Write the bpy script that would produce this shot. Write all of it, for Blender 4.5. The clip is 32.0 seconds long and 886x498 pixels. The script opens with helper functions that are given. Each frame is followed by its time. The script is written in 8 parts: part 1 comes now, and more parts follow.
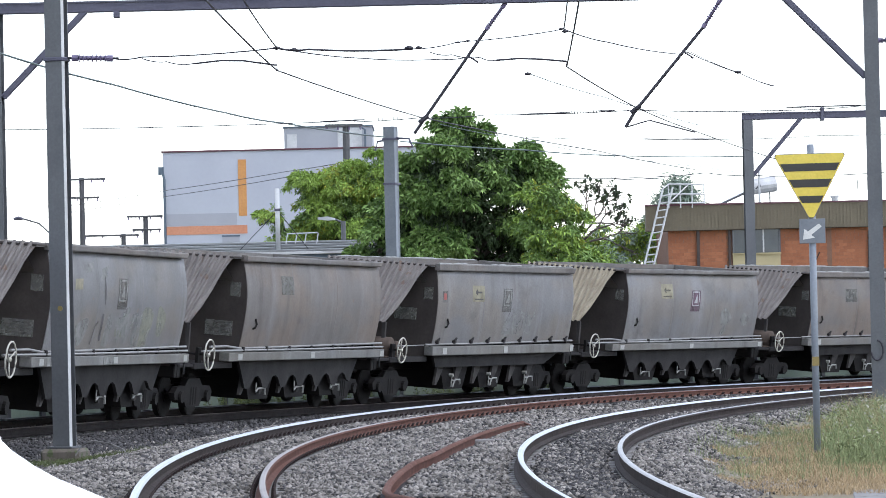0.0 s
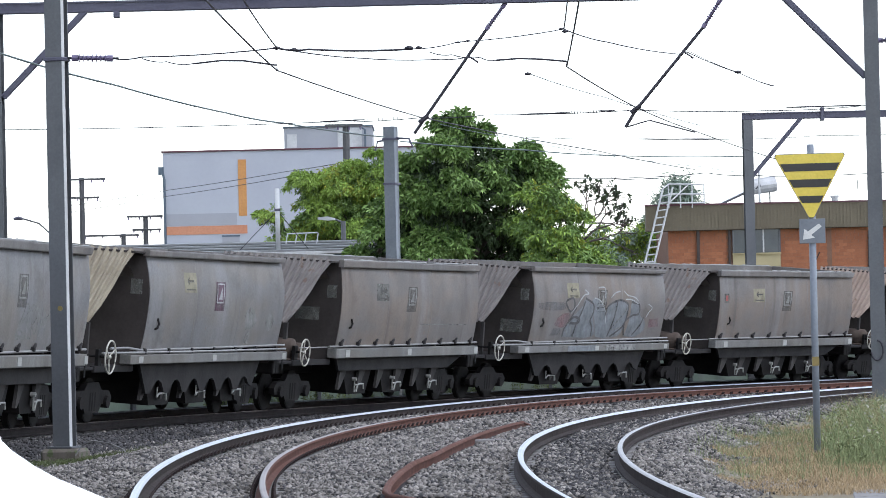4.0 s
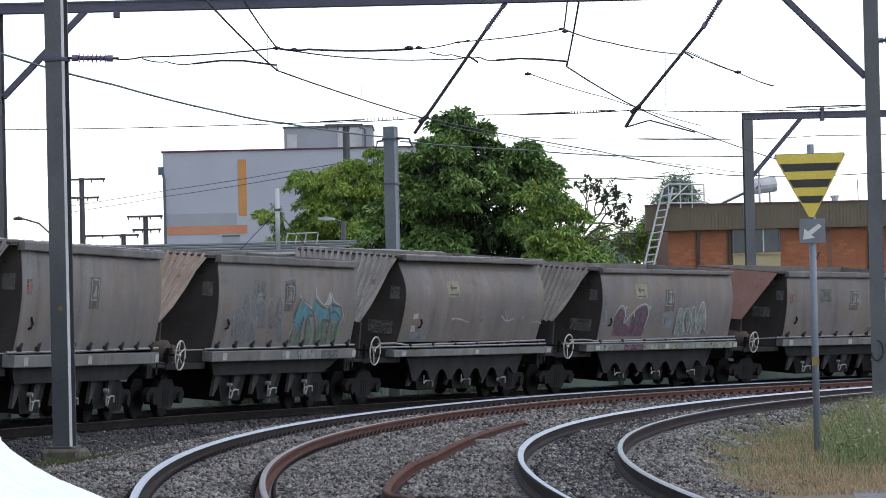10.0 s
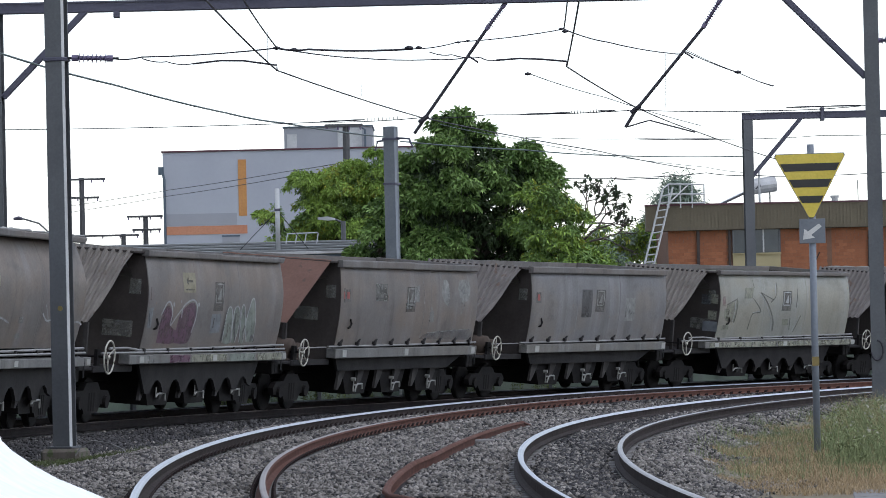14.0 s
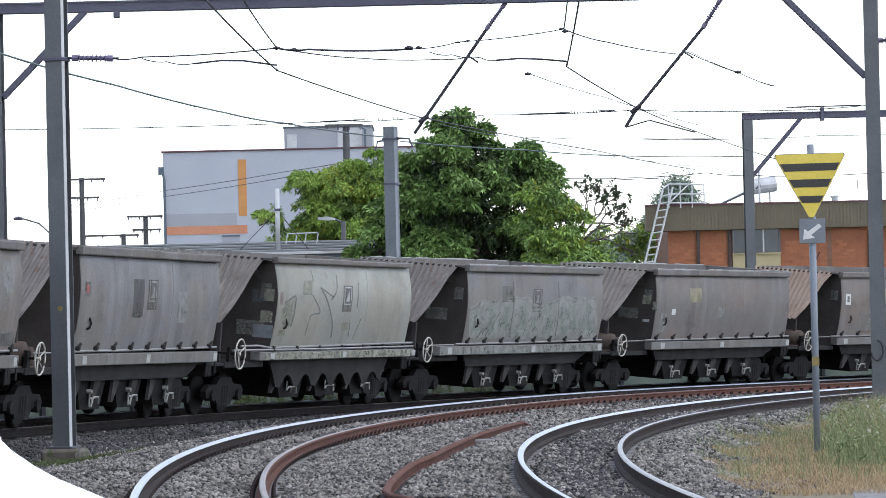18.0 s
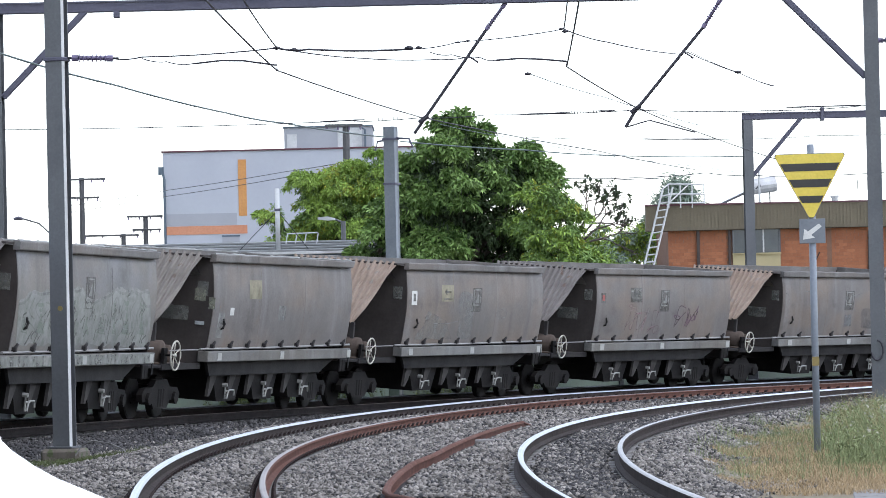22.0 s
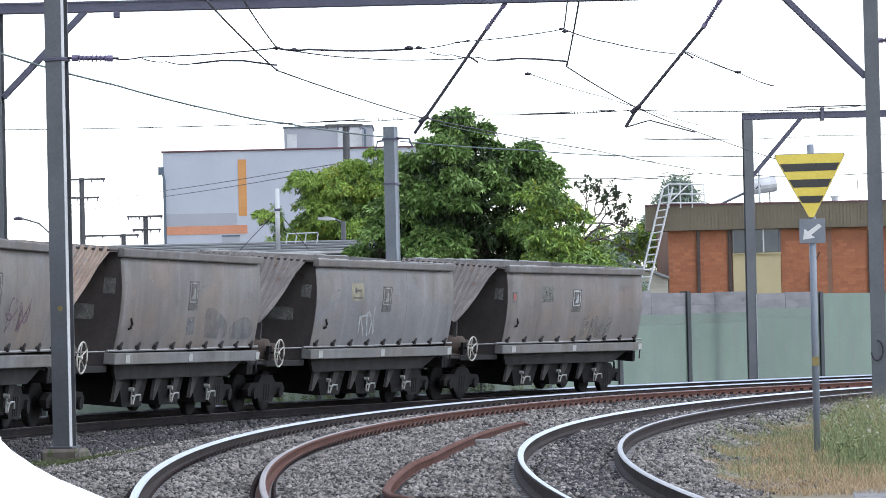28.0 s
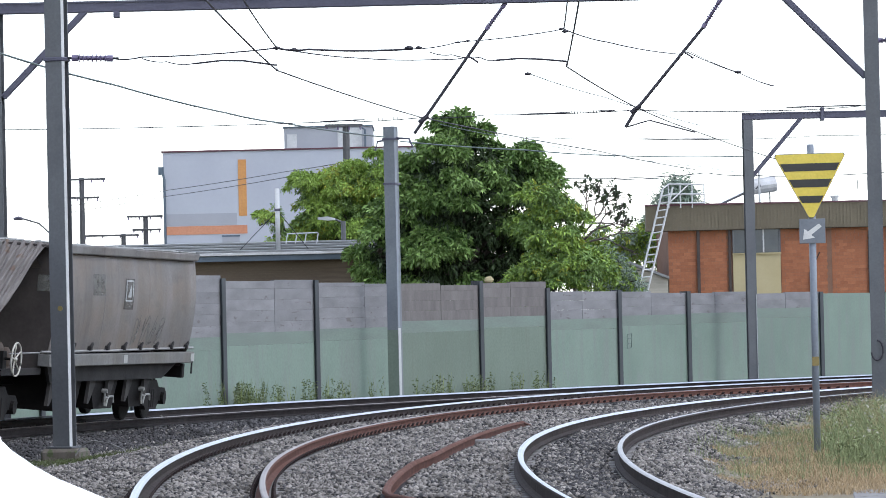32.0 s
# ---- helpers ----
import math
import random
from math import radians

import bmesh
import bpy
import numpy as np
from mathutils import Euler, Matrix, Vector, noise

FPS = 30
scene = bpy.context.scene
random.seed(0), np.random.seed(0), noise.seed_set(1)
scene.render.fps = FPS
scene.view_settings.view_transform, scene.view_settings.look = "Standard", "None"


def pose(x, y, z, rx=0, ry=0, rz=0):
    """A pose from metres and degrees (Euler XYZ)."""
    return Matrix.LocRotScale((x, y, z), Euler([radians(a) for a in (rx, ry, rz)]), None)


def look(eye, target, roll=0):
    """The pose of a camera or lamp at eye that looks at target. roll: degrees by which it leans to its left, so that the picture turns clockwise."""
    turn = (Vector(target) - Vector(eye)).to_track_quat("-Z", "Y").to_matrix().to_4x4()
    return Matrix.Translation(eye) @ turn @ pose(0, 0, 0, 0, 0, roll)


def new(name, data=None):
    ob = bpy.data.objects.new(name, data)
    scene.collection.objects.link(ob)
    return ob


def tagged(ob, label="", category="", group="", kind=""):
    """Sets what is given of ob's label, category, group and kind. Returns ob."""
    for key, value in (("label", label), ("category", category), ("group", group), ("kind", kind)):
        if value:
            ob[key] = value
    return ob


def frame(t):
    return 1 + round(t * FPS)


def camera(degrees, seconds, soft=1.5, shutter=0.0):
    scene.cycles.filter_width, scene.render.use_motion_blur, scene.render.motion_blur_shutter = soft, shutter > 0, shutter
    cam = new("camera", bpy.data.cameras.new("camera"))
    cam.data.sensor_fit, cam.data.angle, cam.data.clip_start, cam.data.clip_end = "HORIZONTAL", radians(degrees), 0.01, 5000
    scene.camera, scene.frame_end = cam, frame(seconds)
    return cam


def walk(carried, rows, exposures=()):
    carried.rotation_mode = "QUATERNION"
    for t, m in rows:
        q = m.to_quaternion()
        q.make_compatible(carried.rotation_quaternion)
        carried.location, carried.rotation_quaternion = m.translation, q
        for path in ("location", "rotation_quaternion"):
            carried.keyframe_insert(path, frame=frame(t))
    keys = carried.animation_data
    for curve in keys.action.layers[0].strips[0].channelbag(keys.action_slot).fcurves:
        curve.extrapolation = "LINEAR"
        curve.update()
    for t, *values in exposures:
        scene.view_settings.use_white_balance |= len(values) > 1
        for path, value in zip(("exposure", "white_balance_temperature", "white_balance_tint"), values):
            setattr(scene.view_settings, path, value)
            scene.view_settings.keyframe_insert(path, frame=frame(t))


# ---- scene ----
# ---- camera: stands still on its tripod beside the line ----
SECONDS = 32.0
cam = camera(11.995, SECONDS, soft=0.5)
EYE = (0.0, 0.0, 1.782)
VIEW = look(EYE, (0.0, 100.0, 1.782 + 100.0 * math.tan(radians(0.904))), roll=-1.289)
walk(cam, [(0.0, VIEW), (SECONDS, VIEW)],
     exposures=[(0.0, 1.43, 6120, 12), (3.5, 1.43, 6120, 12), (5.3, 0.65, 6120, 12), (14.5, 0.65, 6120, 12), (17.0, 0.88, 6120, 12), (19.0, 1.40, 6120, 12), (29.0, 1.40, 6120, 12), (31.0, 1.32, 6120, 12), (SECONDS, 1.32, 6120, 12)])

# ---- light: bright overcast day, soft sun from the right ----
SUN_EL, SUN_AZ = 52.0, 125.0
world = bpy.data.worlds.new("overcast_sky")
scene.world = world
world.use_nodes = True
wn = world.node_tree
sky = wn.nodes.new("ShaderNodeTexSky")
sky.sky_type = "NISHITA"
sky.sun_disc = False
sky.sun_elevation, sky.sun_rotation = radians(SUN_EL), radians(SUN_AZ)
sky.air_density, sky.dust_density, sky.ozone_density = 1.0, 0.3, 1.0
cloud = wn.nodes.new("ShaderNodeHueSaturation")      # thin cloud cover takes the blue out of the sky
cloud.inputs["Saturation"].default_value = 0.4
wn.links.new(sky.outputs["Color"], cloud.inputs["Color"])
wn.links.new(cloud.outputs["Color"], wn.nodes["Background"].inputs["Color"])
wn.nodes["Background"].inputs["Strength"].default_value = 0.15
sun_data = bpy.data.lights.new("sun", "SUN")
sun_data.energy, sun_data.angle, sun_data.color = 0.55, radians(12), (1.0, 0.98, 0.95)
sun = new("sun", sun_data)
az, el = radians(SUN_AZ), radians(SUN_EL)
sun.matrix_world = look((math.sin(az) * math.cos(el) * 60, math.cos(az) * math.cos(el) * 60, 60 * math.sin(el)), (0, 0, 0))


# ---- materials ----
def material(name, c1, c2, rough=0.7, metal=0.0, scale=2.0, fine=30.0, bump=0.15, stretch=(1, 1, 1),
             rnd=0.0, island=0.0, speck=None, speck_at=0.62, contrast=0.5, spec=0.5, streak=None, grain=0.2, cover=None):
    """Two colours mixed by coarse noise, fine grain on top, bump, and wear specks."""
    m = bpy.data.materials.new(name)
    m.use_nodes = True
    nt = m.node_tree
    N, L = nt.nodes, nt.links
    bsdf = N["Principled BSDF"]
    tc = N.new("ShaderNodeTexCoord")
    mp = N.new("ShaderNodeMapping")
    mp.inputs["Scale"].default_value = stretch
    place = tc.outputs["Object"]
    if rnd:
        # alike pieces each take another patch of the pattern
        info = N.new("ShaderNodeObjectInfo")
        shift = N.new("ShaderNodeVectorMath")
        shift.operation = "MULTIPLY_ADD"
        shift.inputs[1].default_value = (37.0, 53.0, 71.0)
        L.new(info.outputs["Random"], shift.inputs[0])
        L.new(place, shift.inputs[2])
        place = shift.outputs[0]
    L.new(place, mp.inputs["Vector"])
    n1 = N.new("ShaderNodeTexNoise")
    n1.inputs["Scale"].default_value, n1.inputs["Detail"].default_value = scale, 6
    n2 = N.new("ShaderNodeTexNoise")
    n2.inputs["Scale"].default_value, n2.inputs["Detail"].default_value = fine, 4
    L.new(mp.outputs["Vector"], n1.inputs["Vector"])
    L.new(mp.outputs["Vector"], n2.inputs["Vector"])
    ramp = N.new("ShaderNodeMapRange")
    ramp.inputs["From Min"].default_value, ramp.inputs["From Max"].default_value = 0.5 - contrast / 2, 0.5 + contrast / 2
    L.new(n1.outputs["Fac"], ramp.inputs["Value"])
    mix = N.new("ShaderNodeMix")
    mix.data_type = "RGBA"
    mix.inputs[6].default_value, mix.inputs[7].default_value = (*c1, 1), (*c2, 1)
    L.new(ramp.outputs["Result"], mix.inputs[0])
    col = mix.outputs[2]
    if speck:
        n3 = N.new("ShaderNodeTexNoise")
        n3.inputs["Scale"].default_value, n3.inputs["Detail"].default_value = scale * 2.7, 8
        L.new(mp.outputs["Vector"], n3.inputs["Vector"])
        r3 = N.new("ShaderNodeMapRange")
        r3.inputs["From Min"].default_value, r3.inputs["From Max"].default_value = speck_at, speck_at + 0.06
        L.new(n3.outputs["Fac"], r3.inputs["Value"])
        mx = N.new("ShaderNodeMix")
        mx.data_type = "RGBA"
        mx.inputs[7].default_value = (*speck, 1)
        L.new(r3.outputs["Result"], mx.inputs[0])
        L.new(col, mx.inputs[6])
        col = mx.outputs[2]
    if streak:
        # rain-washed runs down the sheet, narrow along it and long in height
        m4 = N.new("ShaderNodeMapping")
        m4.inputs["Scale"].default_value = (1.6, 1.6, 0.16)
        L.new(place, m4.inputs["Vector"])
        n4 = N.new("ShaderNodeTexNoise")
        n4.inputs["Scale"].default_value, n4.inputs["Detail"].default_value = 2.2, 5
        L.new(m4.outputs["Vector"], n4.inputs["Vector"])
        r4 = N.new("ShaderNodeMapRange")
        r4.inputs["From Min"].default_value, r4.inputs["From Max"].default_value, r4.inputs["To Max"].default_value = 0.48, 0.72, 0.75
        L.new(n4.outputs["Fac"], r4.inputs["Value"])
        m5 = N.new("ShaderNodeMix")
        m5.data_type = "RGBA"
        m5.inputs[7].default_value = (*streak, 1)
        L.new(r4.outputs["Result"], m5.inputs[0])
        L.new(col, m5.inputs[6])
        col = m5.outputs[2]
    hsv = N.new("ShaderNodeHueSaturation")
    L.new(col, hsv.inputs["Color"])
    val = N.new("ShaderNodeMapRange")
    val.inputs["To Min"].default_value, val.inputs["To Max"].default_value = 1 - grain, 1 + grain
    L.new(n2.outputs["Fac"], val.inputs["Value"])
    out = val.outputs["Result"]
    if rnd or island:
        src = N.new("ShaderNodeObjectInfo").outputs["Random"] if rnd else N.new("ShaderNodeNewGeometry").outputs["Random Per Island"]
        amount = rnd or island
        rr = N.new("ShaderNodeMapRange")
        rr.inputs["To Min"].default_value, rr.inputs["To Max"].default_value = 1 - amount, 1 + amount
        L.new(src, rr.inputs["Value"])
        mul = N.new("ShaderNodeMath")
        mul.operation = "MULTIPLY"
        L.new(out, mul.inputs[0])
        L.new(rr.outputs["Result"], mul.inputs[1])
        out = mul.outputs[0]
    L.new(out, hsv.inputs["Value"])
    L.new(hsv.outputs["Color"], bsdf.inputs["Base Color"])
    bsdf.inputs["Roughness"].default_value, bsdf.inputs["Metallic"].default_value = rough, metal
    bsdf.inputs["Specular IOR Level"].default_value = spec
    if cover:
        # thin or worn paint: how much of it is left, from lo to hi
        n6 = N.new("ShaderNodeTexNoise")
        n6.inputs["Scale"].default_value, n6.inputs["Detail"].default_value, n6.inputs["Roughness"].default_value = 3.5, 9, 0.7
        L.new(place, n6.inputs["Vector"])
        r6 = N.new("ShaderNodeMapRange")
        r6.inputs["From Min"].default_value, r6.inputs["From Max"].default_value = 0.36, 0.62
        r6.inputs["To Min"].default_value, r6.inputs["To Max"].default_value = cover
        L.new(n6.outputs["Fac"], r6.inputs["Value"])
        L.new(r6.outputs["Result"], bsdf.inputs["Alpha"])
    if bump:
        b = N.new("ShaderNodeBump")
        b.inputs["Strength"].default_value, b.inputs["Distance"].default_value = bump, 0.02
        L.new(n2.outputs["Fac"], b.inputs["Height"])
        L.new(b.outputs["Normal"], bsdf.inputs["Normal"])
    return m


def wagon_paint(name, base, warm, pale, soot, rough=0.6):
    """Weathered side sheet: broad warm and cool areas, soot runs and washed runs down it, rust bloom, dents."""
    m = bpy.data.materials.new(name)
    m.use_nodes = True
    N, L = m.node_tree.nodes, m.node_tree.links
    bsdf = N["Principled BSDF"]
    info, tc = N.new("ShaderNodeObjectInfo"), N.new("ShaderNodeTexCoord")
    shift = N.new("ShaderNodeVectorMath")
    shift.operation = "MULTIPLY_ADD"
    shift.inputs[1].default_value = (41.0, 67.0, 29.0)
    L.new(info.outputs["Random"], shift.inputs[0])
    L.new(tc.outputs["Object"], shift.inputs[2])

    def field(stretch, scale, detail, lo, hi, amount=1.0):
        mp = N.new("ShaderNodeMapping")
        mp.inputs["Scale"].default_value = stretch
        L.new(shift.outputs[0], mp.inputs["Vector"])
        n = N.new("ShaderNodeTexNoise")
        n.inputs["Scale"].default_value, n.inputs["Detail"].default_value, n.inputs["Roughness"].default_value = scale, detail, 0.6
        L.new(mp.outputs["Vector"], n.inputs["Vector"])
        r = N.new("ShaderNodeMapRange")
        r.interpolation_type = "SMOOTHSTEP"
        r.inputs["From Min"].default_value, r.inputs["From Max"].default_value, r.inputs["To Max"].default_value = lo, hi, amount
        L.new(n.outputs["Fac"], r.inputs["Value"])
        return r.outputs["Result"]

    def blend(fac, under, over, mode="MIX"):
        x = N.new("ShaderNodeMix")
        x.data_type, x.blend_type = "RGBA", mode
        L.new(fac, x.inputs[0])
        for sock, c in ((x.inputs[6], under), (x.inputs[7], over)):
            if isinstance(c, tuple):
                sock.default_value = (*c, 1)
            else:
                L.new(c, sock)
        return x.outputs[2]
    col = blend(field((0.35, 1, 0.8), 1.0, 3, 0.38, 0.62), base, warm)
    col = blend(field((0.9, 0.9, 0.10), 1.3, 4, 0.50, 0.72, 0.75), col, pale)
    col = blend(field((1.5, 1.5, 0.16), 1.1, 4, 0.52, 0.76, 0.75), col, soot)
    col = blend(field((0.5, 1, 1.1), 1.6, 8, 0.58, 0.70, 0.55), col, soot)
    col = blend(field((1.0, 1, 1.4), 5.0, 9, 0.66, 0.72, 0.6), col, (warm[0] * 1.1, warm[1] * 0.8, warm[2] * 0.6))
    grain = field((1, 1, 1), 26, 6, 0.25, 0.75)
    val = N.new("ShaderNodeMapRange")
    val.inputs["To Min"].default_value, val.inputs["To Max"].default_value = 0.84, 1.16
    L.new(grain, val.inputs["Value"])
    hsv = N.new("ShaderNodeHueSaturation")
    L.new(val.outputs["Result"], hsv.inputs["Value"])
    L.new(col, hsv.inputs["Color"])
    L.new(hsv.outputs["Color"], bsdf.inputs["Base Color"])
    rr = N.new("ShaderNodeMapRange")
    rr.inputs["To Min"].default_value, rr.inputs["To Max"].default_value = rough - 0.08, rough + 0.14
    L.new(field((0.6, 1, 0.6), 1.7, 5, 0.3, 0.7), rr.inputs["Value"])
    L.new(rr.outputs["Result"], bsdf.inputs["Roughness"])
    bsdf.inputs["Metallic"].default_value = 0.12
    b1 = N.new("ShaderNodeBump")
    b1.inputs["Strength"].default_value, b1.inputs["Distance"].default_value = 0.35, 0.06
    L.new(field((0.55, 1, 0.4), 1.1, 2, 0.2, 0.8), b1.inputs["Height"])
    b2 = N.new("ShaderNodeBump")
    b2.inputs["Strength"].default_value, b2.inputs["Distance"].default_value = 0.1, 0.01
    L.new(grain, b2.inputs["Height"])
    L.new(b1.outputs["Normal"], b2.inputs["Normal"])
    L.new(b2.outputs["Normal"], bsdf.inputs["Normal"])
    return m


M = {}
M["wagon"] = wagon_paint("weathered_wagon_steel", (0.146, 0.143, 0.146), (0.157, 0.140, 0.125), (0.205, 0.203, 0.207), (0.089, 0.082, 0.078))
M["wagon_dark"] = wagon_paint("sooty_brown_wagon_steel", (0.132, 0.12, 0.113), (0.158, 0.128, 0.106), (0.183, 0.174, 0.172), (0.079, 0.069, 0.063))
M["wagon_silver"] = wagon_paint("silver_painted_wagon_steel", (0.23, 0.233, 0.208), (0.25, 0.237, 0.195), (0.275, 0.282, 0.26), (0.155, 0.148, 0.128), 0.5)
M["rim"] = wagon_paint("grimy_rim_steel", (0.125, 0.118, 0.112), (0.14, 0.122, 0.108), (0.19, 0.184, 0.178), (0.075, 0.068, 0.062), 0.68)
M["sill"] = wagon_paint("grimy_sill_paint", (0.135, 0.133, 0.128), (0.125, 0.115, 0.1), (0.2, 0.2, 0.19), (0.065, 0.06, 0.055), 0.65)
M["end"] = material("soot_black_end_plate", (0.034, 0.029, 0.027), (0.062, 0.053, 0.049), 0.75, 0.0, 1.6, 16, 0.15, spec=0.12)
M["sheet_grey"] = material("grey_corrugated_steel", (0.105, 0.092, 0.084), (0.18, 0.163, 0.15), 0.65, 0.1, 1.4, 20, 0.1, speck=(0.12, 0.082, 0.06), speck_at=0.6)
M["sheet_tan"] = material("yellowed_corrugated_steel", (0.2, 0.165, 0.115), (0.3, 0.265, 0.19), 0.62, 0.05, 1.4, 20, 0.1, speck=(0.17, 0.12, 0.08), speck_at=0.64)
M["sheet_rust"] = material("rusty_corrugated_steel", (0.195, 0.138, 0.1), (0.3, 0.238, 0.19), 0.75, 0.05, 1.4, 20, 0.15, speck=(0.2, 0.17, 0.145), speck_at=0.6)
M["sheet_buff"] = material("buff_brown_corrugated_steel", (0.2, 0.145, 0.108), (0.31, 0.245, 0.2), 0.68, 0.05, 1.4, 20, 0.1, speck=(0.15, 0.095, 0.065), speck_at=0.62)
M["sheet_brown"] = material("brownish_corrugated_steel", (0.12, 0.105, 0.09), (0.205, 0.185, 0.162), 0.66, 0.08, 1.4, 20, 0.1, speck=(0.1, 0.07, 0.052), speck_at=0.62)
M["sheet_pale"] = material("pale_grey_corrugated_steel", (0.165, 0.152, 0.135), (0.26, 0.245, 0.22), 0.62, 0.08, 1.4, 20, 0.1, speck=(0.13, 0.1, 0.075), speck_at=0.62)
M["sheet_red"] = material("rust_red_steel_sheet", (0.118, 0.058, 0.04), (0.165, 0.09, 0.067), 0.75, 0.05, 1.4, 20, 0.15, speck=(0.09, 0.055, 0.042), speck_at=0.62)
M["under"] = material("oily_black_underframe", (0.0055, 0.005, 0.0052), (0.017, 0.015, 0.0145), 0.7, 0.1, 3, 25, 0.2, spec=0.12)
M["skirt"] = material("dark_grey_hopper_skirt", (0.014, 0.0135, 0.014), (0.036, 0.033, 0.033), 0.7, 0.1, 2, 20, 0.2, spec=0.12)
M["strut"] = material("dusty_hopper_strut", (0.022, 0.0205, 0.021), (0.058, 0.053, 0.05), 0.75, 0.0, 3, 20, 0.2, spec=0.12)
M["lever"] = material("pale_lever_steel", (0.2, 0.2, 0.185), (0.27, 0.266, 0.25), 0.5, 0.2, 4, 30, 0.1)
M["wheel_paint"] = material("cream_handwheel_paint", (0.355, 0.338, 0.284), (0.438, 0.42, 0.367), 0.5, 0.0, 6, 40, 0.1, speck=(0.148, 0.106, 0.071), speck_at=0.66)
M["pipe"] = material("grey_brake_pipe", (0.177, 0.171, 0.165), (0.266, 0.26, 0.249), 0.5, 0.3, 4, 30, 0.1)
M["tank"] = material("brown_air_reservoir", (0.045, 0.034, 0.028), (0.085, 0.066, 0.054), 0.7, 0.0, 3, 25, 0.15, spec=0.12)
M["white"] = material("white_reflector_plate", (0.458, 0.458, 0.429), (0.554, 0.554, 0.532), 0.5, 0.0, 8, 40, 0.05)
M["placard"] = material("faded_yellow_placard", (0.2, 0.18, 0.115), (0.28, 0.255, 0.175), 0.6, 0.0, 5, 40, 0.05, cover=(0.65, 1.0))
M["plate"] = material("faded_grey_data_plate", (0.1, 0.099, 0.088), (0.155, 0.154, 0.14), 0.6, 0.0, 6, 40, 0.05, cover=(0.4, 0.85))
M["ink"] = material("dark_print", (0.0177, 0.0165, 0.0154), (0.0355, 0.0325, 0.0296), 0.6, 0.0, 8, 40, 0.0)
M["ink_soft"] = material("faded_print", (0.071, 0.0651, 0.0592), (0.118, 0.112, 0.101), 0.6, 0.0, 8, 40, 0.0, cover=(0.35, 0.8))
M["red_mark"] = material("red_mark_paint", (0.207, 0.0355, 0.0296), (0.266, 0.0592, 0.0473), 0.6, 0.0, 8, 40, 0.0)
M["tag_white"] = material("white_spray_paint", (0.296, 0.308, 0.308), (0.402, 0.414, 0.414), 0.6, 0.0, 5, 30, 0.0, cover=(0.6, 1.0))
M["tag_pale"] = material("worn_pale_spray_paint", (0.195, 0.195, 0.184), (0.26, 0.26, 0.249), 0.6, 0.0, 5, 30, 0.0, cover=(0.4, 0.9))
M["tag_teal"] = material("teal_spray_paint", (0.05, 0.16, 0.2), (0.085, 0.23, 0.265), 0.6, 0.0, 5, 30, 0.0, cover=(0.65, 1.0))
M["tag_grey"] = material("silver_grey_spray_paint", (0.14, 0.152, 0.165), (0.2, 0.215, 0.23), 0.55, 0.0, 3, 30, 0.0, cover=(0.6, 0.95))
M["tag_blue"] = material("blue_grey_spray_paint", (0.075, 0.09, 0.105), (0.12, 0.14, 0.155), 0.6, 0.0, 5, 30, 0.0, cover=(0.04, 0.42))
M["tag_plum"] = material("plum_spray_paint", (0.0769, 0.0355, 0.0592), (0.118, 0.0592, 0.0887), 0.6, 0.0, 5, 30, 0.0, cover=(0.45, 0.9))
M["tag_pink"] = material("pink_spray_paint", (0.224, 0.0948, 0.118), (0.272, 0.142, 0.16), 0.6, 0.0, 5, 30, 0.0, cover=(0.1, 0.5))
M["tag_dark"] = material("dark_spray_paint", (0.0414, 0.0402, 0.0414), (0.071, 0.068, 0.068), 0.6, 0.0, 5, 30, 0.0, cover=(0.65, 1.0))
M["tag_cream"] = material("cream_buff_patch", (0.213, 0.213, 0.165), (0.272, 0.272, 0.213), 0.6, 0.0, 5, 30, 0.0, cover=(0.3, 0.85))
M["tag_wash"] = material("washed_out_pale_smear", (0.19, 0.19, 0.18), (0.24, 0.24, 0.23), 0.6, 0.0, 3, 30, 0.0, cover=(0.05, 0.6))
M["tag_silver"] = material("worn_silver_spray_paint", (0.17, 0.175, 0.16), (0.225, 0.23, 0.212), 0.55, 0.1, 3, 30, 0.0, cover=(0.4, 0.95))
M["tag_lustre"] = material("thick_silver_spray_paint", (0.2, 0.208, 0.19), (0.262, 0.268, 0.248), 0.5, 0.1, 3, 30, 0.0, cover=(0.6, 1.0))
M["tag_haze"] = material("thin_grey_spray_haze", (0.13, 0.135, 0.14), (0.175, 0.18, 0.185), 0.6, 0.0, 3, 30, 0.0, cover=(0.4, 0.8))
M["tag_mint"] = material("green_fade_spray_paint", (0.085, 0.13, 0.09), (0.13, 0.18, 0.125), 0.6, 0.0, 4, 30, 0.0, cover=(0.5, 0.95))
M["tag_mint_pale"] = material("pale_mint_spray_paint", (0.19, 0.215, 0.185), (0.25, 0.275, 0.24), 0.6, 0.0, 4, 30, 0.0, cover=(0.45, 0.85))
M["galv"] = material("galvanised_mast_steel", (0.0859, 0.0892, 0.096), (0.118, 0.122, 0.128), 0.55, 0.35, 1.5, 25, 0.08)
M["post_grey"] = material("grey_painted_post", (0.15, 0.17, 0.2), (0.2, 0.22, 0.25), 0.5, 0.0, 2, 25, 0.03)
M["mast_pale"] = material("dulled_zinc_mast", (0.115, 0.13, 0.145), (0.155, 0.17, 0.185), 0.55, 0.2, 1.5, 25, 0.08)
M["galv_dark"] = material("weathered_mast_steel", (0.06, 0.058, 0.085), (0.09, 0.088, 0.12), 0.55, 0.3, 1.5, 25, 0.08)
M["galv_light"] = material("pale_galvanised_steel", (0.36, 0.36, 0.36), (0.5, 0.5, 0.5), 0.5, 0.2, 2, 25, 0.05)
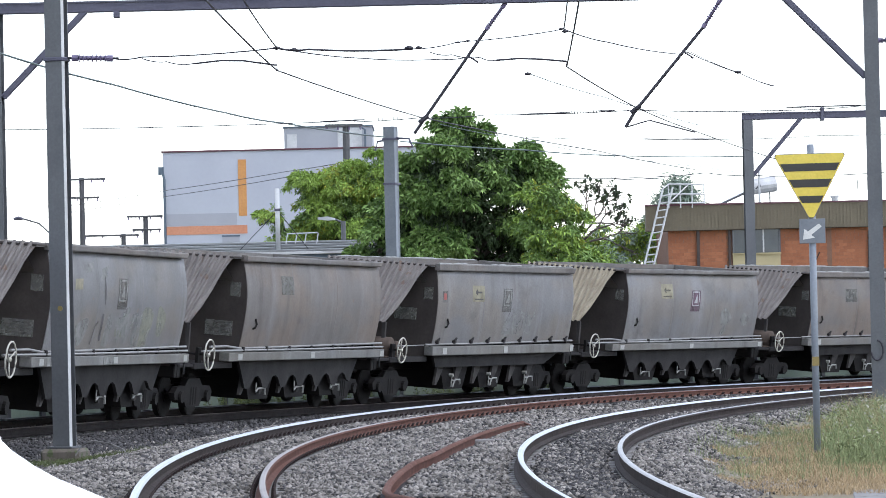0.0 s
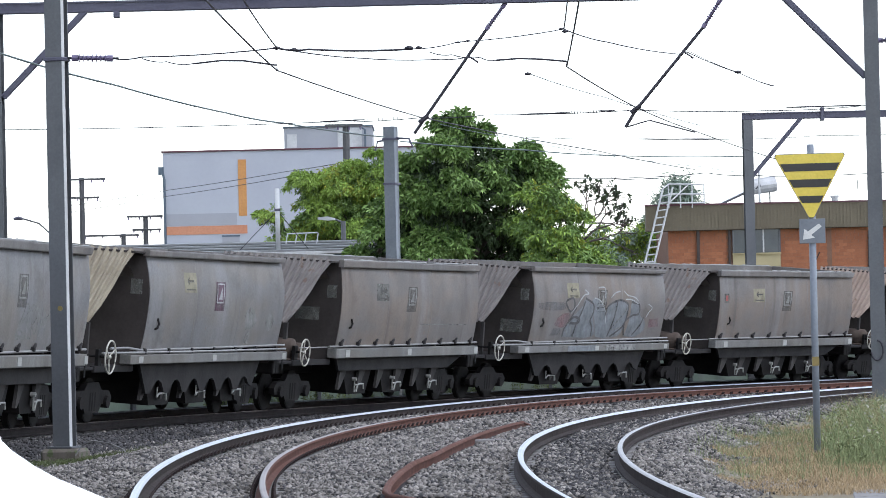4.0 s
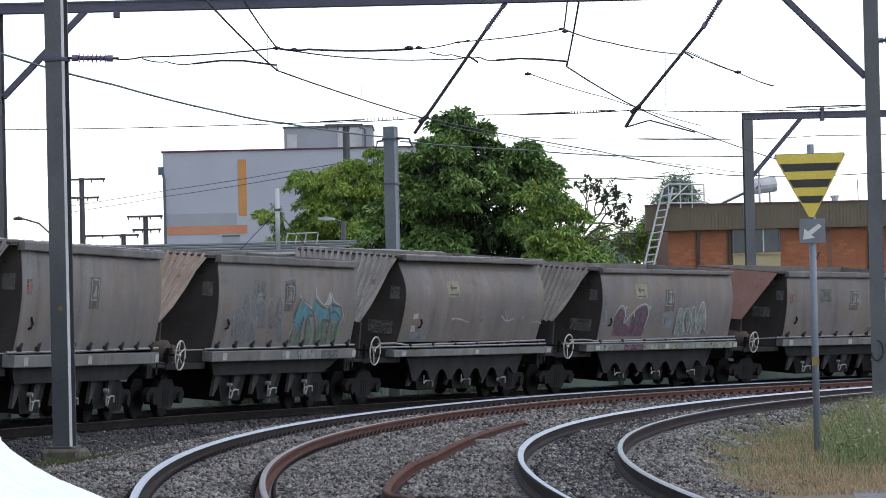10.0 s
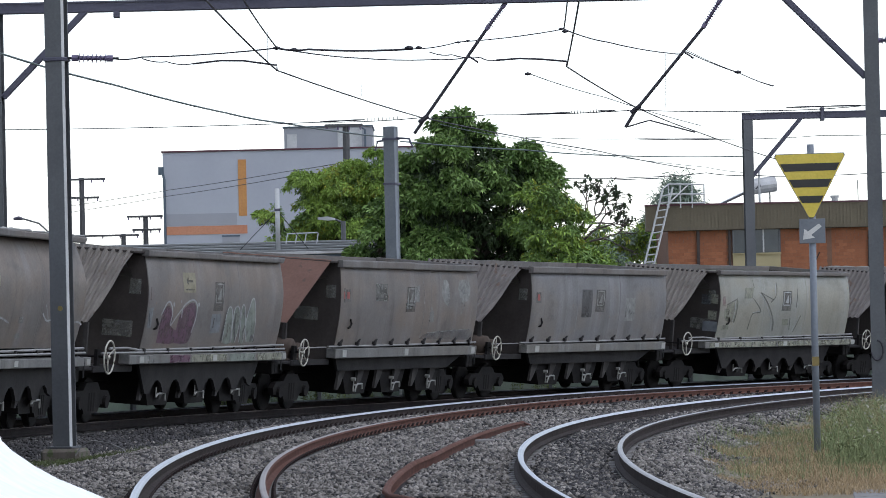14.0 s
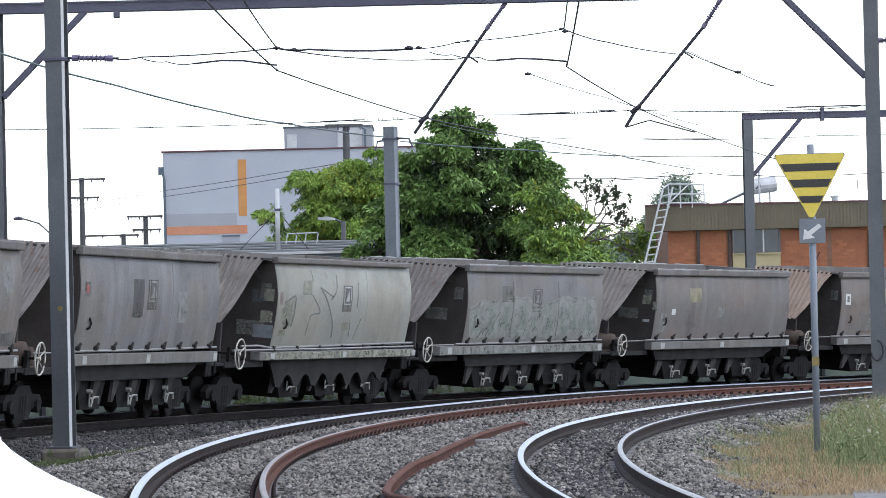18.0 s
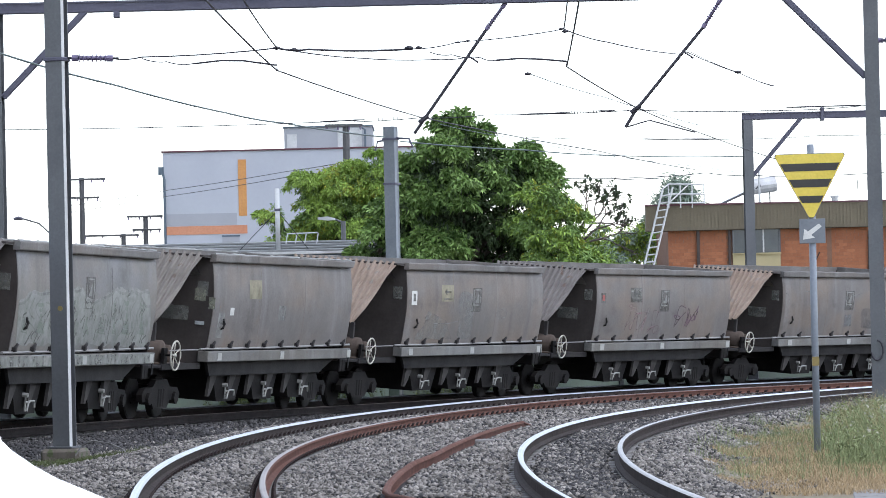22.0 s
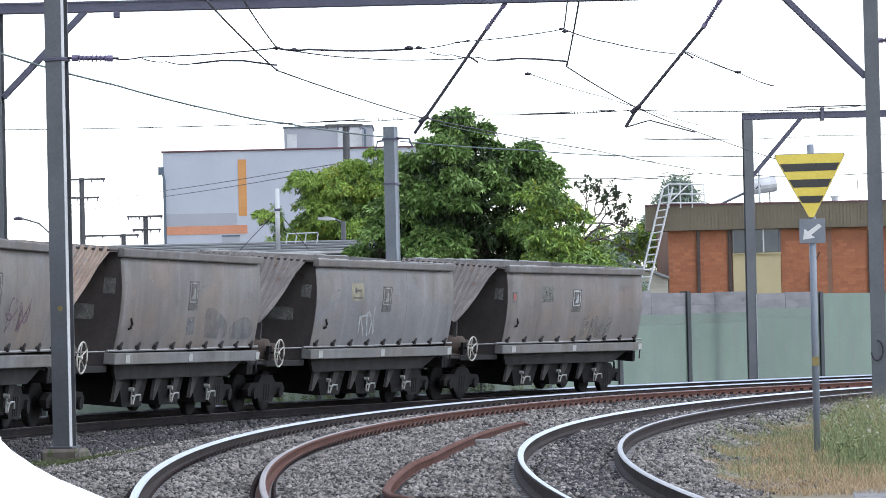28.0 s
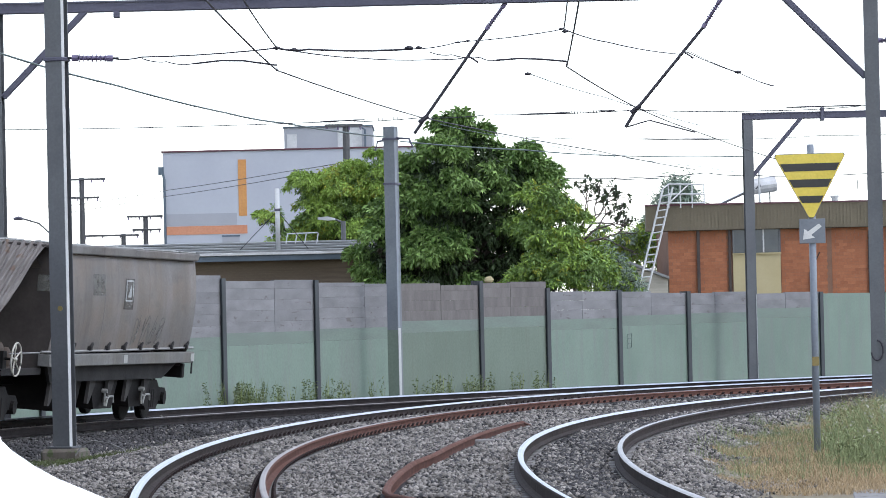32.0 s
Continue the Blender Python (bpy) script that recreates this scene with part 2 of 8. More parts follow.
M["cable"] = material("dark_copper_wire", (0.0177, 0.0165, 0.0237), (0.0355, 0.0325, 0.0414), 0.6, 0.2, 4, 30, 0.0)
M["cable_green"] = material("grey_green_cable", (0.0828, 0.106, 0.106), (0.118, 0.148, 0.142), 0.6, 0.1, 4, 30, 0.0)
M["insulator"] = material("purple_brown_porcelain", (0.1, 0.08, 0.14), (0.17, 0.14, 0.22), 0.3, 0.0, 4, 30, 0.0)
M["concrete"] = material("weathered_concrete", (0.177, 0.169, 0.16), (0.249, 0.237, 0.224), 0.9, 0.0, 2.0, 30, 0.25, speck=(0.118, 0.106, 0.101))
M["wall_grey"] = material("stained_concrete_plank", (0.145, 0.142, 0.145), (0.222, 0.218, 0.222), 0.9, 0.0, 1.3, 22, 0.25, (0.8, 0.8, 2.5), rnd=0.05, speck=(0.124, 0.112, 0.11), speck_at=0.64)
M["wall_brown"] = material("brown_stained_concrete_plank", (0.105, 0.094, 0.088), (0.17, 0.153, 0.145), 0.9, 0.0, 1.3, 22, 0.25, (2.2, 2.2, 0.6), rnd=0.05)
M["wall_green"] = material("pale_green_wall_paint", (0.136, 0.183, 0.147), (0.176, 0.228, 0.184), 0.85, 0.0, 0.7, 22, 0.1, (1, 1, 0.8), rnd=0.04, speck=(0.165, 0.2, 0.172), speck_at=0.64, streak=(0.16, 0.18, 0.16))
M["wall_green_worn"] = material("dirt_browned_green_wall_paint", (0.116, 0.147, 0.112), (0.15, 0.188, 0.148), 0.88, 0.0, 0.6, 22, 0.12, (1, 1, 0.8), rnd=0.03, streak=(0.125, 0.147, 0.116))
M["moss"] = material("dirty_mossy_concrete", (0.075, 0.06, 0.045), (0.15, 0.13, 0.11), 0.95, 0.0, 3.0, 30, 0.3, speck=(0.06, 0.075, 0.03), speck_at=0.55)
M["reflector"] = material("dulled_reflector_patch", (0.26, 0.26, 0.245), (0.34, 0.34, 0.32), 0.5, 0.0, 8, 40, 0.05)
M["wall_fade"] = material("worn_green_over_grey_concrete", (0.146, 0.176, 0.15), (0.156, 0.2, 0.165), 0.88, 0.0, 1.6, 22, 0.2, (0.5, 0.5, 2.2), rnd=0.03, contrast=0.3)
M["marker_ochre"] = material("dirty_ochre_marker", (0.15, 0.11, 0.035), (0.22, 0.165, 0.05), 0.6, 0.0, 6, 40, 0.0)
M["post"] = material("dark_steel_post", (0.034, 0.038, 0.042), (0.062, 0.068, 0.073), 0.7, 0.2, 2, 25, 0.15)
M["rail_top"] = material("polished_rail_head", (0.37, 0.395, 0.45), (0.5, 0.525, 0.58), 0.33, 0.9, 3, 40, 0.02)
M["rail_worn"] = material("tarnished_rail_head", (0.27, 0.26, 0.26), (0.38, 0.37, 0.37), 0.4, 0.7, 3, 40, 0.03)
M["rail_dull"] = material("dull_worn_rail_head", (0.177, 0.142, 0.131), (0.249, 0.213, 0.195), 0.45, 0.5, 3, 40, 0.05)
M["rail_rust"] = material("rusty_rail_web", (0.085, 0.038, 0.028), (0.145, 0.07, 0.052), 0.85, 0.1, 4, 40, 0.2, spec=0.12)
M["rail_dark"] = material("grease_dark_rail_web", (0.013, 0.0105, 0.0105), (0.03, 0.024, 0.023), 0.8, 0.1, 4, 40, 0.2, spec=0.12)
M["rail_web"] = material("brown_grey_rail_web", (0.02, 0.0145, 0.0135), (0.05, 0.037, 0.033), 0.8, 0.1, 4, 40, 0.2, spec=0.12)
M["clip"] = material("dark_rail_clip_steel", (0.0177, 0.0142, 0.0142), (0.0414, 0.0296, 0.0266), 0.75, 0.2, 6, 40, 0.1, spec=0.12)
M["sleeper"] = material("dusty_concrete_sleeper", (0.148, 0.139, 0.131), (0.213, 0.201, 0.19), 0.9, 0.0, 3, 30, 0.25)
# bed coloured darker than its stones, painting shade into the gaps between them
M["ballast"] = material("shaded_stone_bed", (0.03, 0.028, 0.03), (0.075, 0.07, 0.07), 0.95, 0.0, 1.2, 26, 1.0, contrast=0.6, spec=0.12)
M["stone"] = material("broken_basalt_stone", (0.1, 0.092, 0.084), (0.315, 0.288, 0.258), 0.92, 0.0, 0.8, 40, 0.2, island=0.55, spec=0.12)
M["stone_brown"] = material("brake_dust_brown_stone", (0.036, 0.035, 0.036), (0.102, 0.097, 0.097), 0.92, 0.0, 0.8, 40, 0.2, island=0.4, spec=0.12)
M["soil"] = material("dry_soil_and_grass", (0.21, 0.17, 0.105), (0.14, 0.12, 0.07), 0.95, 0.0, 0.35, 12, 0.5)
M["straw"] = material("dry_straw_grass", (0.29, 0.205, 0.115), (0.42, 0.315, 0.185), 0.8, 0.0, 1.0, 20, 0.0, island=0.35, spec=0.2)
M["grass"] = material("green_weed_blade", (0.14, 0.17, 0.072), (0.25, 0.28, 0.14), 0.75, 0.0, 0.8, 20, 0.0, island=0.35, spec=0.2)
M["moss_grass"] = material("low_mossy_grass", (0.06, 0.075, 0.03), (0.11, 0.13, 0.05), 0.8, 0.0, 1.5, 20, 0.0, island=0.35, spec=0.2)
M["scrawl_paint"] = material("thin_grey_green_wall_scrawl", (0.09, 0.115, 0.105), (0.12, 0.15, 0.135), 0.85, 0.0, 4, 30, 0.0)
M["weed"] = material("yellow_green_weed", (0.15, 0.19, 0.06), (0.24, 0.28, 0.11), 0.75, 0.0, 0.8, 20, 0.0, island=0.35, spec=0.2)
M["weed_leaf"] = material("dull_green_weed_leaf", (0.085, 0.115, 0.05), (0.16, 0.19, 0.095), 0.7, 0.0, 1.5, 20, 0.0, island=0.4, spec=0.2)
M["seed"] = material("pale_seed_head", (0.296, 0.284, 0.213), (0.367, 0.355, 0.284), 0.8, 0.0, 2, 20, 0.0, island=0.2)
M["leaf"] = material("mango_leaf", (0.05, 0.105, 0.026), (0.165, 0.255, 0.07), 0.5, 0.0, 0.5, 20, 0.0, island=0.5, spec=0.2)
M["leaf_light"] = material("light_green_leaf", (0.145, 0.235, 0.04), (0.29, 0.405, 0.085), 0.55, 0.0, 0.5, 20, 0.0, island=0.4, spec=0.2)
M["leaf_yellow"] = material("yellow_green_leaf", (0.19, 0.23, 0.035), (0.36, 0.36, 0.055), 0.55, 0.0, 0.9, 20, 0.0, island=0.4, spec=0.2)
M["leaf_grey"] = material("grey_green_frond", (0.15, 0.2, 0.15), (0.25, 0.31, 0.24), 0.6, 0.0, 0.5, 20, 0.0, island=0.3, spec=0.2)
M["leaf_mid"] = material("young_mango_leaf", (0.1, 0.172, 0.045), (0.2, 0.295, 0.09), 0.5, 0.0, 0.5, 20, 0.0, island=0.4, spec=0.2)
M["house_wall"] = material("pale_weatherboard", (0.27, 0.25, 0.205), (0.35, 0.33, 0.28), 0.8, 0.0, 1, 14, 0.1, (0.4, 0.4, 8))
# leaf colour darkened to stand in for the shade inside the mango crown
M["leaf_shade"] = material("shaded_inner_mango_leaf", (0.018, 0.03, 0.013), (0.045, 0.07, 0.025), 0.55, 0.0, 0.5, 20, 0.0, island=0.4, spec=0.2)
M["leaf_dark"] = material("dark_shrub_leaf", (0.0177, 0.0296, 0.0148), (0.0414, 0.0592, 0.0237), 0.6, 0.0, 0.5, 20, 0.0, island=0.4, spec=0.2)
M["bark"] = material("grey_brown_bark", (0.0414, 0.0325, 0.0266), (0.0828, 0.068, 0.0562), 0.9, 0.0, 3, 25, 0.5, (3, 3, 0.6))
M["timber"] = material("grey_timber_pole", (0.0592, 0.0592, 0.0621), (0.101, 0.101, 0.104), 0.85, 0.0, 3, 25, 0.3, (3, 3, 0.4))
M["white_wall"] = material("pale_blue_grey_render", (0.325, 0.342, 0.385), (0.375, 0.394, 0.435), 0.85, 0.0, 0.4, 6, 0.0, grain=0.04)
M["white_wall_low"] = material("patched_grey_render", (0.272, 0.284, 0.308), (0.308, 0.319, 0.343), 0.85, 0.0, 0.6, 6, 0.0, grain=0.04)
M["orange"] = material("orange_stripe_paint", (0.426, 0.195, 0.0532), (0.473, 0.237, 0.0769), 0.7, 0.0, 1, 12, 0.03)
M["orange_red"] = material("faded_orange_stripe_paint", (0.426, 0.177, 0.0948), (0.473, 0.224, 0.131), 0.7, 0.0, 1, 12, 0.03)
M["roof_grey"] = material("grey_metal_roofing", (0.163, 0.169, 0.169), (0.218, 0.223, 0.223), 0.6, 0.2, 1, 14, 0.05, (0.5, 1, 1))
M["fascia_blue"] = material("blue_grey_fascia", (0.0592, 0.0828, 0.112), (0.0828, 0.112, 0.142), 0.6, 0.0, 1, 14, 0.05)
M["brown_brick"] = material("brown_face_brick", (0.0887, 0.0651, 0.0444), (0.142, 0.11, 0.0769), 0.9, 0.0, 2, 18, 0.3, (0.5, 1, 6))
M["brick"] = material("orange_face_brick", (0.228, 0.082, 0.037), (0.305, 0.122, 0.058), 0.9, 0.0, 1.5, 18, 0.2, rnd=0.1)
M["mortar"] = material("sandy_mortar", (0.15, 0.082, 0.052), (0.195, 0.112, 0.075), 0.95, 0.0, 2, 25, 0.2)
M["fascia_tan"] = material("tan_ribbed_fascia", (0.1, 0.082, 0.05), (0.135, 0.112, 0.072), 0.6, 0.1, 1, 14, 0.05)
M["cream"] = material("cream_spandrel_panel", (0.325, 0.272, 0.142), (0.372, 0.319, 0.184), 0.75, 0.0, 1, 14, 0.0, grain=0.06)
M["brown_metal"] = material("dark_brown_downpipe", (0.0296, 0.0201, 0.0177), (0.0503, 0.0355, 0.0296), 0.6, 0.1, 2, 20, 0.05)
M["frame_white"] = material("white_window_frame", (0.407, 0.414, 0.414), (0.488, 0.496, 0.496), 0.5, 0.1, 3, 20, 0.0)
M["louvre"] = material("grey_louvre_glass", (0.04, 0.053, 0.062), (0.07, 0.083, 0.094), 0.15, 0.0, 2, 20, 0.0)
M["roof_red"] = material("dark_red_roof_edge", (0.0769, 0.0237, 0.0355), (0.106, 0.0414, 0.0532), 0.6, 0.1, 2, 20, 0.0)
M["solar"] = material("solar_collector_glass", (0.0296, 0.0296, 0.0414), (0.0532, 0.0532, 0.0651), 0.2, 0.2, 2, 20, 0.0)
M["sign_yellow"] = material("retroreflective_yellow", (0.532, 0.407, 0.0444), (0.592, 0.458, 0.0666), 0.45, 0.0, 4, 30, 0.0)
M["sign_black"] = material("black_sign_stripe", (0.0148, 0.013, 0.0106), (0.0266, 0.0237, 0.019), 0.5, 0.0, 4, 30, 0.0)
M["sign_grey"] = material("grey_sign_back", (0.118, 0.131, 0.148), (0.16, 0.171, 0.19), 0.5, 0.2, 4, 30, 0.0)
M["car_paint"] = material("white_car_paint", (0.82, 0.83, 0.85), (0.86, 0.87, 0.89), 0.25, 0.0, 1, 10, 0.0)
M["rubber"] = material("black_rubber", (0.0118, 0.0118, 0.0118), (0.0207, 0.0207, 0.0207), 0.85, 0.0, 5, 30, 0.1)
M["glass_dark"] = material("tinted_window_glass", (0.0118, 0.0148, 0.0177), (0.0177, 0.0207, 0.0237), 0.05, 0.0, 2, 10, 0.0)


# ---- mesh helpers ----
def np_mesh(name, verts, faces, mat):
    """A mesh from a vertex array and an array of equal-sided faces."""
    verts, faces = np.asarray(verts, dtype=np.float32), np.asarray(faces, dtype=np.int32)
    me = bpy.data.meshes.new(name)
    k = faces.shape[1]
    me.vertices.add(len(verts))
    me.vertices.foreach_set("co", verts.ravel())
    me.loops.add(faces.size)
    me.loops.foreach_set("vertex_index", faces.ravel())
    me.polygons.add(len(faces))
    me.polygons.foreach_set("loop_start", np.arange(len(faces), dtype=np.int32) * k)
    me.polygons.foreach_set("loop_total", np.full(len(faces), k, dtype=np.int32))
    me.update(calc_edges=True)
    me.materials.append(mat)
    return me


class Shape:
    """Collects boxes, tubes, sweeps and plates into one mesh."""

    def __init__(self):
        self.v, self.f, self.mi = [], [], []

    def add(self, verts, faces, mi=0):
        b = len(self.v)
        self.v += [tuple(p) for p in verts]
        self.f += [tuple(b + i for i in q) for q in faces]
        self.mi += [mi] * len(faces)
        return self

    def box(self, lo, hi, m=None, mi=0, bev=0.0):
        (a, b, c), (d, e, f) = lo, hi
        if bev:
            vs, n = [], 0
            for z, i in ((c, bev), (c + bev, 0), (f - bev, 0), (f, bev)):
                k = bev if i == 0 else bev
                for x, y in ((a + k, b + i), (d - k, b + i), (d - i, b + k), (d - i, e - k), (d - k, e - i), (a + k, e - i), (a + i, e - k), (a + i, b + k)):
                    vs.append((x, y, z))
            fs = [tuple(range(7, -1, -1)), tuple(range(24, 32))]
            for r in range(3):
                for s in range(8):
                    t = (s + 1) % 8
                    fs.append((r * 8 + s, r * 8 + t, r * 8 + 8 + t, r * 8 + 8 + s))
        else:
            vs = [(a, b, c), (d, b, c), (d, e, c), (a, e, c), (a, b, f), (d, b, f), (d, e, f), (a, e, f)]
            fs = [(3, 2, 1, 0), (4, 5, 6, 7), (0, 1, 5, 4), (1, 2, 6, 5), (2, 3, 7, 6), (3, 0, 4, 7)]
        if m is not None:
            vs = [m @ Vector(p) for p in vs]
        return self.add(vs, fs, mi)

    def tube(self, pts, r, sides=6, caps=True, mi=0):
        pts = [Vector(p) for p in pts]
        rs = r if isinstance(r, (list, tuple)) else [r] * len(pts)
        rings = []
        for i, p in enumerate(pts):
            d = (pts[min(i + 1, len(pts) - 1)] - pts[max(i - 1, 0)]).normalized()
            a = d.cross(Vector((0, 0, 1)) if abs(d.z) < 0.95 else Vector((1, 0, 0))).normalized()
            b = d.cross(a)
            rings.append([p + (a * math.cos(t) + b * math.sin(t)) * rs[i] for t in [2 * math.pi * k / sides for k in range(sides)]])
        vs = [q for ring in rings for q in ring]
        fs = []
        for i in range(len(pts) - 1):
            for k in range(sides):
                n = (k + 1) % sides
                fs.append((i * sides + k, i * sides + n, (i + 1) * sides + n, (i + 1) * sides + k))
        if caps:
            fs.append(tuple(range(sides - 1, -1, -1)))
            fs.append(tuple(range(len(vs) - sides, len(vs))))
        return self.add(vs, fs, mi)

    def prism(self, poly, axis, a, b, mi=0):
        """A flat polygon (pairs in the other two axes) pushed from a to b along an axis."""
        def put(p, t):
            return {"x": (t, p[0], p[1]), "y": (p[0], t, p[1]), "z": (p[0], p[1], t)}[axis]
        n = len(poly)
        vs = [put(p, a) for p in poly] + [put(p, b) for p in poly]
        fs = [tuple(range(n - 1, -1, -1)), tuple(range(n, 2 * n))] + [(i, (i + 1) % n, n + (i + 1) % n, n + i) for i in range(n)]
        return self.add(vs, fs, mi)

    def grid(self, rows, closed=False, mi=0):
        n = len(rows[0])
        vs = [p for r in rows for p in r]
        fs = []
        for i in range(len(rows) - 1):
            for k in range(n if closed else n - 1):
                j = (k + 1) % n
                fs.append((i * n + k, i * n + j, (i + 1) * n + j, (i + 1) * n + k))
        return self.add(vs, fs, mi)

    def mesh(self, name, *mats, smooth=False):
        me = bpy.data.meshes.new(name)
        me.from_pydata(self.v, [], self.f)
        bm = bmesh.new()
        bm.from_mesh(me)
        bmesh.ops.recalc_face_normals(bm, faces=bm.faces)
        bm.to_mesh(me)
        bm.free()
        for m in mats:
            me.materials.append(m)
        if len(mats) > 1:
            me.polygons.foreach_set("material_index", self.mi)
        if smooth:
            me.polygons.foreach_set("use_smooth", [True] * len(me.polygons))
        me.update()
        return me


def part(name, shape, mat, parent=None, label="", smooth=False):
    """Links a shape or a mesh as one object under a thing."""
    if isinstance(shape, Shape):
        shape = shape.mesh(name, *(mat if isinstance(mat, tuple) else (mat,)), smooth=smooth)
    ob = new(name, shape)
    if parent is not None:
        ob.parent = parent
    if label:
        ob["label"] = label
    return ob


def thing(name, label, category, group="", kind="", at=None):
    ob = new(name)
    ob.empty_display_size = 0.2
    if at is not None:
        ob.matrix_world = at
    return tagged(ob, label, category, group, kind)


# ---- the lines of the three tracks, from plan ----
GRADE = -0.0075948


def lay(x0, y0, a0, k0, k1, back, ahead, s_from, s_to, ds=0.25):
    """Arc lengths, places and headings of a track; straight (or of even bend) before 0 and straight past ahead."""
    s = np.arange(s_from, s_to + ds, ds)
    sc = np.clip(s, 0, ahead)
    a = a0 + k0 * sc + k1 * sc * sc / 2
    a = a + np.where(s < 0, back * s, 0) + np.where(s > ahead, 0, 0)
    x = np.concatenate([[0], np.cumsum(np.sin((a[:-1] + a[1:]) / 2) * ds)])
    y = np.concatenate([[0], np.cumsum(np.cos((a[:-1] + a[1:]) / 2) * ds)])
    i0 = np.argmin(np.abs(s))
    return {"s": s, "x": x - x[i0] + x0, "y": y - y[i0] + y0, "a": a}


LINE_A = lay(-10.2632, 46.0381, -0.020457, 0.0075286, -2.2191e-5, 0.0, 125.0, -262.0, 300.0)
LINE_B = lay(-2.0658, 35.2492, -0.063591, 0.0036991, 2.2807e-5, 0.0037, 108.0, -60.0, 106.0)
LINE_C = lay(1.6254, 29.0860, -0.050452, 0.0038957, 3.7340e-5, 0.0039, 100.0, -60.0, 140.0)
# the second line draws in beside the main line and runs along with it
far = LINE_B["y"] > 100.0
LINE_B["x"] = np.where(far, np.interp(LINE_B["y"], LINE_A["y"], LINE_A["x"]) + 0.9 + 2.445 * np.exp(-0.0601 * (LINE_B["y"] - 100.0)), LINE_B["x"])
LINE_B["a"] = np.arctan2(np.gradient(LINE_B["x"]), np.gradient(LINE_B["y"]))
for line, z0, cant in ((LINE_A, 0.0, 0.0978), (LINE_B, -0.0485, 0.0656), (LINE_C, -0.022, 0.0599)):
    line["z0"], line["cant"] = z0, cant


def rail_height(line, y):
    return line["z0"] + GRADE * (np.clip(y, -40, 160) - 80)


def on_line(line, s, off=0.0, z=0.0):
    """A point of the track at arc length s, off metres to its right and z above the rails' plane, and the heading."""
    x, y, a = (float(np.interp(s, line["s"], line[k])) for k in "xya")
    c = line["cant"]
    o, dz = off * math.cos(c) + z * math.sin(c), -off * math.sin(c) + z * math.cos(c)
    return Vector((x + o * math.cos(a), y - o * math.sin(a), float(rail_height(line, y)) + dz)), a


def ground_z(x, y):
    """Height of the ground: ballast shoulders round each track, falling to the verge."""
    x, y = np.asarray(x, float), np.asarray(y, float)
    g = GRADE * (np.clip(y, -40, 160) - 80)
    best = np.full(np.broadcast(x, y).shape, -0.46)
    for line, left, right in ((LINE_A, 0.35, 0.1), (LINE_B, 0.16, 0.1), (LINE_C, 0.1, 0.35)):
        lx, la = np.interp(y, line["y"], line["x"]), np.interp(y, line["y"], line["a"])
        d = (x - lx) * np.cos(la)
        inside = (y > line["y"][0]) & (y < line["y"][-1])
        h = line["z0"] - 0.195 - np.clip(d, -1.3, 1.3) * math.tan(line["cant"]) - np.clip(np.abs(d) - 1.4, 0, 9) * np.where(d < 0, left, right)
        best = np.where(inside, np.maximum(best, h), best)
    return best + g


# ---- ground: one sheet to the horizon ----
def build_ground():
    xs = np.concatenate([[-2500, -800, -300, -120, -60, -35, -24], np.arange(-18, 30.01, 0.4), [36, 50, 80, 140, 320, 900, 2500]])
    ys = np.concatenate([[-1500, -400, -120, -50, -10, 5], np.arange(12, 150.01, 0.6), [160, 180, 220, 300, 480, 900, 1600, 3200]])
    X, Y = np.meshgrid(xs, ys)
    Z = ground_z(X, Y)
    n, m = len(xs), len(ys)
    i = (np.arange(m - 1)[:, None] * n + np.arange(n - 1)[None, :]).ravel()
    faces = np.stack([i, i + 1, i + n + 1, i + n], 1)
    me = np_mesh("ground", np.stack([X.ravel(), Y.ravel(), Z.ravel()], 1), faces, M["ballast"])
    me.materials.append(M["soil"])
    cx, cy = (X[:-1, :-1] + 0.2).ravel(), (Y[:-1, :-1] + 0.3).ravel()
    xa, xc = np.interp(cy, LINE_A["y"], LINE_A["x"]), np.interp(cy, LINE_C["y"], LINE_C["x"])
    bed = (cx > xa - 3.4) & (cx < xc + 1.5) & (cy > -20) & (cy < 150)
    me.polygons.foreach_set("material_index", np.where(bed, 0, 1).astype(np.int32))
    me.polygons.foreach_set("use_smooth", [True] * len(me.polygons))
    tagged(new("ground", me), "grey crushed-stone railway bed running out into dry grassy soil", "ground", kind="structure")


build_ground()


OLD_RAIL = [(-0.02, 32.5), (-0.28, 34.3), (-0.48, 35.8), (-0.55, 37.1), (-0.55, 39.0), (-0.49, 41.9), (-0.37, 45.3), (-0.16, 47.9), (0.06, 52.2), (0.34, 57.0), (0.57, 60.5), (0.83, 64.0), (1.07, 67.0), (1.32, 70.0), (1.45, 71.4)]


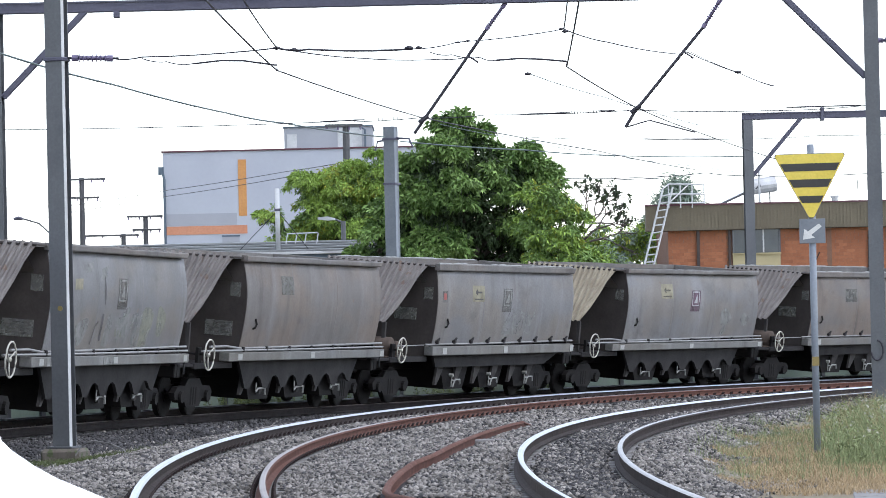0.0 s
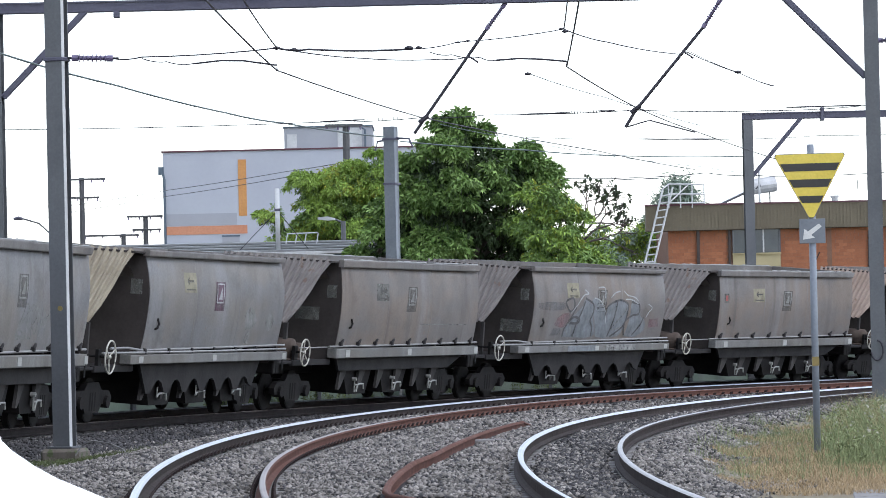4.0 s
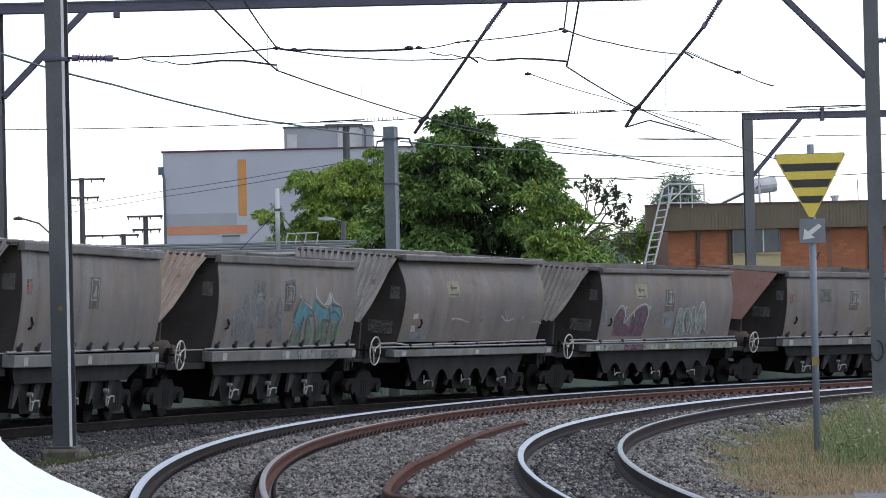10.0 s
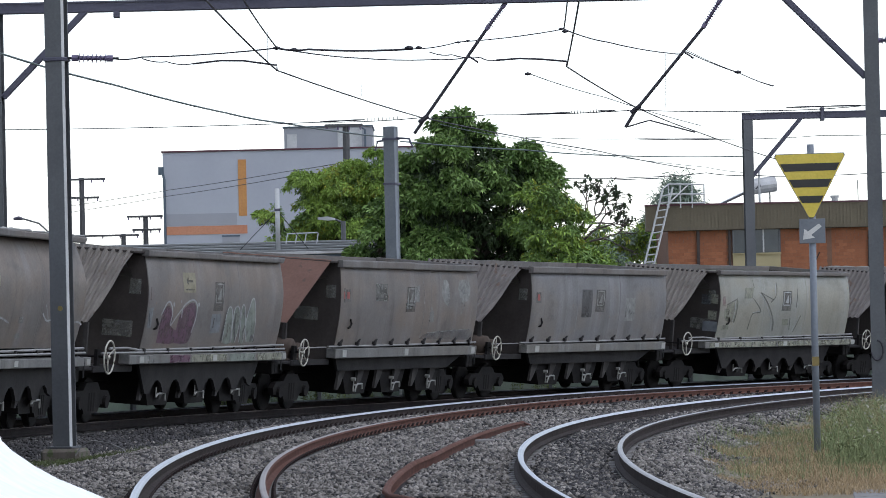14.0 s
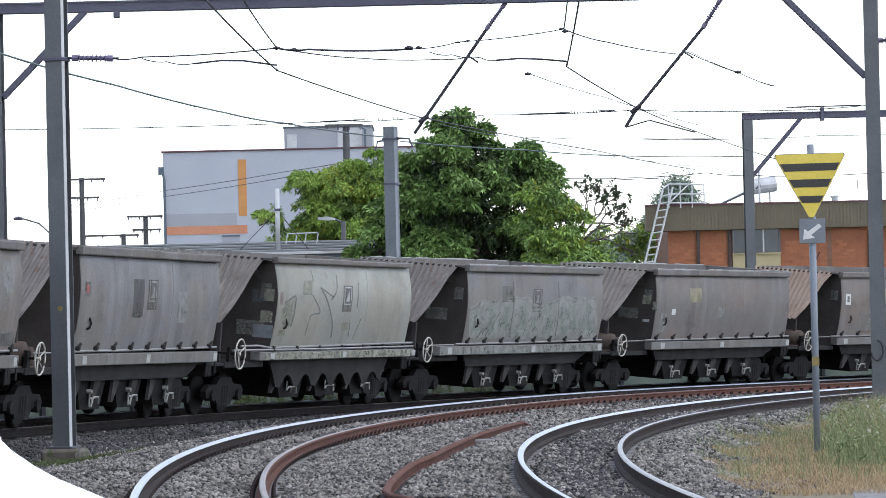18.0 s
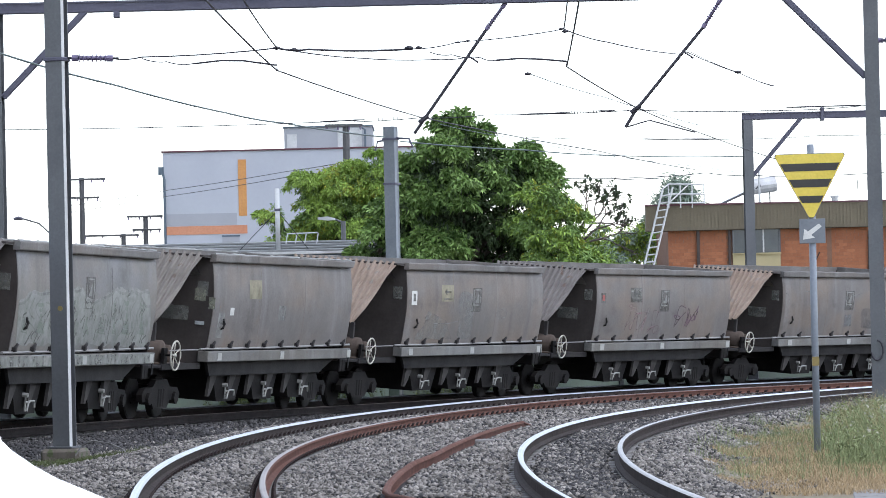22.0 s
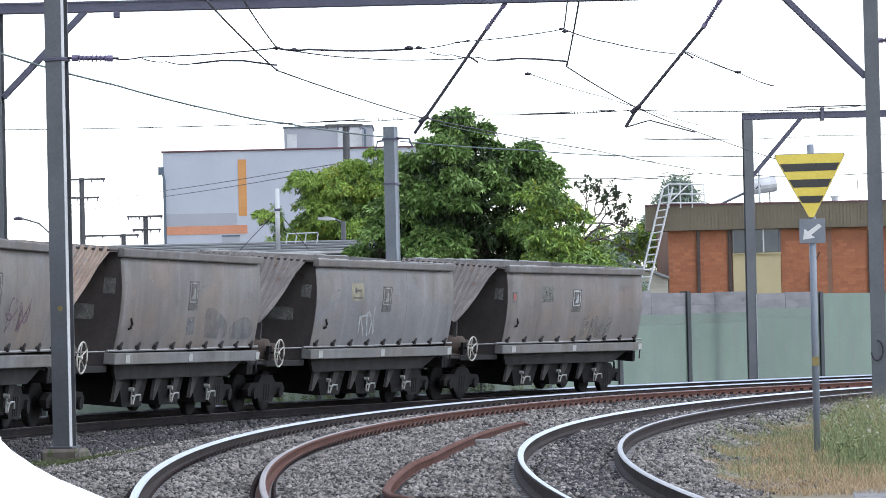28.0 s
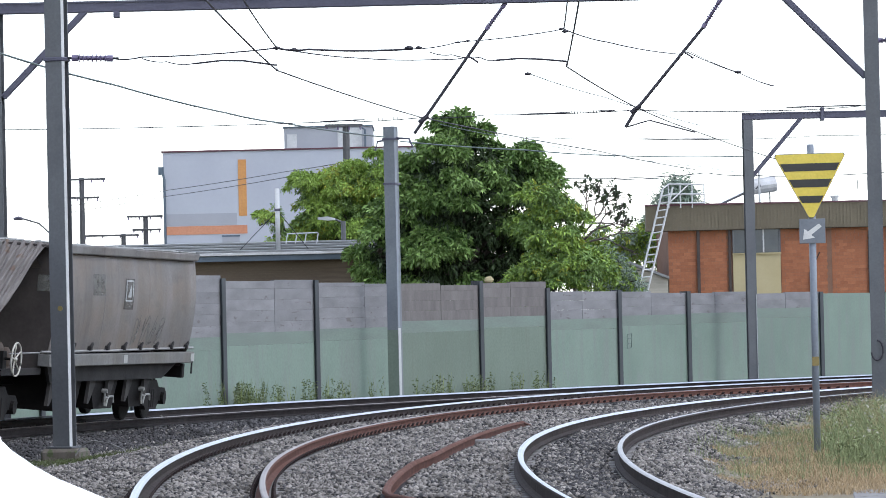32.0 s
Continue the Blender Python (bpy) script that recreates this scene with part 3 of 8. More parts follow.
def scatter_stones():
    rng = np.random.default_rng(5)
    octa = np.array([(1, 0, 0), (-1, 0, 0), (0, 1, 0), (0, -1, 0), (0, 0, 1), (0, 0, -1)], float)
    tri = np.array([(0, 2, 4), (2, 1, 4), (1, 3, 4), (3, 0, 4), (2, 0, 5), (1, 2, 5), (3, 1, 5), (0, 3, 5)])
    sets = {"stone": [], "stone_brown": []}
    for y0, y1, per_m2, size in ((37, 50, 520, 0.028), (50, 62, 420, 0.031), (62, 78, 280, 0.036), (78, 104, 140, 0.045), (104, 126, 60, 0.06)):
        width = 0.112 * y1 * 2
        n = int(per_m2 * (y1 - y0) * width)
        y = rng.uniform(y0, y1, n)
        x = rng.uniform(-0.112, 0.112, n) * y
        xa, xb, xc = (np.interp(y, l["y"], l["x"]) for l in (LINE_A, LINE_B, LINE_C))
        edge = xc + 1.95 + 0.5 * np.sin(y * 0.7) + rng.normal(0, 0.25, n)
        keep = (x > xa - 1.6) & (x < edge)
        for l, lx in ((LINE_A, xa), (LINE_B, xb), (LINE_C, xc)):
            d = np.abs((x - lx) * np.cos(np.interp(y, l["y"], l["a"])))
            keep &= (d < 0.40) | (d > 0.72) | ((d > 0.40) & (d < 0.72) & (rng.uniform(0, 1, n) < 0.12) & (np.abs(d - 0.57) > 0.1))
        old = np.interp(y, [p[1] for p in OLD_RAIL], [p[0] for p in OLD_RAIL])
        keep &= (np.abs(x - old) > 0.1) | (y < 32.5) | (y > 70.5)
        x, y, xa, xc = x[keep], y[keep], xa[keep], xc[keep]
        n = len(x)
        z = ground_z(x, y) + rng.uniform(-0.035, 0.03, n)
        xb = xb[keep]
        for lx in (xa, xb, xc):
            z += np.where(np.abs(x - lx) < 0.42, 0.022, 0.0)
        from_a = x - xa
        in_c = np.abs(x - xc) < 0.5
        brown = rng.uniform(0, 1, n) < np.where(from_a < 1.3, 0.97, np.where(from_a < 2.9, 0.93, np.where(from_a < 4.2, 0.55, np.where(in_c, 0.55, 0.2))))
        sc = size * rng.uniform(0.6, 1.35, (n, 1)) * rng.uniform(0.6, 1.3, (n, 3))
        ang, tilt = rng.uniform(0, 6.28, n), rng.uniform(-0.7, 0.7, n)
        P = octa[None] * sc[:, None, :] + rng.normal(0, 0.22, (n, 6, 3)) * size
        ca, sa, ct, st = np.cos(ang)[:, None], np.sin(ang)[:, None], np.cos(tilt)[:, None], np.sin(tilt)[:, None]
        px, py, pz = P[..., 0], P[..., 1] * ct - P[..., 2] * st, P[..., 1] * st + P[..., 2] * ct
        P = np.stack([px * ca - py * sa + x[:, None], px * sa + py * ca + y[:, None], pz * 0.75 + z[:, None]], -1)
        sets["stone"].append(P[~brown])
        sets["stone_brown"].append(P[brown])
    for name, label in (("stone", "grey broken ballast stones heaped between the rails"), ("stone_brown", "brake-dust brown ballast stones along the running line")):
        P = np.concatenate(sets[name])
        faces = (np.arange(len(P))[:, None, None] * 6 + tri[None]).reshape(-1, 3)
        tagged(new("ballast_stones", np_mesh("ballast_stones", P.reshape(-1, 3), faces, M[name])), label, "ballast", kind="stuff")


scatter_stones()

# ---- tracks ----
HEAD = [(-0.017, 0.0), (0.01, 0.0), (0.026, -0.008), (0.037, -0.029), (0.036, -0.037), (0.012, -0.045), (0.009, -0.12), (0.03, -0.135),
        (0.064, -0.146), (0.064, -0.155), (-0.064, -0.155), (-0.064, -0.146), (-0.03, -0.135), (-0.009, -0.12), (-0.012, -0.045), (-0.034, -0.036), (-0.035, -0.018), (-0.028, -0.005)]


def sweep_rail(points, tops, sides, name, parent, label, gauge=1):
    """points: places with their right-hand and up directions; gauge: the side whose corner the flanges polish."""
    polished = (0, 1, 2, 17) if gauge > 0 else (0, 1, 16, 17)
    rows = [[tuple(p + r * a + u * b) for a, b in HEAD] for p, r, u in points]
    sh = Shape()
    n = len(HEAD)
    vs = [q for row in rows for q in row]
    fs, mi = [], []
    for i in range(len(rows) - 1):
        for k in range(n):
            j = (k + 1) % n
            fs.append((i * n + k, i * n + j, (i + 1) * n + j, (i + 1) * n + k))
            mi.append(0 if k in polished else 1)
    fs += [tuple(range(n)), tuple(range(len(vs) - n, len(vs)))]
    mi += [1, 1]
    sh.v, sh.f, sh.mi = vs, fs, mi
    return part(name, sh, (tops, sides), parent, label)


def rail_points(line, off, s0, s1, step=1.0):
    out = []
    for s in np.arange(s0, s1 + 0.01, step):
        p, a = on_line(line, s, off)
        c = line["cant"]
        r = Vector((math.cos(a) * math.cos(c), -math.sin(a) * math.cos(c), -math.sin(c)))
        u = Vector((math.cos(a) * math.sin(c), -math.sin(a) * math.sin(c), math.cos(c)))
        out.append((p, r, u))
    return out


def spring_clips(line, off, s0, s1, step, name, parent):
    """Bent spring clips on both sides of a rail, one pair a sleeper."""
    sh = Shape()
    for s in np.arange(s0, s1, step):
        p, a = on_line(line, s, off)
        f, r = Vector((math.sin(a), math.cos(a), 0)), Vector((math.cos(a), -math.sin(a), 0))
        for side in (-1, 1):
            b = p + r * side * 0.085 + Vector((0, 0, -0.145))
            for e in (-0.06, 0.06):
                c = b + f * e
                pts = [c - f * 0.035, c - f * 0.03 + r * side * 0.02 + Vector((0, 0, 0.035)), c + r * side * 0.03 + Vector((0, 0, 0.05)),
                       c + f * 0.03 + r * side * 0.02 + Vector((0, 0, 0.035)), c + f * 0.035]
                sh.tube(pts, 0.013, 4, mi=0)
    tagged(part(name, sh, M["clip"], parent, "dark bent spring clips holding a rail"), kind="stuff")


def sleepers(line, s0, s1, step, parent, sink):
    half = Shape().box((-1.0, -0.12, -0.12), (1.0, 0.12, 0.0), bev=0.02)
    me = half.mesh("sleeper", M["sleeper"])
    for s in np.arange(s0, s1, step):
        p, a = on_line(line, s, 0.0, sink)
        ob = part("sleeper", me, None, parent)
        ob.matrix_world = Matrix.Translation(p) @ Euler((0, line["cant"], -a)).to_matrix().to_4x4()


def build_track(line, name, label, s0, s1, tops, sides, clips, sleeper_step):
    t = thing(name, label, "railway track", kind="structure")
    for off, top, side, lab in ((-0.5685, tops[0], sides[0], "outer rail of the bend"), (0.5685, tops[1], sides[1], "inner rail of the bend")):
        sweep_rail(rail_points(line, off, s0, s1), M[top], M[side], "rail", t, lab + ({"rail_top": " with polished head", "rail_worn": " with tarnished head"}.get(top, " with dull head")), 1 if off < 0 else -1)
    for off in clips:
        spring_clips(line, off, max(s0, -4), min(s1, 88), sleeper_step, "rail_clips", t)
    sleepers(line, max(s0, -4), min(s1, 80), sleeper_step, t, -0.178)
    return t


build_track(LINE_A, "track_1", "main running line, polished rails dark with brake dust", -258, 298, ("rail_top", "rail_dull"), ("rail_dark", "rail_dark"), (), 0.685)
build_track(LINE_B, "track_2", "curved second line with one polished and one rusty rail", -58, 104, ("rail_top", "rail_dull"), ("rail_web", "rail_rust"), (-0.5685, 0.5685), 0.685)
build_track(LINE_C, "track_3", "curved siding with worn rails on sunken sleepers", -58, 138, ("rail_top", "rail_worn"), ("rail_web", "rail_web"), (), 0.685)


def loose_rail():
    pts = OLD_RAIL
    fine = []
    for i in range(len(pts) - 1):
        for k in range(6):
            q = k / 6
            fine.append(tuple(pts[i][j] * (1 - q) + pts[i + 1][j] * q for j in (0, 1)))
    fine.append(pts[-1])
    rows = []
    for i, (x, y) in enumerate(fine):
        x2, y2 = fine[min(i + 1, len(fine) - 1)]
        x1, y1 = fine[max(i - 1, 0)]
        d = Vector((x2 - x1, y2 - y1, 0)).normalized()
        rows.append((Vector((x, y, float(ground_z(x, y)) + 0.13 * min(1.0, max(0.2, (72 - y) / 3)))), Vector((d.y, -d.x, 0)), Vector((0, 0, 1))))
    t = thing("old_rail", "rusty disused rail lying half buried in the ballast", "rail")
    sweep_rail(rows, M["rail_rust"], M["rail_rust"], "rail", t, "")


loose_rail()


# ---- wall of concrete planks along the far side of the line ----
def build_wall():
    # arc length of each post along the line, top height, where the green paint ends
    bays = [(31.0, 2.95, 1.3), (36.3, 2.9, 1.35), (41.5, 2.85, 1.4), (46.7, 2.80, 1.4), (52.1, 2.70, 1.48), (57.7, 2.66, 1.52), (62.6, 2.63, 1.66),
            (67.9, 2.63, 1.72), (72.0, 2.42, 1.6), (76.6, 2.35, 1.66), (81.1, 2.28, 1.68), (85.4, 2.24, 1.78), (89.9, 2.21, 2.3), (94.5, 2.17, 2.3), (99.2, 2.1, 2.3), (104.0, 2.05, 2.3), (109, 2.0, 2.3), (114, 1.96, 2.3)]
    wall = thing("wall_trackside", "grey concrete plank wall, lower part painted pale green, dark steel posts", "wall", kind="structure")
    post = Shape().prism([(-0.11, -0.13), (0.11, -0.13), (0.11, -0.11), (0.05, -0.10), (0.05, 0.10), (0.11, 0.11), (0.11, 0.13), (-0.11, 0.13), (-0.11, 0.11), (-0.05, 0.10), (-0.05, -0.10), (-0.11, -0.11)], "z", 0, 1).mesh("post", M["post"])
    rng = random.Random(3)
    meshes = {}
    bays = [(s - (0.35 if s < 70 else 0.2), top, paint) for s, top, paint in bays]
    for i, (s, top, paint) in enumerate(bays):
        p, a = on_line(LINE_A, s, 0.0)
        q = Vector((p.x - 3.6 * math.cos(a), p.y + 3.6 * math.sin(a), 0))
        base = float(ground_z(q.x, q.y)) - 0.15
        ob = part("post", post, None, wall)
        ob.matrix_world = Matrix.Translation((q.x, q.y, base)) @ Matrix.Rotation(-a + math.pi / 2, 4, "Z") @ Matrix.Diagonal((1, 1, top + 0.06 - base, 1))
        if i == len(bays) - 1:
            break
        p2, a2 = on_line(LINE_A, bays[i + 1][0], 0.0)
        q2 = Vector((p2.x - 3.6 * math.cos(a2), p2.y + 3.6 * math.sin(a2), 0))
        d = q2 - q
        length, ang = d.length, math.atan2(d.y, d.x)
        cut = rng.uniform(0.42, 0.62)
        for z0, z1, key in ((base, paint - 0.3, "wall_green_worn" if i in (6, 7) else "wall_green"), (paint - 0.298, paint, "wall_fade")) if paint < top else ((base, top, "wall_green"),):
            ob = part("panel", Shape().box((0, -0.05, 0), (length - 0.03, 0.05, z1 - z0), bev=0.002), M[key], wall)
            ob.matrix_world = Matrix.Translation((q.x, q.y, z0)) @ Matrix.Rotation(ang, 4, "Z") @ Matrix.Translation((0.015, 0, 0))
        if paint > top:
            continue
        for lo, hi, drop in ((0.0, cut, 0.0), (cut, 1.0, rng.choice((-0.03, 0.03, -0.05)))):
            t_top = top + drop
            levels = [paint]
            while levels[-1] < t_top - 0.05:
                levels.append(min(levels[-1] + 0.26, t_top))
            for z0, z1 in zip(levels, levels[1:]):
                key = "wall_brown" if i in (6, 7) else "wall_grey"
                w, h = (hi - lo) * length - (0.02 if lo == 0 else 0.015), z1 - z0 - 0.0015
                sh = Shape().box((0, -0.05, 0), (w, 0.05, h), bev=0.002)
                ob = part("plank", sh, M[key], wall)
                lean = rng.uniform(-0.004, 0.004)
                ob.matrix_world = Matrix.Translation((q.x + d.x * lo, q.y + d.y * lo, z0)) @ Matrix.Rotation(ang, 4, "Z") @ Matrix.Translation((0.015, lean, 0))


build_wall()


# ---- masts, portals and overhead line ----
def h_column(w, h, flange=0.016, web=0.012):
    """An H section of square outline w and height h, standing on its origin, flanges facing y."""
    a, b, c = w / 2, w / 2 - flange, web / 2
    return Shape().prism([(-a, -a), (a, -a), (a, -b), (c, -b), (c, b), (a, b), (a, a), (-a, a), (-a, b), (-c, b), (-c, -b), (-a, -b)], "z", 0, h)


def near_mast():
    t = thing("overhead_line_mast", "galvanised steel H-section mast on a concrete footing", "mast", at=pose(-5.80, 64, -0.10, 0, 0, -19))
    part("column", h_column(0.27, 9.0), M["galv"], t)
    # pale strip painting in the light that falls on the right side
    part("edge_strip", Shape().box((0.136, -0.135, 0.02), (0.142, -0.035, 9.0)), M["galv_light"], t, "flange edge painted bright as if sunlit")
    part("base_plate", Shape().box((-0.2, -0.2, 0), (0.2, 0.2, 0.03), bev=0.005), M["galv"], t)
    part("clamp_band", Shape().box((-0.16, -0.16, 5.87), (0.16, 0.16, 5.93), bev=0.01), M["galv_dark"], t)
    part("marker_disc", Shape().tube([(0.03, -0.136, 2.12), (0.03, -0.146, 2.12)], 0.04, 12), M["marker_ochre"], t, "small dull yellow marker disc")
    f = thing("mast_footing", "weathered concrete mast footing with moss", "footing", at=pose(-5.80, 64, -0.10, 0, 0, -14))
    part("block", Shape().box((-0.30, -0.30, -0.5), (0.31, 0.30, -0.004), bev=0.05), M["moss"], f)


near_mast()


def insulator(a, b, r, n, parent, name="insulator"):
    a, b = Vector(a), Vector(b)
    sh = Shape()
    d = b - a
    sh.tube([a, b], r * 0.42, 8)
    for k in range(n):
        c = a + d * (0.15 + 0.7 * k / (n - 1))
        u = d.normalized() * 0.016
        sh.tube([c - u, c, c + u * 0.6], [r * 0.35, r, r * 0.35], 12)
    sh.tube([a - d * 0.06, a + d * 0.12], r * 0.62, 8)
    sh.tube([b - d * 0.12, b + d * 0.06], r * 0.62, 8)
    return part(name, sh, M["insulator"], parent, "ribbed purple-brown insulator", smooth=False)


def portal_near():
    t = thing("portal_gantry", "tall steel portal gantry spanning the tracks, corner braced", "gantry")
    y = 84.0
    for x in (-8.84, 8.63):
        zb = float(ground_z(x, y)) - 0.1
        ob = part("leg", h_column(0.285, 8.0 - zb), M["galv"], t)
        ob.matrix_world = Matrix.Translation((x, y, zb)) @ Matrix.Rotation(radians(-8), 4, "Z")
    part("beam", Shape().box((-9.0, y - 0.1, 7.98), (8.8, y + 0.1, 8.19), bev=0.012).box((-9.0, y - 0.13, 8.17), (8.8, y + 0.13, 8.2)), M["galv_dark"], t)
    for x0, x1, z0, z1 in ((-8.70, -7.02, 6.32, 8.02), (8.50, 6.86, 6.35, 8.02)):
        d = Vector((x1 - x0, 0, z1 - z0))
        ob = part("brace", Shape().box((-0.09, -0.06, 0), (0.09, 0.06, d.length), bev=0.01), M["galv_dark"], t)
        ob.matrix_world = Matrix.Translation((x0, y, z0)) @ d.to_track_quat("Z", "Y").to_matrix().to_4x4()
    part("bolt_plate", Shape().box((-6.46, y - 0.12, 7.86), (-6.34, y + 0.12, 7.99), bev=0.01), M["galv_dark"], t)


portal_near()


def portal_far():
    t = thing("portal_gantry", "smaller steel portal gantry with a corner brace beside the wall", "gantry")
    y = 126.0
    for x in (9.18, 19.4):
        zb = float(ground_z(x, y)) - 0.2
        ob = part("leg", h_column(0.285, 7.42 - zb), M["galv"], t)
        ob.matrix_world = Matrix.Translation((x, y, zb)) @ Matrix.Rotation(radians(6), 4, "Z")
        # leg's right edge coloured pale in place of sunlight
        part("edge_strip", Shape().box((x + 0.13, y - 0.16, zb + 0.1), (x + 0.15, y - 0.12, 2.2)), M["galv_light"], t, "flange edge painted pale as if sunlit")
    part("beam", Shape().box((9.02, y - 0.1, 7.42), (19.6, y + 0.1, 7.62), bev=0.012).box((9.02, y - 0.13, 7.60), (19.6, y + 0.13, 7.63)), M["galv_dark"], t)
    d = Vector((10.78 - 9.3, 0, 7.44 - 5.74))
    ob = part("brace", Shape().box((-0.09, -0.06, 0), (0.09, 0.06, d.length), bev=0.01), M["galv_dark"], t)
    ob.matrix_world = Matrix.Translation((9.3, y, 5.74)) @ d.to_track_quat("Z", "Y").to_matrix().to_4x4()
    part("bolt_plate", Shape().box((11.36, y - 0.14, 7.35), (11.48, y + 0.14, 7.75), bev=0.01), M["galv_dark"], t)


portal_far()


def middle_mast():
    x, y = -1.25, 105.5
    zb = float(ground_z(x, y)) - 0.1
    t = thing("overhead_line_mast", "stout steel mast with one pale face before the plank wall", "mast", at=pose(x, y, zb, 0, 0, -22))
    part("column", Shape().box((-0.145, -0.14, 0), (0.145, 0.14, 6.54 - zb), bev=0.012), M["mast_pale"], t)
    # both pale side pieces put light from the right into the colour
    part("face_plate", Shape().box((0.147, -0.135, 0.02), (0.153, 0.02, 1.5 - zb)), M["galv_light"], t, "side face painted pale as if sunlit")
    part("paint_coat", Shape().box((-0.143, -0.144, 0.02), (0.143, -0.1405, 1.45 - zb)), M["wall_green_worn"], t, "green paint on the lower mast")
    part("flange_edge", Shape().box((0.147, -0.135, 1.51 - zb), (0.152, 0.0, 6.5 - zb)), M["post_grey"], t, "flange edge painted pale as if sunlit")
    for z in (5.08, 6.2):
        part("clamp_band", Shape().box((-0.17, -0.165, z - zb), (0.175, 0.165, z + 0.05 - zb)), M["galv_dark"], t)
    for pts in ([(-0.15, 0, 6.2 - zb), (-0.36, 0, 6.18 - zb), (-0.42, 0, 5.95 - zb)], [(0.15, 0, 6.25 - zb), (0.5, 0, 6.22 - zb), (0.6, 0, 6.0 - zb)]):
        part("bracket", Shape().tube(pts, 0.028, 6), M["galv_dark"], t, "dark cable bracket")


middle_mast()


def cantilever(top, mid, clamp, foot, name_label):
    t = thing("cantilever_arm", name_label, "cantilever arm")
    insulator(Vector(top) * 0.94 + Vector(mid) * 0.06, mid, 0.075, 9, t)
    part("hanger", Shape().tube([top, Vector(top) + Vector((0.02, 0, 0.12))], 0.04, 6), M["galv_dark"], t)
    part("tube", Shape().tube([mid, clamp, foot], 0.032, 8), M["cable"], t, "dark steel tube")
    c = Vector(clamp)
    part("clamp", Shape().tube([c - Vector((0.09, 0, 0.05)), c + Vector((0.09, 0, 0.09))], 0.055, 6), M["cable"], t)
    part("strap", Shape().tube([Vector(mid) * 0.7 + c * 0.3, Vector(mid) * 0.7 + c * 0.3 + Vector((0.12, 0, -0.08)), Vector(mid) * 0.7 + c * 0.3 + Vector((0.2, 0, -0.14))], 0.018, 5), M["cable"], t)
    return t


cantilever((1.36, 84, 7.99), (0.98, 84, 7.49), (-0.33, 84, 5.68), (-0.52, 84, 5.42), "purple insulator and dark tube arm hung from a gantry beam")
cantilever((5.66, 84, 7.98), (5.30, 84, 7.43), (3.90, 84, 5.78), (3.69, 84, 5.45), "second insulator and dark tube arm under a gantry beam")

mast_ins = thing("strain_insulator", "long ribbed purple insulator strung out from a mast", "insulator")
insulator((-5.54, 64, 5.82), (-4.98, 64, 5.80), 0.08, 7, mast_ins)
for x, z in ((-5.68, 5.82), (-5.0, 5.80)):
    part("shackle", Shape().tube([(x, 64, z), (x + 0.14, 64, z)], 0.02, 6), M["cable"], mast_ins)
mast_ins2 = thing("strain_insulator", "purple insulator at the edge of a gantry leg", "insulator")
insulator((8.78, 84, 7.07), (9.25, 84, 7.09), 0.08, 6, mast_ins2)

for pts, lab in ((((-3.74, 64, 5.69), (-3.31, 64, 5.73), (-2.97, 64, 5.72), (-2.46, 64, 5.64), (-2.46, 64, 5.56)), "dark curved steady arm on the contact wire"),
                 (((0.87, 64, 5.64), (1.23, 64, 5.66), (1.57, 64, 5.64), (1.94, 64, 5.60), (1.94, 64, 5.52)), "dark curved steady arm holding a contact wire"),
                 (((3.72, 84, 5.46), (4.17, 84, 5.58), (5.08, 84, 5.32)), "thin bent steady arm under a tube")):
    arm = thing("steady_arm", lab, "steady arm")
    part("arm", Shape().tube(pts, 0.016, 6), M["cable"], arm)

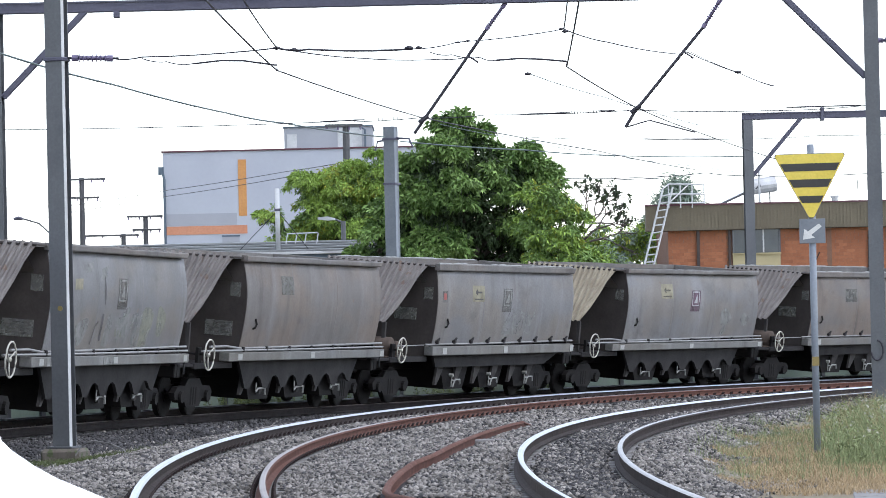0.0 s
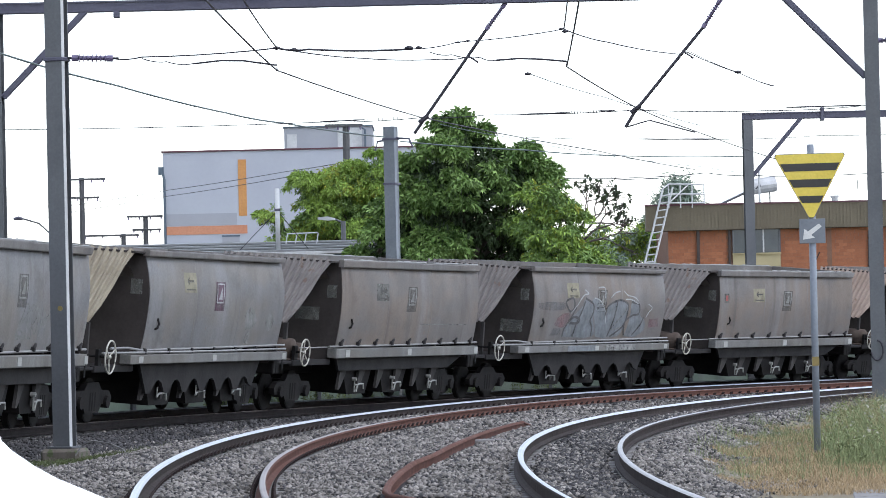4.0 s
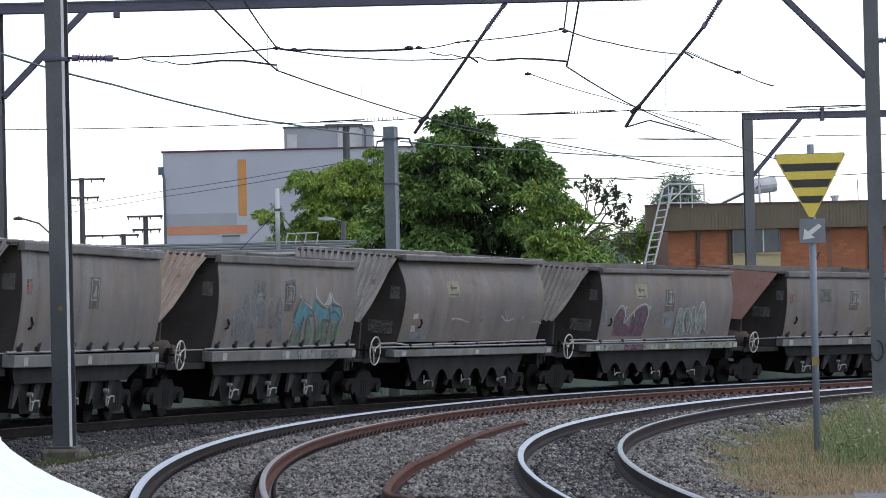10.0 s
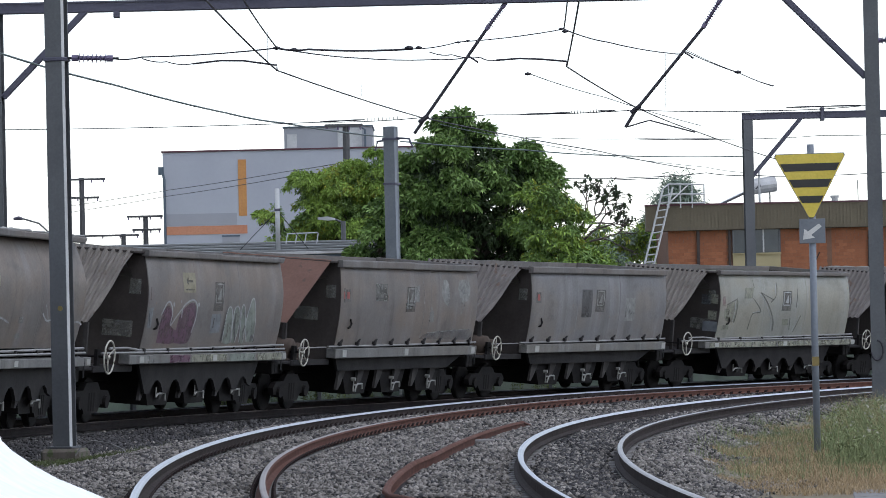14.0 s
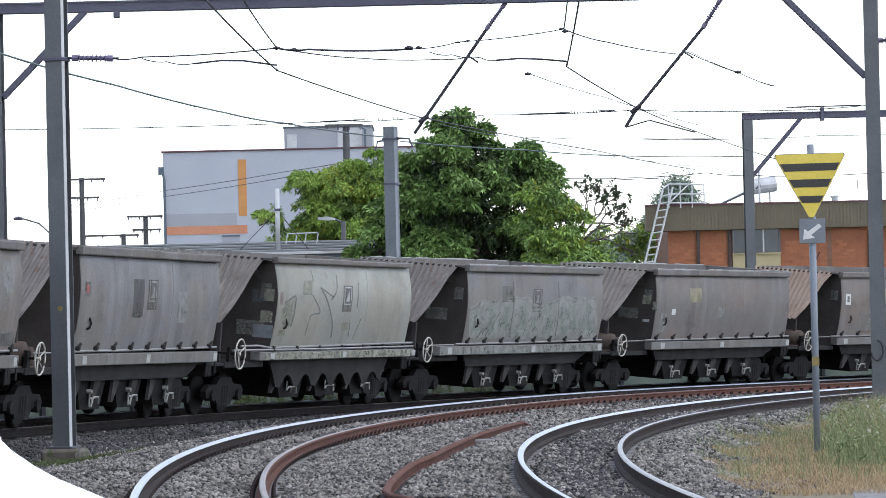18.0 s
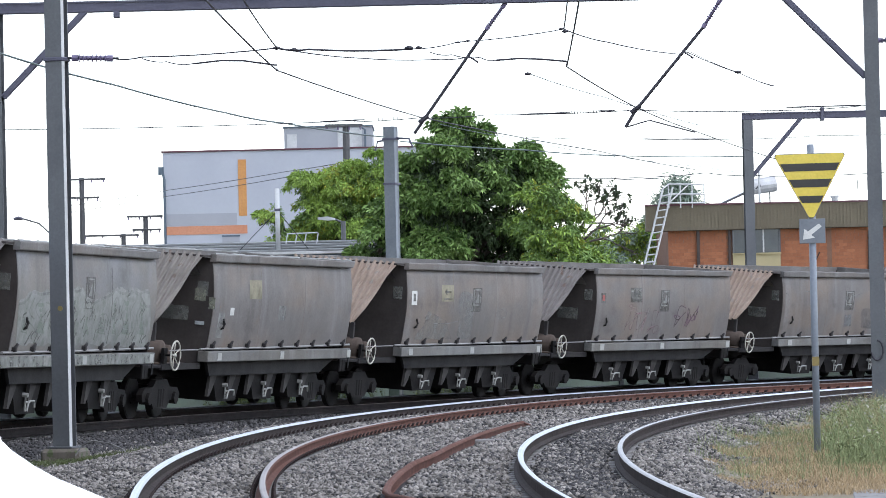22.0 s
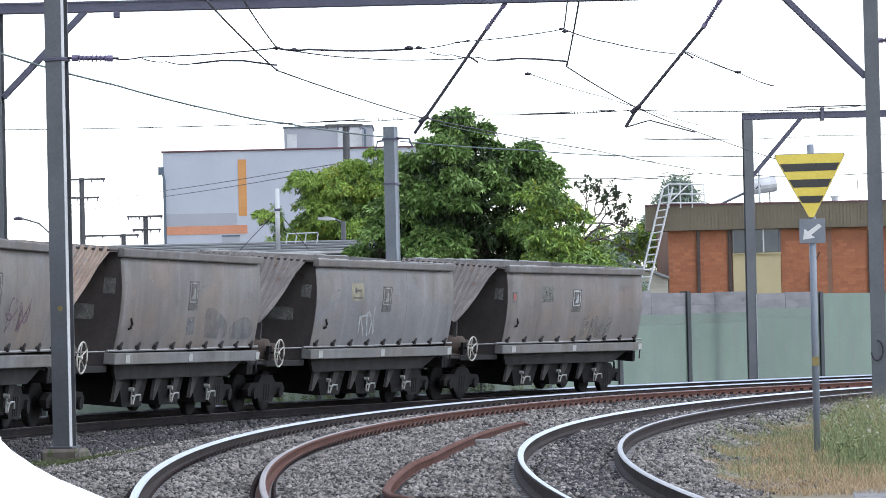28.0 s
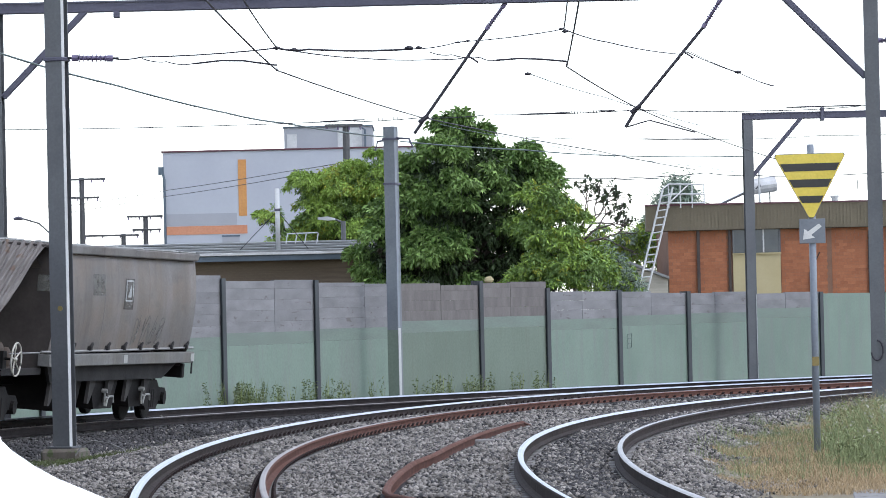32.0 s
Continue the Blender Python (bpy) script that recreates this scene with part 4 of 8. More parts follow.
WIRES = (
    ("contact_wire", 0.009, ((-2.69, 49.00, 5.51), (-2.46, 64.00, 5.56), (-0.38, 84.00, 5.74), (3.90, 104.00, 5.75), (7.10, 118.00, 5.71))),
    ("catenary_wire", 0.008, ((-2.67, 58.00, 6.19), (-2.45, 64.00, 5.90), (-1.35, 74.00, 6.33), (0.04, 82.00, 6.77), (0.60, 84.00, 6.93))),
    ("contact_wire", 0.009, ((1.75, 52.00, 5.64), (1.94, 64.00, 5.52), (3.90, 84.00, 5.85), (5.92, 98.00, 5.94), (9.96, 120.00, 5.88))),
    ("catenary_wire", 0.008, ((1.79, 58.00, 6.09), (1.91, 64.00, 6.09), (2.89, 72.00, 6.39), (4.55, 82.00, 6.78), (4.94, 84.00, 6.93), (6.78, 95.00, 7.09), (8.33, 105.00, 7.32))),
    ("registration_wire", 0.005, ((4.95, 84.00, 6.96), (6.37, 90.00, 6.84), (7.52, 95.00, 6.78))),
    ("cross_span_wire", 0.008, ((-4.97, 64.00, 5.80), (-4.51, 64.00, 5.81), (-2.45, 64.00, 5.90))),
    ("cross_span_rod", 0.012, ((-2.45, 64.00, 5.90), (-1.98, 64.00, 5.87), (-0.39, 64.00, 5.84))),
    ("cross_span_wire", 0.006, ((-0.39, 64.00, 5.84), (0.29, 64.00, 5.93), (1.91, 64.00, 6.09))),
    ("pull_off_wire", 0.006, ((-4.51, 64.00, 5.79), (-4.13, 64.00, 5.73), (-3.74, 64.00, 5.69))),
    ("pull_off_wire", 0.006, ((-0.14, 64.00, 5.79), (0.20, 64.00, 5.74), (0.63, 64.00, 5.69), (0.87, 64.00, 5.64))),
    ("span_wire", 0.0065, ((-8.71, 84.00, 5.68), (-2.35, 84.00, 5.69), (-0.44, 84.00, 5.73), (0.92, 84.00, 5.76), (3.90, 84.00, 5.79), (6.54, 84.00, 5.72), (8.52, 84.00, 5.78))),
    ("feeder_cable", 0.014, ((-7.28, 70.00, 6.30), (-6.03, 78.00, 6.19), (-4.56, 90.00, 6.21), (-3.59, 96.00, 6.25), (-1.40, 105.20, 6.27))),
    ("feeder_cable", 0.012, ((-1.01, 105.60, 6.17), (2.25, 112.00, 6.13), (5.05, 118.00, 6.14), (9.08, 126.00, 6.34))),
    ("messenger_wire", 0.006, ((0.01, 106.00, 6.59), (1.81, 112.00, 6.48), (4.42, 118.00, 6.20), (7.80, 124.00, 5.97), (9.10, 126.00, 5.85))),
    ("messenger_wire", 0.007, ((1.83, 84.00, 6.55), (3.76, 96.00, 6.67), (6.79, 110.00, 6.59))),
    ("tie_wire", 0.009, ((3.69, 126.00, 5.80), (5.89, 126.00, 5.78), (7.92, 126.00, 5.87), (9.06, 126.00, 5.76))),
    ("tie_wire", 0.009, ((9.35, 126.00, 5.76), (11.29, 126.00, 5.71), (13.83, 126.00, 5.81))),
    ("tie_wire", 0.007, ((2.54, 126.00, 7.06), (5.75, 126.00, 6.93), (9.09, 126.00, 6.86), (11.32, 126.00, 6.91), (13.85, 126.00, 6.92))),
    ("power_line", 0.009, ((-19.02, 205.00, 7.40), (-11.95, 184.00, 7.52), (-5.99, 162.60, 7.47), (-3.37, 151.00, 7.38))),
    ("power_line", 0.009, ((-19.03, 205.00, 7.09), (-12.06, 184.00, 7.25), (-6.13, 162.60, 7.23), (-3.37, 151.00, 7.16))),
    ("dropper", 0.002, ((-1.35, 74.00, 6.33), (-1.38, 74.50, 5.69))),
    ("dropper", 0.002, ((-2.51, 62.00, 6.02), (-2.52, 62.00, 5.58))),
    ("dropper", 0.002, ((4.36, 81.00, 6.72), (4.39, 82.00, 5.71))),
    ("dropper", 0.002, ((2.34, 84.00, 6.33), (2.75, 100.00, 5.70))),
)

def string_wires():
    for name, r, pts in WIRES:
        fine = []
        for a, b in zip(pts, pts[1:]):
            for k in range(5):
                q = k / 5
                fine.append(Vector(a) * (1 - q) + Vector(b) * q - Vector((0, 0, 0.10 * q * (1 - q))))
        fine.append(Vector(pts[-1]))
        green = name in ("feeder_cable", "messenger_wire")
        t = thing(name, {"contact_wire": "taut dark contact wire above a curved track", "catenary_wire": "thin dark catenary wire above a track",
                         "feeder_cable": "grey-green feeder cable sagging between masts", "power_line": "faint street power line"}.get(name, "thin dark overhead line " + name.replace("_", " ")), "wire")
        part("strand", Shape().tube(fine, r * 1.4, 5), M["cable_green" if green else "cable"], t)


string_wires()


def fittings():
    """Small clamps, turnbuckles and glass insulators threaded on the wires."""
    spots = [((-2.46, 64, 5.90), 0.035), ((-2.2, 64, 5.87), 0.035), ((-0.45, 64, 5.86), 0.04), ((-0.3, 64, 5.86), 0.03), ((0.30, 64, 5.925), 0.022), ((0.45, 64, 5.945), 0.022),
             ((1.87, 64, 6.095), 0.025), ((1.88, 62.4, 5.95), 0.03), ((6.38, 90.00, 6.84), 0.045), ((1.77, 84.00, 6.56), 0.04)]
    for p, r in spots:
        t = thing("wire_clamp", "small dark clamp on an overhead wire", "clamp", group="overhead wire clamps")
        p = Vector(p)
        part("clamp", Shape().tube([p - Vector((r * 1.6, 0, 0)), p, p + Vector((r * 1.6, 0, 0))], [r * 0.4, r, r * 0.4], 6), M["cable"], t)
    for (x0, z0), (x1, z1), y in (((-1.45, 5.72), (-0.85, 5.735), 84), ((2.62, 5.77), (3.12, 5.785), 84)):
        t = thing("glass_insulator", "string of small pale glass insulator discs on a span wire", "insulator")
        for k in range(9):
            x, z = x0 + (x1 - x0) * k / 8, z0 + (z1 - z0) * k / 8
            part("disc", Shape().tube([(x - 0.008, y, z), (x, y, z), (x + 0.008, y, z)], [0.02, 0.05, 0.02], 8), M["lever"], t)
    for (x0, z0), (x1, z1), y in (((-2.4, 5.70), (-1.5, 5.72), 84), ((1.6, 5.755), (2.6, 5.77), 84), ((3.15, 5.79), (3.5, 5.79), 84), ((6.9, 5.775), (8.4, 5.785), 84),
                                  ((5.6, 6.935), (8.3, 6.88), 126), ((5.2, 5.72), (6.5, 5.74), 126)):
        t = thing("tie_rod", "dark steel rod spliced into an overhead line", "rod", group="tie rods")
        a, b = Vector((x0, y, z0)), Vector((x1, y, z1))
        part("rod", Shape().tube([a, a * 0.8 + b * 0.2, a * 0.5 + b * 0.5, a * 0.2 + b * 0.8, b], [0.01, 0.019, 0.012, 0.019, 0.01], 6), M["cable"], t)


fittings()


# ---- trackside sign ----
def track_sign():
    t = thing("railway_sign", "yellow and black striped triangular railway sign on a grey post", "sign", at=pose(5.26, 60, 0))
    zb = float(ground_z(5.26, 60)) - 0.3
    part("post", Shape().tube([(0, 0, zb), (0, 0, 4.1)], 0.05, 12), M["post_grey"], t, smooth=True)
    tri = [(-0.505, 3.975), (0.505, 3.975), (0.52, 3.94), (0.035, 3.06), (-0.035, 3.06), (-0.52, 3.94)]
    lean = math.radians(0.5)

    def turned(pts):
        """The board hangs a little askew on its post."""
        return [(-0.012 + 0.945 * (x * math.cos(lean) - (z - 3.06) * math.sin(lean)), 3.06 + 0.985 * (x * math.sin(lean) + (z - 3.06) * math.cos(lean))) for x, z in pts]
    part("board", Shape().prism(turned(tri), "y", -0.075, -0.06), M["sign_yellow"], t, "yellow triangular board")
    part("rim", Shape().prism(turned([(p[0] * 1.025, 3.6 + (p[1] - 3.6) * 1.025) for p in tri]), "y", -0.060, -0.052), M["sign_grey"], t, "grey board edge")

    def half(z):
        return 0.035 + (z - 3.06) / 0.88 * 0.485
    for z0, z1 in ((3.73, 3.84), (3.495, 3.61), (3.27, 3.37)):
        part("stripe", Shape().prism(turned([(-half(z0) + 0.015, z0), (half(z0) - 0.015, z0), (half(z1) - 0.015, z1), (-half(z1) + 0.015, z1)]), "y", -0.079, -0.075), M["sign_black"], t)
    for z in (3.5, 2.84):
        part("bracket", Shape().box((-0.07, -0.06, z), (0.07, 0.05, z + 0.05)), M["galv_dark"], t)
    plate = part("arrow_plate", Shape().box((-0.19, -0.07, 2.69), (0.18, -0.055, 3.04), bev=0.004), M["sign_grey"], t, "grey plate")
    a = Shape().prism([(0.09, 2.97), (0.13, 2.93), (-0.02, 2.81), (0.03, 2.77), (-0.14, 2.745), (-0.12, 2.90), (-0.07, 2.86)], "y", -0.074, -0.070)
    part("arrow", a, M["white"], plate, "white arrow pointing down")
    part("marker_band", Shape().box((-0.05, -0.056, 0.95), (0.05, -0.05, 1.08)), M["marker_ochre"], t, "small dull yellow tag")


track_sign()


# ---- buildings beyond the wall ----
def white_building():
    t = thing("white_building", "pale blue-grey rendered building with orange stripes", "building", at=pose(-12.55, 190, 0))
    zg = float(ground_z(-6, 190)) - 0.3
    part("wall", Shape().box((0, 0, zg), (12.6, 12, 9.40)), M["white_wall"], t)
    part("parapet_cap", Shape().box((-0.06, -0.06, 9.40), (12.66, 12.06, 9.47), bev=0.01), M["roof_red"], t, "dark metal parapet capping")
    part("stripe", Shape().box((3.39, -0.02, 6.48), (3.76, -0.004, 9.02)), M["orange"], t, "upright orange stripe")
    part("stripe", Shape().box((0.1, -0.02, 5.68), (3.76, -0.004, 6.06)), M["orange_red"], t, "level orange stripe")
    part("patch", Shape().box((0.1, -0.012, 6.08), (3.3, -0.003, 6.62)), M["white_wall_low"], t, "greyer repainted patch")
    part("wall_sign", Shape().box((2.62, -0.03, 5.3), (3.4, -0.004, 5.62)), M["white_wall_low"], t, "pale panel near the stripe")
    part("panel_edge", Shape().box((2.60, -0.045, 5.55), (3.42, -0.031, 5.62)), M["fascia_blue"], t)
    part("downpipe", Shape().tube([(0.0, -0.08, 8.45), (0.06, -0.08, 8.2), (0.06, -0.08, zg)], 0.06, 8).box((-0.2, -0.16, 8.4), (0.05, -0.004, 8.75)), M["fascia_blue"], t, "grey rainwater head and downpipe")
    hut = part("plant_room", Shape().box((5.48, 0.5, 9.47), (9.45, 6, 10.42)), M["white_wall_low"], t, "rooftop plant room")
    part("roof_cap", Shape().box((5.42, 0.44, 10.42), (9.5, 6.06, 10.48)), M["fascia_blue"], hut)
    part("panel", Shape().box((5.62, 0.47, 9.5), (6.05, 0.495, 10.12)), M["frame_white"], hut)
    part("panel", Shape().box((7.9, 0.47, 9.5), (9.0, 0.495, 10.36)), M["frame_white"], hut)
    part("flue", Shape().tube([(9.15, 0.3, 9.45), (9.15, 0.3, 10.25), (9.0, 0.3, 10.36)], 0.05, 6), M["fascia_blue"], hut)


white_building()


def low_building():
    t = thing("low_building", "low brown-brick building with grey metal roof and blue fascia", "building", at=pose(-14, 132, 0))
    zg = float(ground_z(-7, 132)) - 0.3
    x1 = 11.6
    part("wall", Shape().box((0, 0.5, zg), (x1, 9, 3.64)), M["brown_brick"], t)
    n = 0
    brick = Shape().box((0, 0, 0), (0.225, 0.02, 0.068)).mesh("brick", M["brown_brick"])
    for row in range(9):
        for k in range(16):
            ob = part("brick", brick, None, t)
            ob.location = (6.3 + k * 0.235 + (row % 2) * 0.117, 0.485, 2.92 + row * 0.078)
    part("fascia", Shape().box((-0.3, 0.0, 3.62), (x1 + 0.3, 0.06, 3.83), bev=0.008), M["fascia_blue"], t, "blue-grey fascia board")
    part("gutter", Shape().box((-0.3, -0.09, 3.80), (x1 + 0.3, -0.004, 3.89), bev=0.01), M["galv_light"], t, "pale gutter")
    for k in range(4):
        y0, z0 = 0.05 + k * 0.9, 3.87 + k * 0.1
        part("roof_sheet", Shape().prism([(y0 - 0.06, z0 + 0.035), (y0 - 0.06, z0 + 0.08), (y0 + 0.95, z0 + 0.115), (y0 + 0.95, z0 + 0.095), (y0 + 0.02, z0 + 0.055), (y0 + 0.02, z0 - 0.02), (y0, z0 - 0.02), (y0, z0 + 0.035)], "x", -0.3, x1 + 0.3), M["roof_grey"], t, "lapped grey metal roof sheet")
    part("parapet", Shape().box((-0.3, 3.6, 4.05), (x1 + 0.3, 3.75, 4.27)), M["roof_grey"], t)
    p = thing("roof_pole", "white pole on a roof with guy wires", "pole", at=pose(-5.18, 132.6, 3.9))
    part("pole", Shape().tube([(0, 0, -0.02), (0, 0, 2.0)], 0.075, 10), M["frame_white"], p, smooth=True)
    part("band", Shape().box((-0.09, -0.09, 1.28), (0.09, 0.09, 1.36)), M["galv_dark"], p)
    for x in (-1.25, 0.95):
        part("guy_wire", Shape().tube([(0, 0.1, 1.3), (x, 0.3, 0.06)], 0.012, 5), M["cable"], p)
    r = thing("roof_rack", "white tubular frame standing on a roof", "frame", at=pose(-4.95, 134.5, 4.1))
    for x in (0.0, 0.3, 0.6, 0.98):
        part("post", Shape().tube([(x - 0.08, 0, -0.05), (x, 0, 0.4)], 0.02, 6), M["frame_white"], r)
    part("top_rail", Shape().tube([(0, 0, 0.4), (0.98, 0, 0.42)], 0.022, 6).tube([(-0.05, 0, 0.15), (1.0, 0, 0.15)], 0.016, 6), M["frame_white"], r)
    l = thing("street_lamp", "pale street lamp with a flat lantern head", "street lamp", at=pose(-3.2, 136, 0))
    part("pole", Shape().tube([(0, 0, float(ground_z(-3.2, 136)) - 0.1), (0, 0, 4.9)], 0.08, 8), M["galv"], l)
    part("arm", Shape().tube([(0, 0, 4.86), (-0.3, 0, 4.98)], 0.035, 6), M["galv"], l)
    part("lantern", Shape().grid([[(-0.25, -0.09, 5.0), (-0.25, 0.09, 5.0), (-0.25, 0.09, 4.94), (-0.25, -0.09, 4.94)], [(-0.5, -0.13, 5.06), (-0.5, 0.13, 5.06), (-0.5, 0.11, 4.93), (-0.5, -0.11, 4.93)],
                                  [(-0.82, -0.05, 5.04), (-0.82, 0.05, 5.04), (-0.82, 0.04, 4.97), (-0.82, -0.04, 4.97)]], closed=True), M["frame_white"], l, "white lantern")


low_building()


def brick_building():
    t = thing("brick_building", "orange brick two-storey building with a ribbed tan fascia", "building", at=pose(8.2, 170, 0))
    zg = float(ground_z(14, 170)) - 0.3
    X1 = 22.0
    # window bays: opening from x0 to x1, spandrel below, louvres above
    bays = [(3.5, 5.42), (12.0, 13.9)]
    part("wall", Shape().box((0.9, 0.32, zg), (X1, 10, 5.02)), M["mortar"], t, "brick wall core")
    # courses of bricks on the street face
    brick = Shape().box((0, 0, 0), (0.307, 0.015, 0.124)).mesh("brick", M["brick"])
    spans = [(0.9, 2.05), (2.17, 3.3), (5.45, 7.3), (7.5, 9.7)]
    count = 0
    far = Shape()
    for row in range(21):
        z = 2.3 + row * 0.129
        for a, b in spans:
            x = a + (0.0 if row % 2 else -0.15)
            while x < b - 0.05:
                lo, hi = max(x, a), min(x + 0.3, b)
                if hi - lo > 0.05:
                    if hi - lo > 0.28 and count < 300:
                        ob = part("brick", brick, None, t)
                        ob.location = (lo, 0.304, z)
                        count += 1
                    else:
                        far.box((lo, 0.304, z), (hi - 0.005, 0.319, z + 0.124))
                x += 0.312
    tagged(part("brickwork", far, M["brick"], t, "remaining orange brick courses"), kind="stuff")
    # ribbed fascia
    sh = Shape().box((0, 0.03, 4.99), (X1, 0.8, 6.0))
    for k in range(int(X1 / 0.14)):
        sh.box((k * 0.14, 0.008, 4.99), (k * 0.14 + 0.075, 0.03, 6.0))
    part("fascia", sh, M["fascia_tan"], t, "vertically ribbed tan metal fascia")
    part("fascia_trim", Shape().box((-0.03, -0.03, 6.0), (X1, 0.3, 6.06)), M["roof_red"], t, "dark red top trim")
    part("soffit", Shape().box((0.2, 0.2, 4.97), (X1, 0.6, 4.99)), M["brown_metal"], t)
    part("roof", Shape().box((0.9, 0.3, 5.85), (X1, 10, 5.93)), M["roof_grey"], t)
    part("downpipe", Shape().box((2.05, 0.2, zg), (2.17, 0.31, 4.97)), M["brown_metal"], t, "dark brown downpipe")
    part("downpipe", Shape().box((3.33, 0.22, zg), (3.42, 0.31, 4.97)), M["brown_metal"], t, "slim dark downpipe")
    part("waste_pipe", Shape().tube([(9.0, 0.25, zg), (9.0, 0.25, 4.7), (9.0, 0.32, 4.8)], 0.05, 6), M["brown_metal"], t)
    part("waste_pipe", Shape().tube([(6.6, 0.25, zg), (6.6, 0.25, 3.2), (7.0, 0.25, 4.0)], 0.035, 6), M["brown_metal"], t)
    part("vent_stub", Shape().box((9.03, 0.2, 2.35), (9.16, 0.3, 2.6)), M["frame_white"], t)
    for a, b in bays:
        part("spandrel", Shape().box((a, 0.25, zg), (b, 0.31, 4.0)), M["cream"], t, "cream spandrel panel")
        w = part("window", Shape().box((a, 0.27, 4.0), (b, 0.31, 4.97)), M["louvre"], t, "louvred window")
        part("sill", Shape().box((a - 0.03, 0.18, 3.98), (b + 0.03, 0.268, 4.03)), M["cream"], w)
        for x in (a + 0.02, a + 0.62, a + 1.24, b - 0.02):
            part("mullion", Shape().box((x - 0.03, 0.2, 4.05), (x + 0.03, 0.268, 4.97)), M["frame_white" if x == a + 1.24 else "galv"], w)
        for k in range(7):
            for x in (a + 0.05, a + 0.66, a + 1.28):
                ob = part("louvre_blade", Shape().box((x, 0.215, 4.08 + k * 0.126), (x + 0.55, 0.235, 4.08 + k * 0.126 + 0.1)), M["louvre"], w)
    part("roof_vent", Shape().tube([(7.75, 1.2, 5.9), (7.75, 1.2, 6.2), (7.75, 1.2, 6.21), (7.75, 1.2, 6.3)], [0.13, 0.13, 0.18, 0.18], 10), M["galv_light"], t)
    # roof ladder
    l = thing("roof_ladder", "pale steel access ladder with a caged landing at roof level", "ladder")
    a0, a1, b0, b1 = Vector((6.80, 168.4, -1.0)), Vector((8.86, 168.9, 6.66)), Vector((7.18, 168.4, -1.0)), Vector((9.26, 168.9, 6.72))
    part("stile", Shape().tube([a0, a1], 0.045, 6), M["frame_white"], l)
    part("stile", Shape().tube([b0, b1], 0.045, 6), M["frame_white"], l)
    for k in range(1, 26):
        q = k / 26
        part("rung", Shape().tube([a0.lerp(a1, q), b0.lerp(b1, q)], 0.03, 5), M["frame_white"], l)
    rail = Shape()
    for z in (6.1, 6.45, 6.85):
        rail.tube([(9.1, 169.2, z), (10.6, 170.4, z)], 0.03, 5)
    for q in (0, 0.33, 0.66, 1.0):
        rail.tube([(9.1 + 1.5 * q, 169.2 + 1.2 * q, 5.9), (9.1 + 1.5 * q, 169.2 + 1.2 * q, 6.85)], 0.03, 5)
    rail.tube([a1, (9.1, 169.2, 6.85)], 0.03, 5).tube([(9.0, 169.0, 6.0), (9.9, 169.8, 6.8)], 0.025, 5)
    part("guard_rail", rail, M["frame_white"], l)
    # solar water heater
    h = thing("solar_water_heater", "grey cylinder tank above a dark tilted solar panel", "water heater")
    part("tank", Shape().tube([(12.5, 172, 6.72), (12.6, 172, 6.74), (13.6, 172.3, 6.86), (13.68, 172.3, 6.87)], [0.25, 0.33, 0.33, 0.26], 14), M["galv_light"], h)
    part("collector", Shape().box((0, 0, 0), (1.9, 1.0, 0.09), pose(11.3, 171.6, 5.98, 0, -24, 5)), M["solar"], h, "dark solar collector")
    part("stand", Shape().tube([(12.7, 172, 5.9), (12.7, 172, 6.5)], 0.03, 5).tube([(13.4, 172.2, 5.9), (13.4, 172.2, 6.6)], 0.03, 5), M["galv"], h)
    a = thing("aerial_pole", "thin pale aerial pole on a roof", "pole")
    part("pole", Shape().tube([(12.9, 171.2, 5.9), (12.9, 171.2, 7.6)], 0.05, 6), M["frame_white"], a)
    b = thing("aerial_pole", "thin short aerial on a roof", "pole")
    part("pole", Shape().tube([(16.9, 171.2, 5.9), (16.9, 171.2, 6.9)], 0.02, 5), M["galv"], b)


brick_building()


def small_house():
    zg = float(ground_z(7.3, 170)) - 0.2
    t = thing("small_house", "small pale weatherboard house with a grey gable roof", "house", at=pose(7.33, 169.5, 0))
    part("wall", Shape().prism([(-0.72, zg), (1.7, zg), (1.7, 3.05), (-0.3, 3.85), (-0.72, 3.6)], "y", 0.2, 5), M["house_wall"], t)
    part("roof", Shape().prism([(-0.96, 3.48), (-0.3, 3.87), (1.74, 3.05), (1.74, 3.15), (-0.3, 3.99), (-0.96, 3.6)], "y", 0, 5.2), M["roof_grey"], t)


small_house()


# ---- street poles far behind ----
def street_pole(x, y, top, arms, label):
    zg = float(ground_z(x, y))
    t = thing("power_pole", label, "power pole", at=pose(x, y, 0))
    part("pole", Shape().tube([(0, 0, zg - 0.2), (0, 0, top)], [0.17, 0.12], 8), M["timber"], t)
    for dx0, dx1, z in arms:
        part("crossarm", Shape().box((dx0, -0.16, z - 0.05), (dx1, -0.06, z + 0.05), bev=0.01), M["timber"], t)
        pins = Shape()
        for k in range(4):
            px = dx0 + 0.08 + (dx1 - dx0 - 0.16) * k / 3
            pins.tube([(px, -0.11, z - 0.17), (px, -0.11, z - 0.05)], [0.03, 0.045], 6)
        part("pin_insulators", pins, M["insulator"], t, "row of pin insulators")


